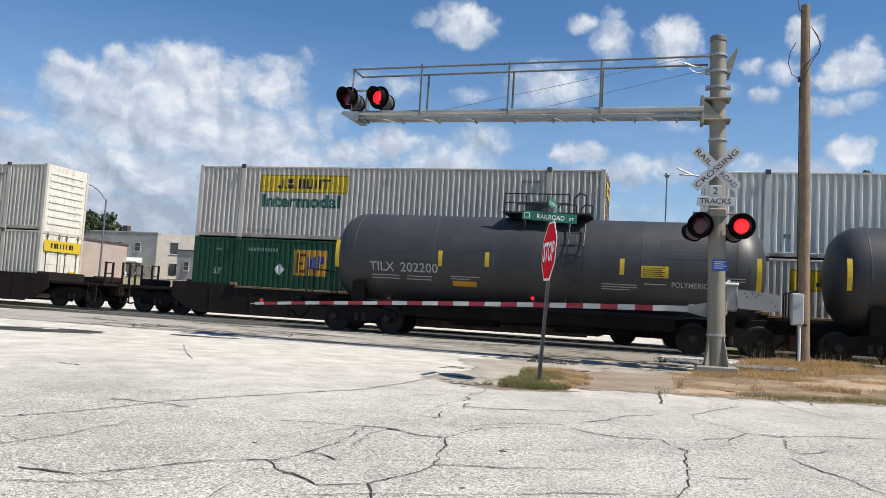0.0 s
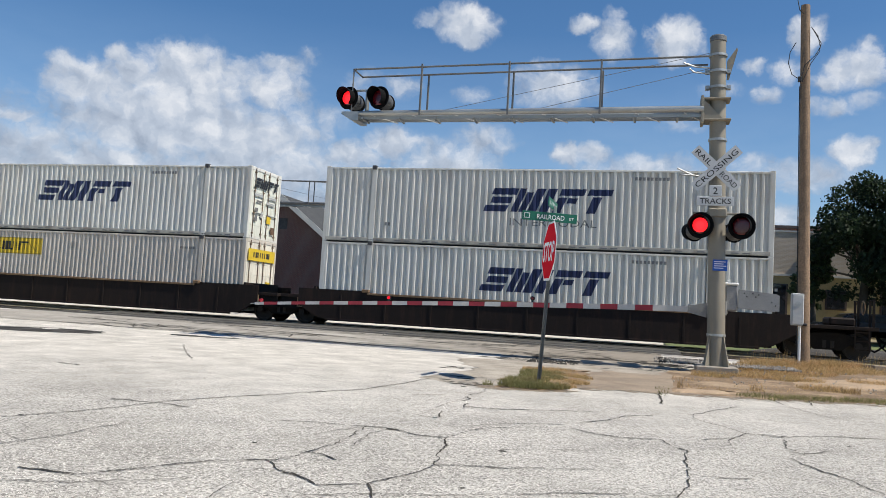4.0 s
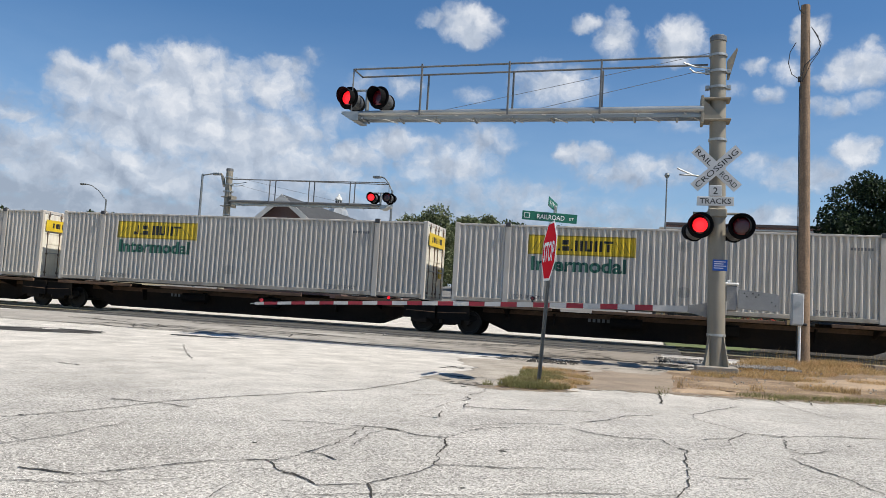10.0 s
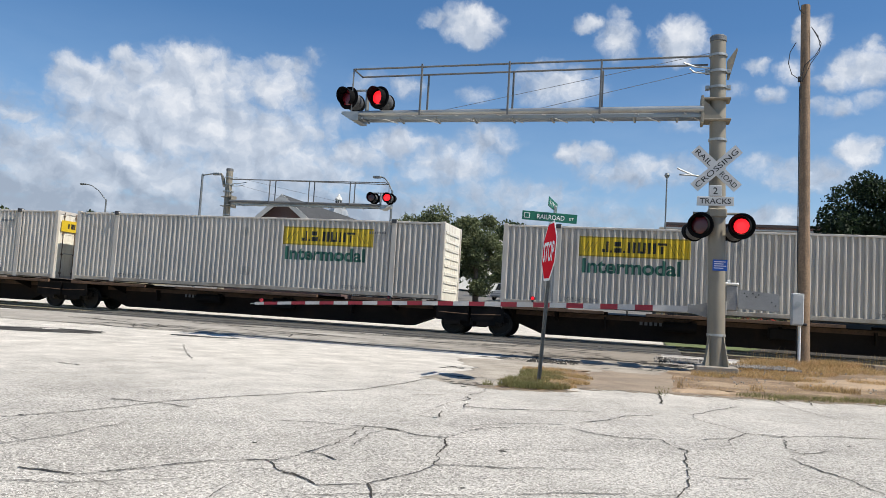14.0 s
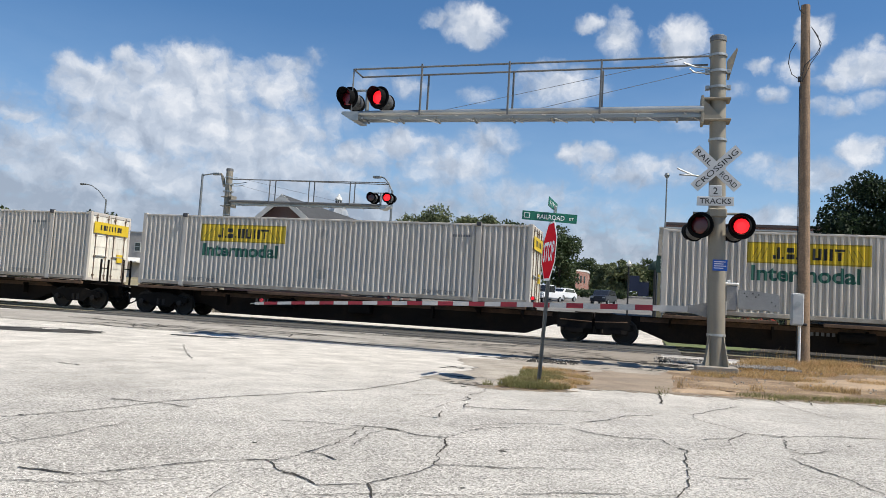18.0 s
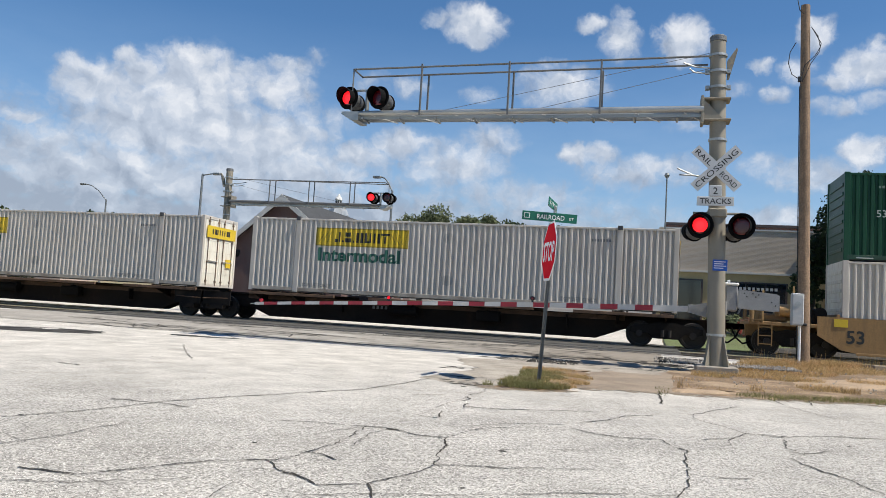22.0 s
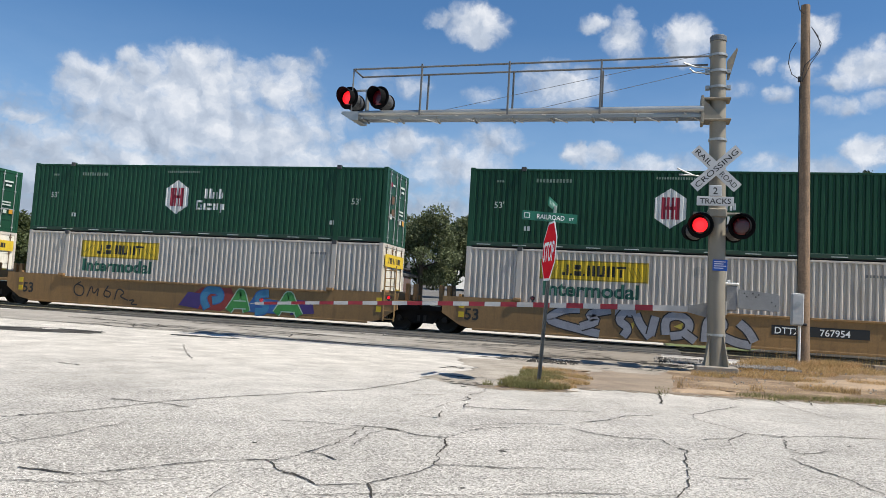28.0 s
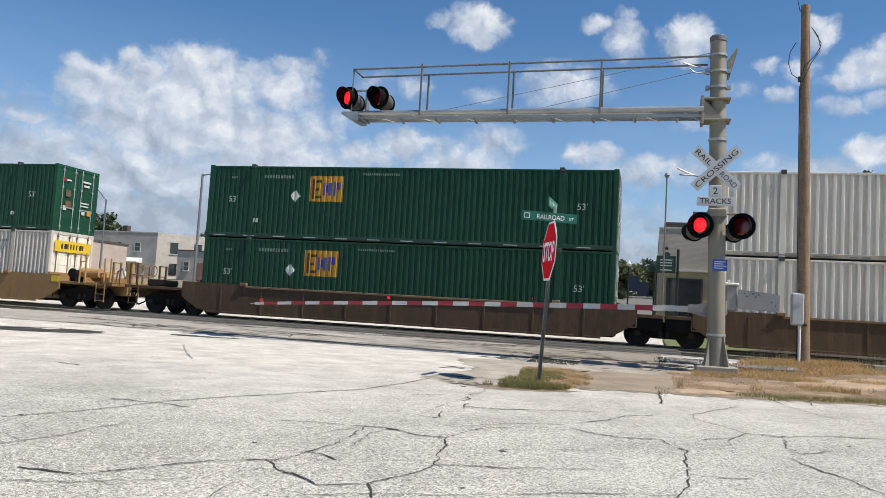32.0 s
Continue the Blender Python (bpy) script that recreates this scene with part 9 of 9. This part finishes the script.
def tree(x, y, height, spread, material, seed, label, trunk=0.28, low=0.25, n=2600, size=0.22):
    """Tapered trunk, limbs, and a crown of many small leaf clumps with gaps."""
    n, size = int(n * 1.9), size * 0.7
    rng = np.random.default_rng(seed)
    z0 = ground_z(x, y) - 0.1
    t = thing("tree", pose(x, y, z0), label, "tree", "trees")
    g = Geo()
    bend = rng.uniform(-0.25, 0.25, 2)
    top = (bend[0], bend[1], height * 0.55)
    g.cyl((0, 0, 0), (top[0] * 0.5, top[1] * 0.5, height * 0.3), trunk, trunk * 0.75, 10)
    g.cyl((top[0] * 0.5, top[1] * 0.5, height * 0.3), top, trunk * 0.75, trunk * 0.45, 10)
    tips = []
    for i in range(11):
        a = 2.4 * i + rng.uniform(-0.4, 0.4)
        r = spread * rng.uniform(0.45, 0.95)
        hz = height * rng.uniform(low + 0.15, 0.95)
        f = 1 - abs((hz / height) - 0.55) * 1.0
        tip = (math.cos(a) * r * f, math.sin(a) * r * f, hz)
        st_ = (top[0] * 0.8, top[1] * 0.8, height * rng.uniform(0.28, 0.55))
        g.cyl(st_, tip, trunk * 0.35, trunk * 0.06, 6)
        tips.append(tip)
    part("trunk", g, BARK, t, "tapered trunk with limbs", True)
    lumps = [(np.array(tp), spread * rng.uniform(0.28, 0.45)) for tp in tips]
    for _ in range(16):
        a, hz = rng.uniform(0, 6.283), rng.uniform(low, 0.98)
        rr = spread * math.sqrt(max(0.05, 1 - ((hz - 0.58) / 0.45) ** 2)) * rng.uniform(0.3, 0.85)
        lumps.append((np.array((math.cos(a) * rr, math.sin(a) * rr, hz * height)), spread * rng.uniform(0.2, 0.4)))
    lumps.append((np.array((0, 0, height * 0.72)), spread * 0.5))
    wts = np.array([l[1] ** 2 for l in lumps])
    pick = rng.choice(len(lumps), n, p=wts / wts.sum())
    dirs = rng.normal(size=(n, 3))
    dirs /= np.linalg.norm(dirs, axis=1)[:, None]
    rad = rng.uniform(0.45, 1.0, n) + 0.22 * rng.uniform(0, 1, n) ** 4
    cen = np.array([lumps[i][0] for i in pick]) + dirs * (np.array([lumps[i][1] for i in pick]) * rad)[:, None] * np.array((1, 1, 0.8))
    V, F = [], []
    for k in range(n):
        if cen[k][2] < height * low * 0.8:
            continue
        u = rng.normal(size=3)
        u /= np.linalg.norm(u)
        w = np.cross(u, rng.normal(size=3))
        w /= np.linalg.norm(w)
        s = size * rng.uniform(0.6, 1.4)
        c = cen[k]
        b = len(V)
        V += [tuple(c - u * s), tuple(c + w * s * 0.55), tuple(c + u * s), tuple(c - w * s * 0.55 + np.cross(u, w) * s * 0.3)]
        F += [(b, b + 1, b + 2), (b, b + 2, b + 3)]
    part("crown", Geo().add(V, F), material, t, "crown of many small leaves")
    return t


tree(-18.1, 60, 7.7, 2.9, LEAF_MID, 1, "leafy green street tree beyond the crossing", n=9000, size=0.15, low=0.15)
tree(-14.1, 63, 7.5, 2.6, LEAF_MID, 2, "leafy green street tree beyond the crossing", n=8000, size=0.15, low=0.15)
tree(-19.8, 78, 8.2, 3.2, LEAF_DARK, 3, "dark green tree up the street", n=3400, size=0.25, low=0.2)
tree(-23, 132, 11.5, 5.5, LEAF_DARK, 4, "broad dark tree behind the houses", n=3600, size=0.4)
tree(-16.3, 140, 11.5, 4.9, LEAF_DARK, 5, "broad dark tree behind the houses", n=5600, size=0.34, low=0.05)
tree(-16.4, 190, 9.4, 3.6, LEAF_DARK, 26, "dark tree beside the taller one", n=2600, size=0.34, low=0.05)
tree(-8.6, 150, 5.9, 2.9, LEAF_MID, 6, "low green tree up the street", n=2600, size=0.34, low=0.05)
tree(-29, 120, 11, 5.0, LEAF_DARK, 7, "broad dark tree behind the houses", n=3400, size=0.4)
tree(-17.6, 92, 5.2, 2.2, LEAF_OLIVE, 8, "small street tree before the shops", n=2200, size=0.2)
tree(10.7, 45.5, 8.6, 2.8, LEAF_BLACK, 9, "dense dark tree beside the tan shop", n=7000, size=0.16, low=0.3)
tree(13.4, 44, 8.8, 2.8, LEAF_BLACK, 10, "dense dark tree beside the tan shop", n=7500, size=0.15, low=0.15)
tree(8.6, 47, 5.6, 1.2, LEAF_DARK, 19, "small dark tree by the shop wall", n=1600, size=0.2, low=0.3)
tree(-50.5, 52, 6.0, 2.6, LEAF_OLIVE, 11, "olive green tree at the street edge", n=3600, size=0.22, low=0.15)
tree(-54, 56, 5.4, 2.0, LEAF_MID, 12, "green tree at the street edge", n=2600, size=0.22, low=0.2)
tree(-63.2, 102, 7.6, 2.6, LEAF_OLIVE, 13, "green tree behind the low grey building", n=2400, size=0.3)
tree(-80, 98, 9, 3.6, LEAF_DARK, 14, "dark tree behind the block", n=2400, size=0.35)
tree(-4.2, 130, 5.9, 2.9, LEAF_MID, 15, "rounded green tree on the green", n=2600, size=0.4, low=0.1)
tree(0.3, 135, 6.2, 3.4, LEAF_DARK, 16, "rounded dark tree on the green", n=2600, size=0.4, low=0.1)
tree(-9.8, 170, 5.8, 3.4, LEAF_DARK, 17, "far dark tree up the street", n=2200, size=0.5, low=0.1)
tree(5.0, 140, 6.5, 4.0, LEAF_MID, 18, "far green tree behind the shop", n=2200, size=0.5, low=0.1)


def hedge(name, spots, n, size, h, material, label, category="shrub"):
    rng = np.random.default_rng(n)
    V, F = [], []
    for _ in range(n):
        sx, sy, sr = spots[int(rng.integers(len(spots)))]
        d = rng.normal(size=3)
        d /= np.linalg.norm(d)
        c = np.array((sx, sy, ground_z(sx, sy) + h * 0.5)) + d * np.array((sr, sr, h * 0.5)) * rng.uniform(0.6, 1.05)
        u = rng.normal(size=3)
        u /= np.linalg.norm(u)
        w = np.cross(u, d)
        s = size * rng.uniform(0.6, 1.4)
        b = len(V)
        V += [tuple(c - u * s), tuple(c + w * s * 0.6), tuple(c + u * s), tuple(c - w * s * 0.6)]
        F += [(b, b + 1, b + 2, b + 3)]
    return tagged(part(name, Geo().add(V, F), material), label, category, kind="stuff")


hedge("shop_hedge", [(3.2, 44, 0.5), (4.2, 44.3, 0.6), (5.2, 44, 0.6), (6.2, 44.2, 0.6), (7.4, 44, 0.5)], 2600, 0.09, 1.15, LEAF_MID, "green shrubs before the shop")
hedge("red_flowers", [(4.7, 43.2, 0.4), (5.4, 43.1, 0.4), (6.0, 43.2, 0.35)], 900, 0.06, 1.05, surf("flower_red", (0.5, 0.04, 0.02), 0.7, 0, 0.2, 3, 30, 0), "red flowers in the shop bed", "flowers")
hedge("street_shrubs", [(-13.6 + 0.85 * i, 118 + 1.5 * math.sin(i * 2.1), 0.7) for i in range(12)], 3000, 0.2, 1.3, LEAF_DARK, "dark shrubs along the far street")
hedge("far_woods", [(x, 330 + 10 * math.sin(x), 16) for x in range(-330, 200, 14)], 9000, 1.5, 15, LEAF_DARK, "distant dark tree line", "woods")
# ---- clouds: a far sheet of vapour drifting slowly ----
SKY_R = 3600.0
CLOUD_GLOW = 0.81
# bearing from the y axis, height above the horizon, half widths (degrees), weight
PUFFS = [(-14.6, 20.5, 2.47, 1.45, 1.0), (-17.2, 20.7, 1.28, 0.69, 0.6), (-5.9, 20.8, 1.24, 0.75, 0.75), (-3.6, 19.5, 1.46, 1.51, 0.8), (-3.5, 21.3, 0.9, 0.52, 0.45), (0.8, 19.5, 2.02, 1.63, 1.0), (9.5, 19.4, 1.18, 1.13, 0.9), (8.5, 17.2, 1.19, 0.94, 0.6), (6.2, 17.6, 0.88, 0.55, 0.65), (7.2, 15.7, 1.14, 0.67, 0.6), (4.2, 16.1, 1.67, 0.6, 0.45), (12.6, 16.9, 2.01, 1.26, 0.9), (11.0, 16.2, 1.61, 0.72, 0.7), (13.3, 18.2, 0.91, 0.69, 0.6), (11.0, 14.6, 2.0, 0.65, 0.6), (13.0, 14.9, 1.1, 0.57, 0.55)]
PUFFS_2 = [(-7.8, 16.4, 3.38, 1.65, 0.75), (-8.3, 18.1, 1.09, 0.47, 0.5), (-13.9, 15.6, 1.44, 0.72, 0.5), (-19.1, 15.9, 1.44, 0.95, 0.55), (-22.1, 15.8, 1.85, 1.26, 0.4), (-19.6, 11.9, 2.19, 1.3, 0.95), (-22.6, 10.7, 2.59, 1.38, 0.8), (-6.5, 11.6, 1.31, 0.97, 0.9), (-5.0, 11.7, 1.54, 0.89, 0.85), (-2.2, 10.5, 4.3, 1.28, 0.7), (0.5, 10.8, 2.68, 1.03, 0.6), (-13.0, 12.3, 2.52, 1.3, 0.7), (-15.5, 10.5, 4.2, 1.8, 0.75), (12.4, 11.6, 1.3, 1.16, 0.95), (9.7, 10.2, 3.18, 1.19, 0.7), (6.2, 11.0, 1.58, 0.84, 0.5), (6.6, 7.2, 3.84, 1.15, 0.7), (-45.1, 10.5, 1.16, 0.5, 0.9), (1.4, 13.6, 1.91, 0.54, 0.35), (-11.1, 8.5, 6.59, 1.4, 0.6)]
PUFFS_3 = [(-39.0, 15.7, 1.16, 0.73, 0.95), (-41.9, 14.2, 1.66, 1.01, 0.85), (-40.4, 13.3, 3.22, 2.0, 0.9), (-38.2, 14.7, 1.31, 1.03, 1.0), (-34.5, 16.2, 2.0, 1.05, 0.95), (-34.4, 14.2, 4.28, 2.83, 1.0), (-31.2, 15.7, 1.51, 0.84, 0.6), (-27.9, 16.5, 2.04, 0.93, 0.7), (-28.9, 14.9, 3.05, 1.74, 0.8), (-35.9, 11.7, 7.36, 2.85, 1.0), (-30.8, 11.1, 7.28, 2.43, 0.95), (-26.0, 17.4, 1.07, 0.7, 0.4), (-25.7, 12.9, 2.89, 1.35, 0.5), (-43.8, 8.8, 4.07, 1.6, 0.8), (-39.2, 8.0, 8.98, 2.26, 0.9), (-28.7, 9.2, 8.19, 2.0, 0.85)]


def cloud_material():
    """Cumulus in rounded heaps with wisps at the edges, white on top and grey below, over a low grey bank."""
    m = bpy.data.materials.new("cumulus")
    m.use_nodes = True
    nt = m.node_tree
    nt.nodes.clear()
    out = nt.nodes.new("ShaderNodeOutputMaterial")
    uv = nt.nodes.new("ShaderNodeTexCoord").outputs["UV"]

    def link(s, sock):
        if isinstance(s, (int, float)):
            sock.default_value = s
        elif isinstance(s, tuple):
            sock.default_value = s
        elif s is not None:
            nt.links.new(s, sock)

    def mth(op, a, b=None, c=None, clamp=False):
        n = nt.nodes.new("ShaderNodeMath")
        n.operation, n.use_clamp = op, clamp
        for i, q in enumerate((a, b, c)):
            link(q, n.inputs[i])
        return n.outputs[0]

    def vec(op, a, b=None, c=None, value=False):
        n = nt.nodes.new("ShaderNodeVectorMath")
        n.operation = op
        for i, q in enumerate((a, b, c)):
            link(q, n.inputs[i])
        return n.outputs["Value" if value else "Vector"]

    def span(src, a, b, lo, hi, soft=False):
        r = nt.nodes.new("ShaderNodeMapRange")
        if soft:
            r.interpolation_type = "SMOOTHSTEP"
        r.inputs[1].default_value, r.inputs[2].default_value, r.inputs[3].default_value, r.inputs[4].default_value = a, b, lo, hi
        nt.links.new(src, r.inputs[0])
        return r.outputs[0]

    def fbm(src, scale, detail=6.0, rough=0.55):
        n = node(nt, "ShaderNodeTexNoise", Scale=scale, Detail=detail, Roughness=rough)
        nt.links.new(src, n.inputs["Vector"])
        return n
    # ragged edges: bend the sky coordinates by noise at two sizes
    bend = fbm(uv, 0.45, 5.0, 0.6).outputs["Color"]
    bent = vec("MULTIPLY_ADD", vec("SUBTRACT", bend, (0.5, 0.5, 0.5)), (2.5, 1.8, 0.0), uv)
    total, lit = None, None
    for u, w, ru, rw, k in PUFFS + PUFFS_2 + PUFFS_3:
        e = vec("MULTIPLY", vec("SUBTRACT", bent, (u, w, 0.0)), (0.78 / ru, 0.78 / rw, 0.0))
        d2 = vec("DOT_PRODUCT", e, e, value=True)
        v = mth("MULTIPLY", mth("SUBTRACT", 1.0, d2, clamp=True), k)
        # crowns and the sunny side of each heap
        up = mth("MULTIPLY", v, mth("ADD", vec("DOT_PRODUCT", e, (0.3, 0.62, 0.0), value=True), 0.62, clamp=True))
        total = v if total is None else mth("MAXIMUM", total, v)
        lit = up if lit is None else mth("MAXIMUM", lit, up)
    sep = nt.nodes.new("ShaderNodeSeparateXYZ")
    nt.links.new(uv, sep.inputs[0])
    # low bank towards the horizon, thicker to the left
    far = mth("ADD", sep.outputs[1], mth("MULTIPLY", sep.outputs[0], 0.09))
    drawn = nt.nodes.new("ShaderNodeMapping")
    drawn.inputs["Scale"].default_value = (0.55, 1.7, 1)
    nt.links.new(uv, drawn.inputs[0])
    long_n = fbm(drawn.outputs[0], 0.3, 7.0, 0.6).outputs[0]
    bank = mth("MULTIPLY", span(far, 4.0, 9.8, 1.0, 0.0), span(long_n, 0.22, 0.5, 0.3, 1.0))
    body = mth("MAXIMUM", total, mth("MULTIPLY", bank, 0.9))
    rough = fbm(bent, 0.85, 7.0, 0.55).outputs[0]
    small = fbm(uv, 3.2, 5.0, 0.6).outputs[0]
    edge = mth("ADD", mth("MULTIPLY", mth("SUBTRACT", rough, 0.5), 1.05), mth("MULTIPLY", mth("SUBTRACT", small, 0.5), 0.14))
    dens = mth("ADD", body, mth("MULTIPLY", edge, span(body, 0.0, 0.3, 0.0, 1.0)))
    cov = mth("MULTIPLY", span(dens, 0.06, 0.86, 0.0, 1.0, True), 0.95)
    # light: sunny crowns white, thick parts and undersides grey; billows by the slope of the noise
    slope = mth("SUBTRACT", fbm(bent, 0.46, 5.0, 0.52).outputs[0], fbm(vec("ADD", bent, (0.6, 0.85, 0.0)), 0.46, 5.0, 0.52).outputs[0])
    thick = span(far, 2.0, 15.0, 0.06, 0.4)
    white = mth("ADD", mth("ADD", mth("MULTIPLY", slope, 1.7), mth("MULTIPLY", lit, 0.55)), thick, clamp=True)
    col = nt.nodes.new("ShaderNodeValToRGB")
    el = col.color_ramp.elements
    el[0].position, el[0].color = 0.0, (0.36, 0.42, 0.525, 1)
    el[1].position, el[1].color = 1.0, (0.88, 0.9, 0.94, 1)
    md = el.new(0.5)
    md.color = (0.56, 0.625, 0.73, 1)
    nt.links.new(white, col.inputs[0])
    # a thin pale veil, thicker towards the horizon
    veil = mth("MULTIPLY", span(sep.outputs[1], 5.0, 20.0, 0.42, 0.0), mth("ADD", mth("MULTIPLY", long_n, 1.2), 0.25), clamp=True)
    solid = mth("SUBTRACT", 1.0, mth("MULTIPLY", mth("SUBTRACT", 1.0, veil), mth("SUBTRACT", 1.0, cov)), clamp=True)
    share = mth("DIVIDE", cov, mth("MAXIMUM", solid, 0.02), clamp=True)
    tint = nt.nodes.new("ShaderNodeMixRGB")
    tint.inputs[1].default_value = (0.47, 0.62, 0.83, 1)
    nt.links.new(share, tint.inputs[0])
    nt.links.new(col.outputs[0], tint.inputs[2])
    em = nt.nodes.new("ShaderNodeEmission")
    em.inputs["Strength"].default_value = CLOUD_GLOW
    nt.links.new(tint.outputs[0], em.inputs["Color"])
    tr = nt.nodes.new("ShaderNodeBsdfTransparent")
    mix = nt.nodes.new("ShaderNodeMixShader")
    nt.links.new(mth("MULTIPLY", solid, 0.97), mix.inputs[0])
    nt.links.new(tr.outputs[0], mix.inputs[1])
    nt.links.new(em.outputs[0], mix.inputs[2])
    nt.links.new(mix.outputs[0], out.inputs["Surface"])
    return m


def cloud_sheet():
    g = Geo()
    us, ws = steps(-75, 40, 60), steps(-1.5, 33, 18)
    uv = []
    pts = []
    for w in ws:
        for u in us:
            a, e = radians(u), radians(w)
            pts.append((SKY_R * math.sin(a) * math.cos(e), SKY_R * math.cos(a) * math.cos(e), SKY_R * math.sin(e)))
            uv.append((u, w))
    n = len(us)
    g.add(pts, [(j * n + i, j * n + i + 1, (j + 1) * n + i + 1, (j + 1) * n + i) for j in range(len(ws) - 1) for i in range(n - 1)])
    me = g.mesh("clouds")
    lay = me.uv_layers.new(name="bearing")
    for lp in me.loops:
        lay.data[lp.index].uv = uv[lp.vertex_index]
    ob = part("clouds", me, cloud_material())
    return tagged(ob, "white and grey cumulus clouds drifting over a blue sky", "clouds", kind="structure")


clouds = cloud_sheet()


# ---- all that moves ----


def train_shift(t):
    """Metres that the freight train has rolled by t seconds; it gathers speed slightly."""
    ts = [0, 3.5, 6.5, 12, 18, 24.2, 29, 32]
    vs = [8.33, 8.33, 8.35, 8.41, 8.46, 8.52, 8.57, 8.62]
    d = 0.0
    for i in range(len(ts) - 1):
        a, b = ts[i], min(ts[i + 1], t)
        if b <= a:
            break
        ve = vs[i] + (vs[i + 1] - vs[i]) * (b - a) / (ts[i + 1] - ts[i])
        d += (vs[i] + ve) / 2 * (b - a)
    return d


def motions():
    times = [0, 2, 4, 6, 8, 10, 12, 14, 16, 18, 20, 22, 24, 26, 28, 30, 32]
    for ob, x, y, z, way in BOXES + CARS:
        if way < 0:
            walk(ob, [(t, pose(x - train_shift(t), y, z)) for t in times])
        else:
            walk(ob, [(t, pose(x + 5.73 * t, y, z)) for t in (0, 8, 16, 24, 32)])
    walk(clouds, [(0, pose(0, 0, 0, 0, 0, 0.0)), (16, pose(0, 0, 0, 0, 0, -0.5)), (32, pose(0, 0, 0, 0, 0, -1.0))])
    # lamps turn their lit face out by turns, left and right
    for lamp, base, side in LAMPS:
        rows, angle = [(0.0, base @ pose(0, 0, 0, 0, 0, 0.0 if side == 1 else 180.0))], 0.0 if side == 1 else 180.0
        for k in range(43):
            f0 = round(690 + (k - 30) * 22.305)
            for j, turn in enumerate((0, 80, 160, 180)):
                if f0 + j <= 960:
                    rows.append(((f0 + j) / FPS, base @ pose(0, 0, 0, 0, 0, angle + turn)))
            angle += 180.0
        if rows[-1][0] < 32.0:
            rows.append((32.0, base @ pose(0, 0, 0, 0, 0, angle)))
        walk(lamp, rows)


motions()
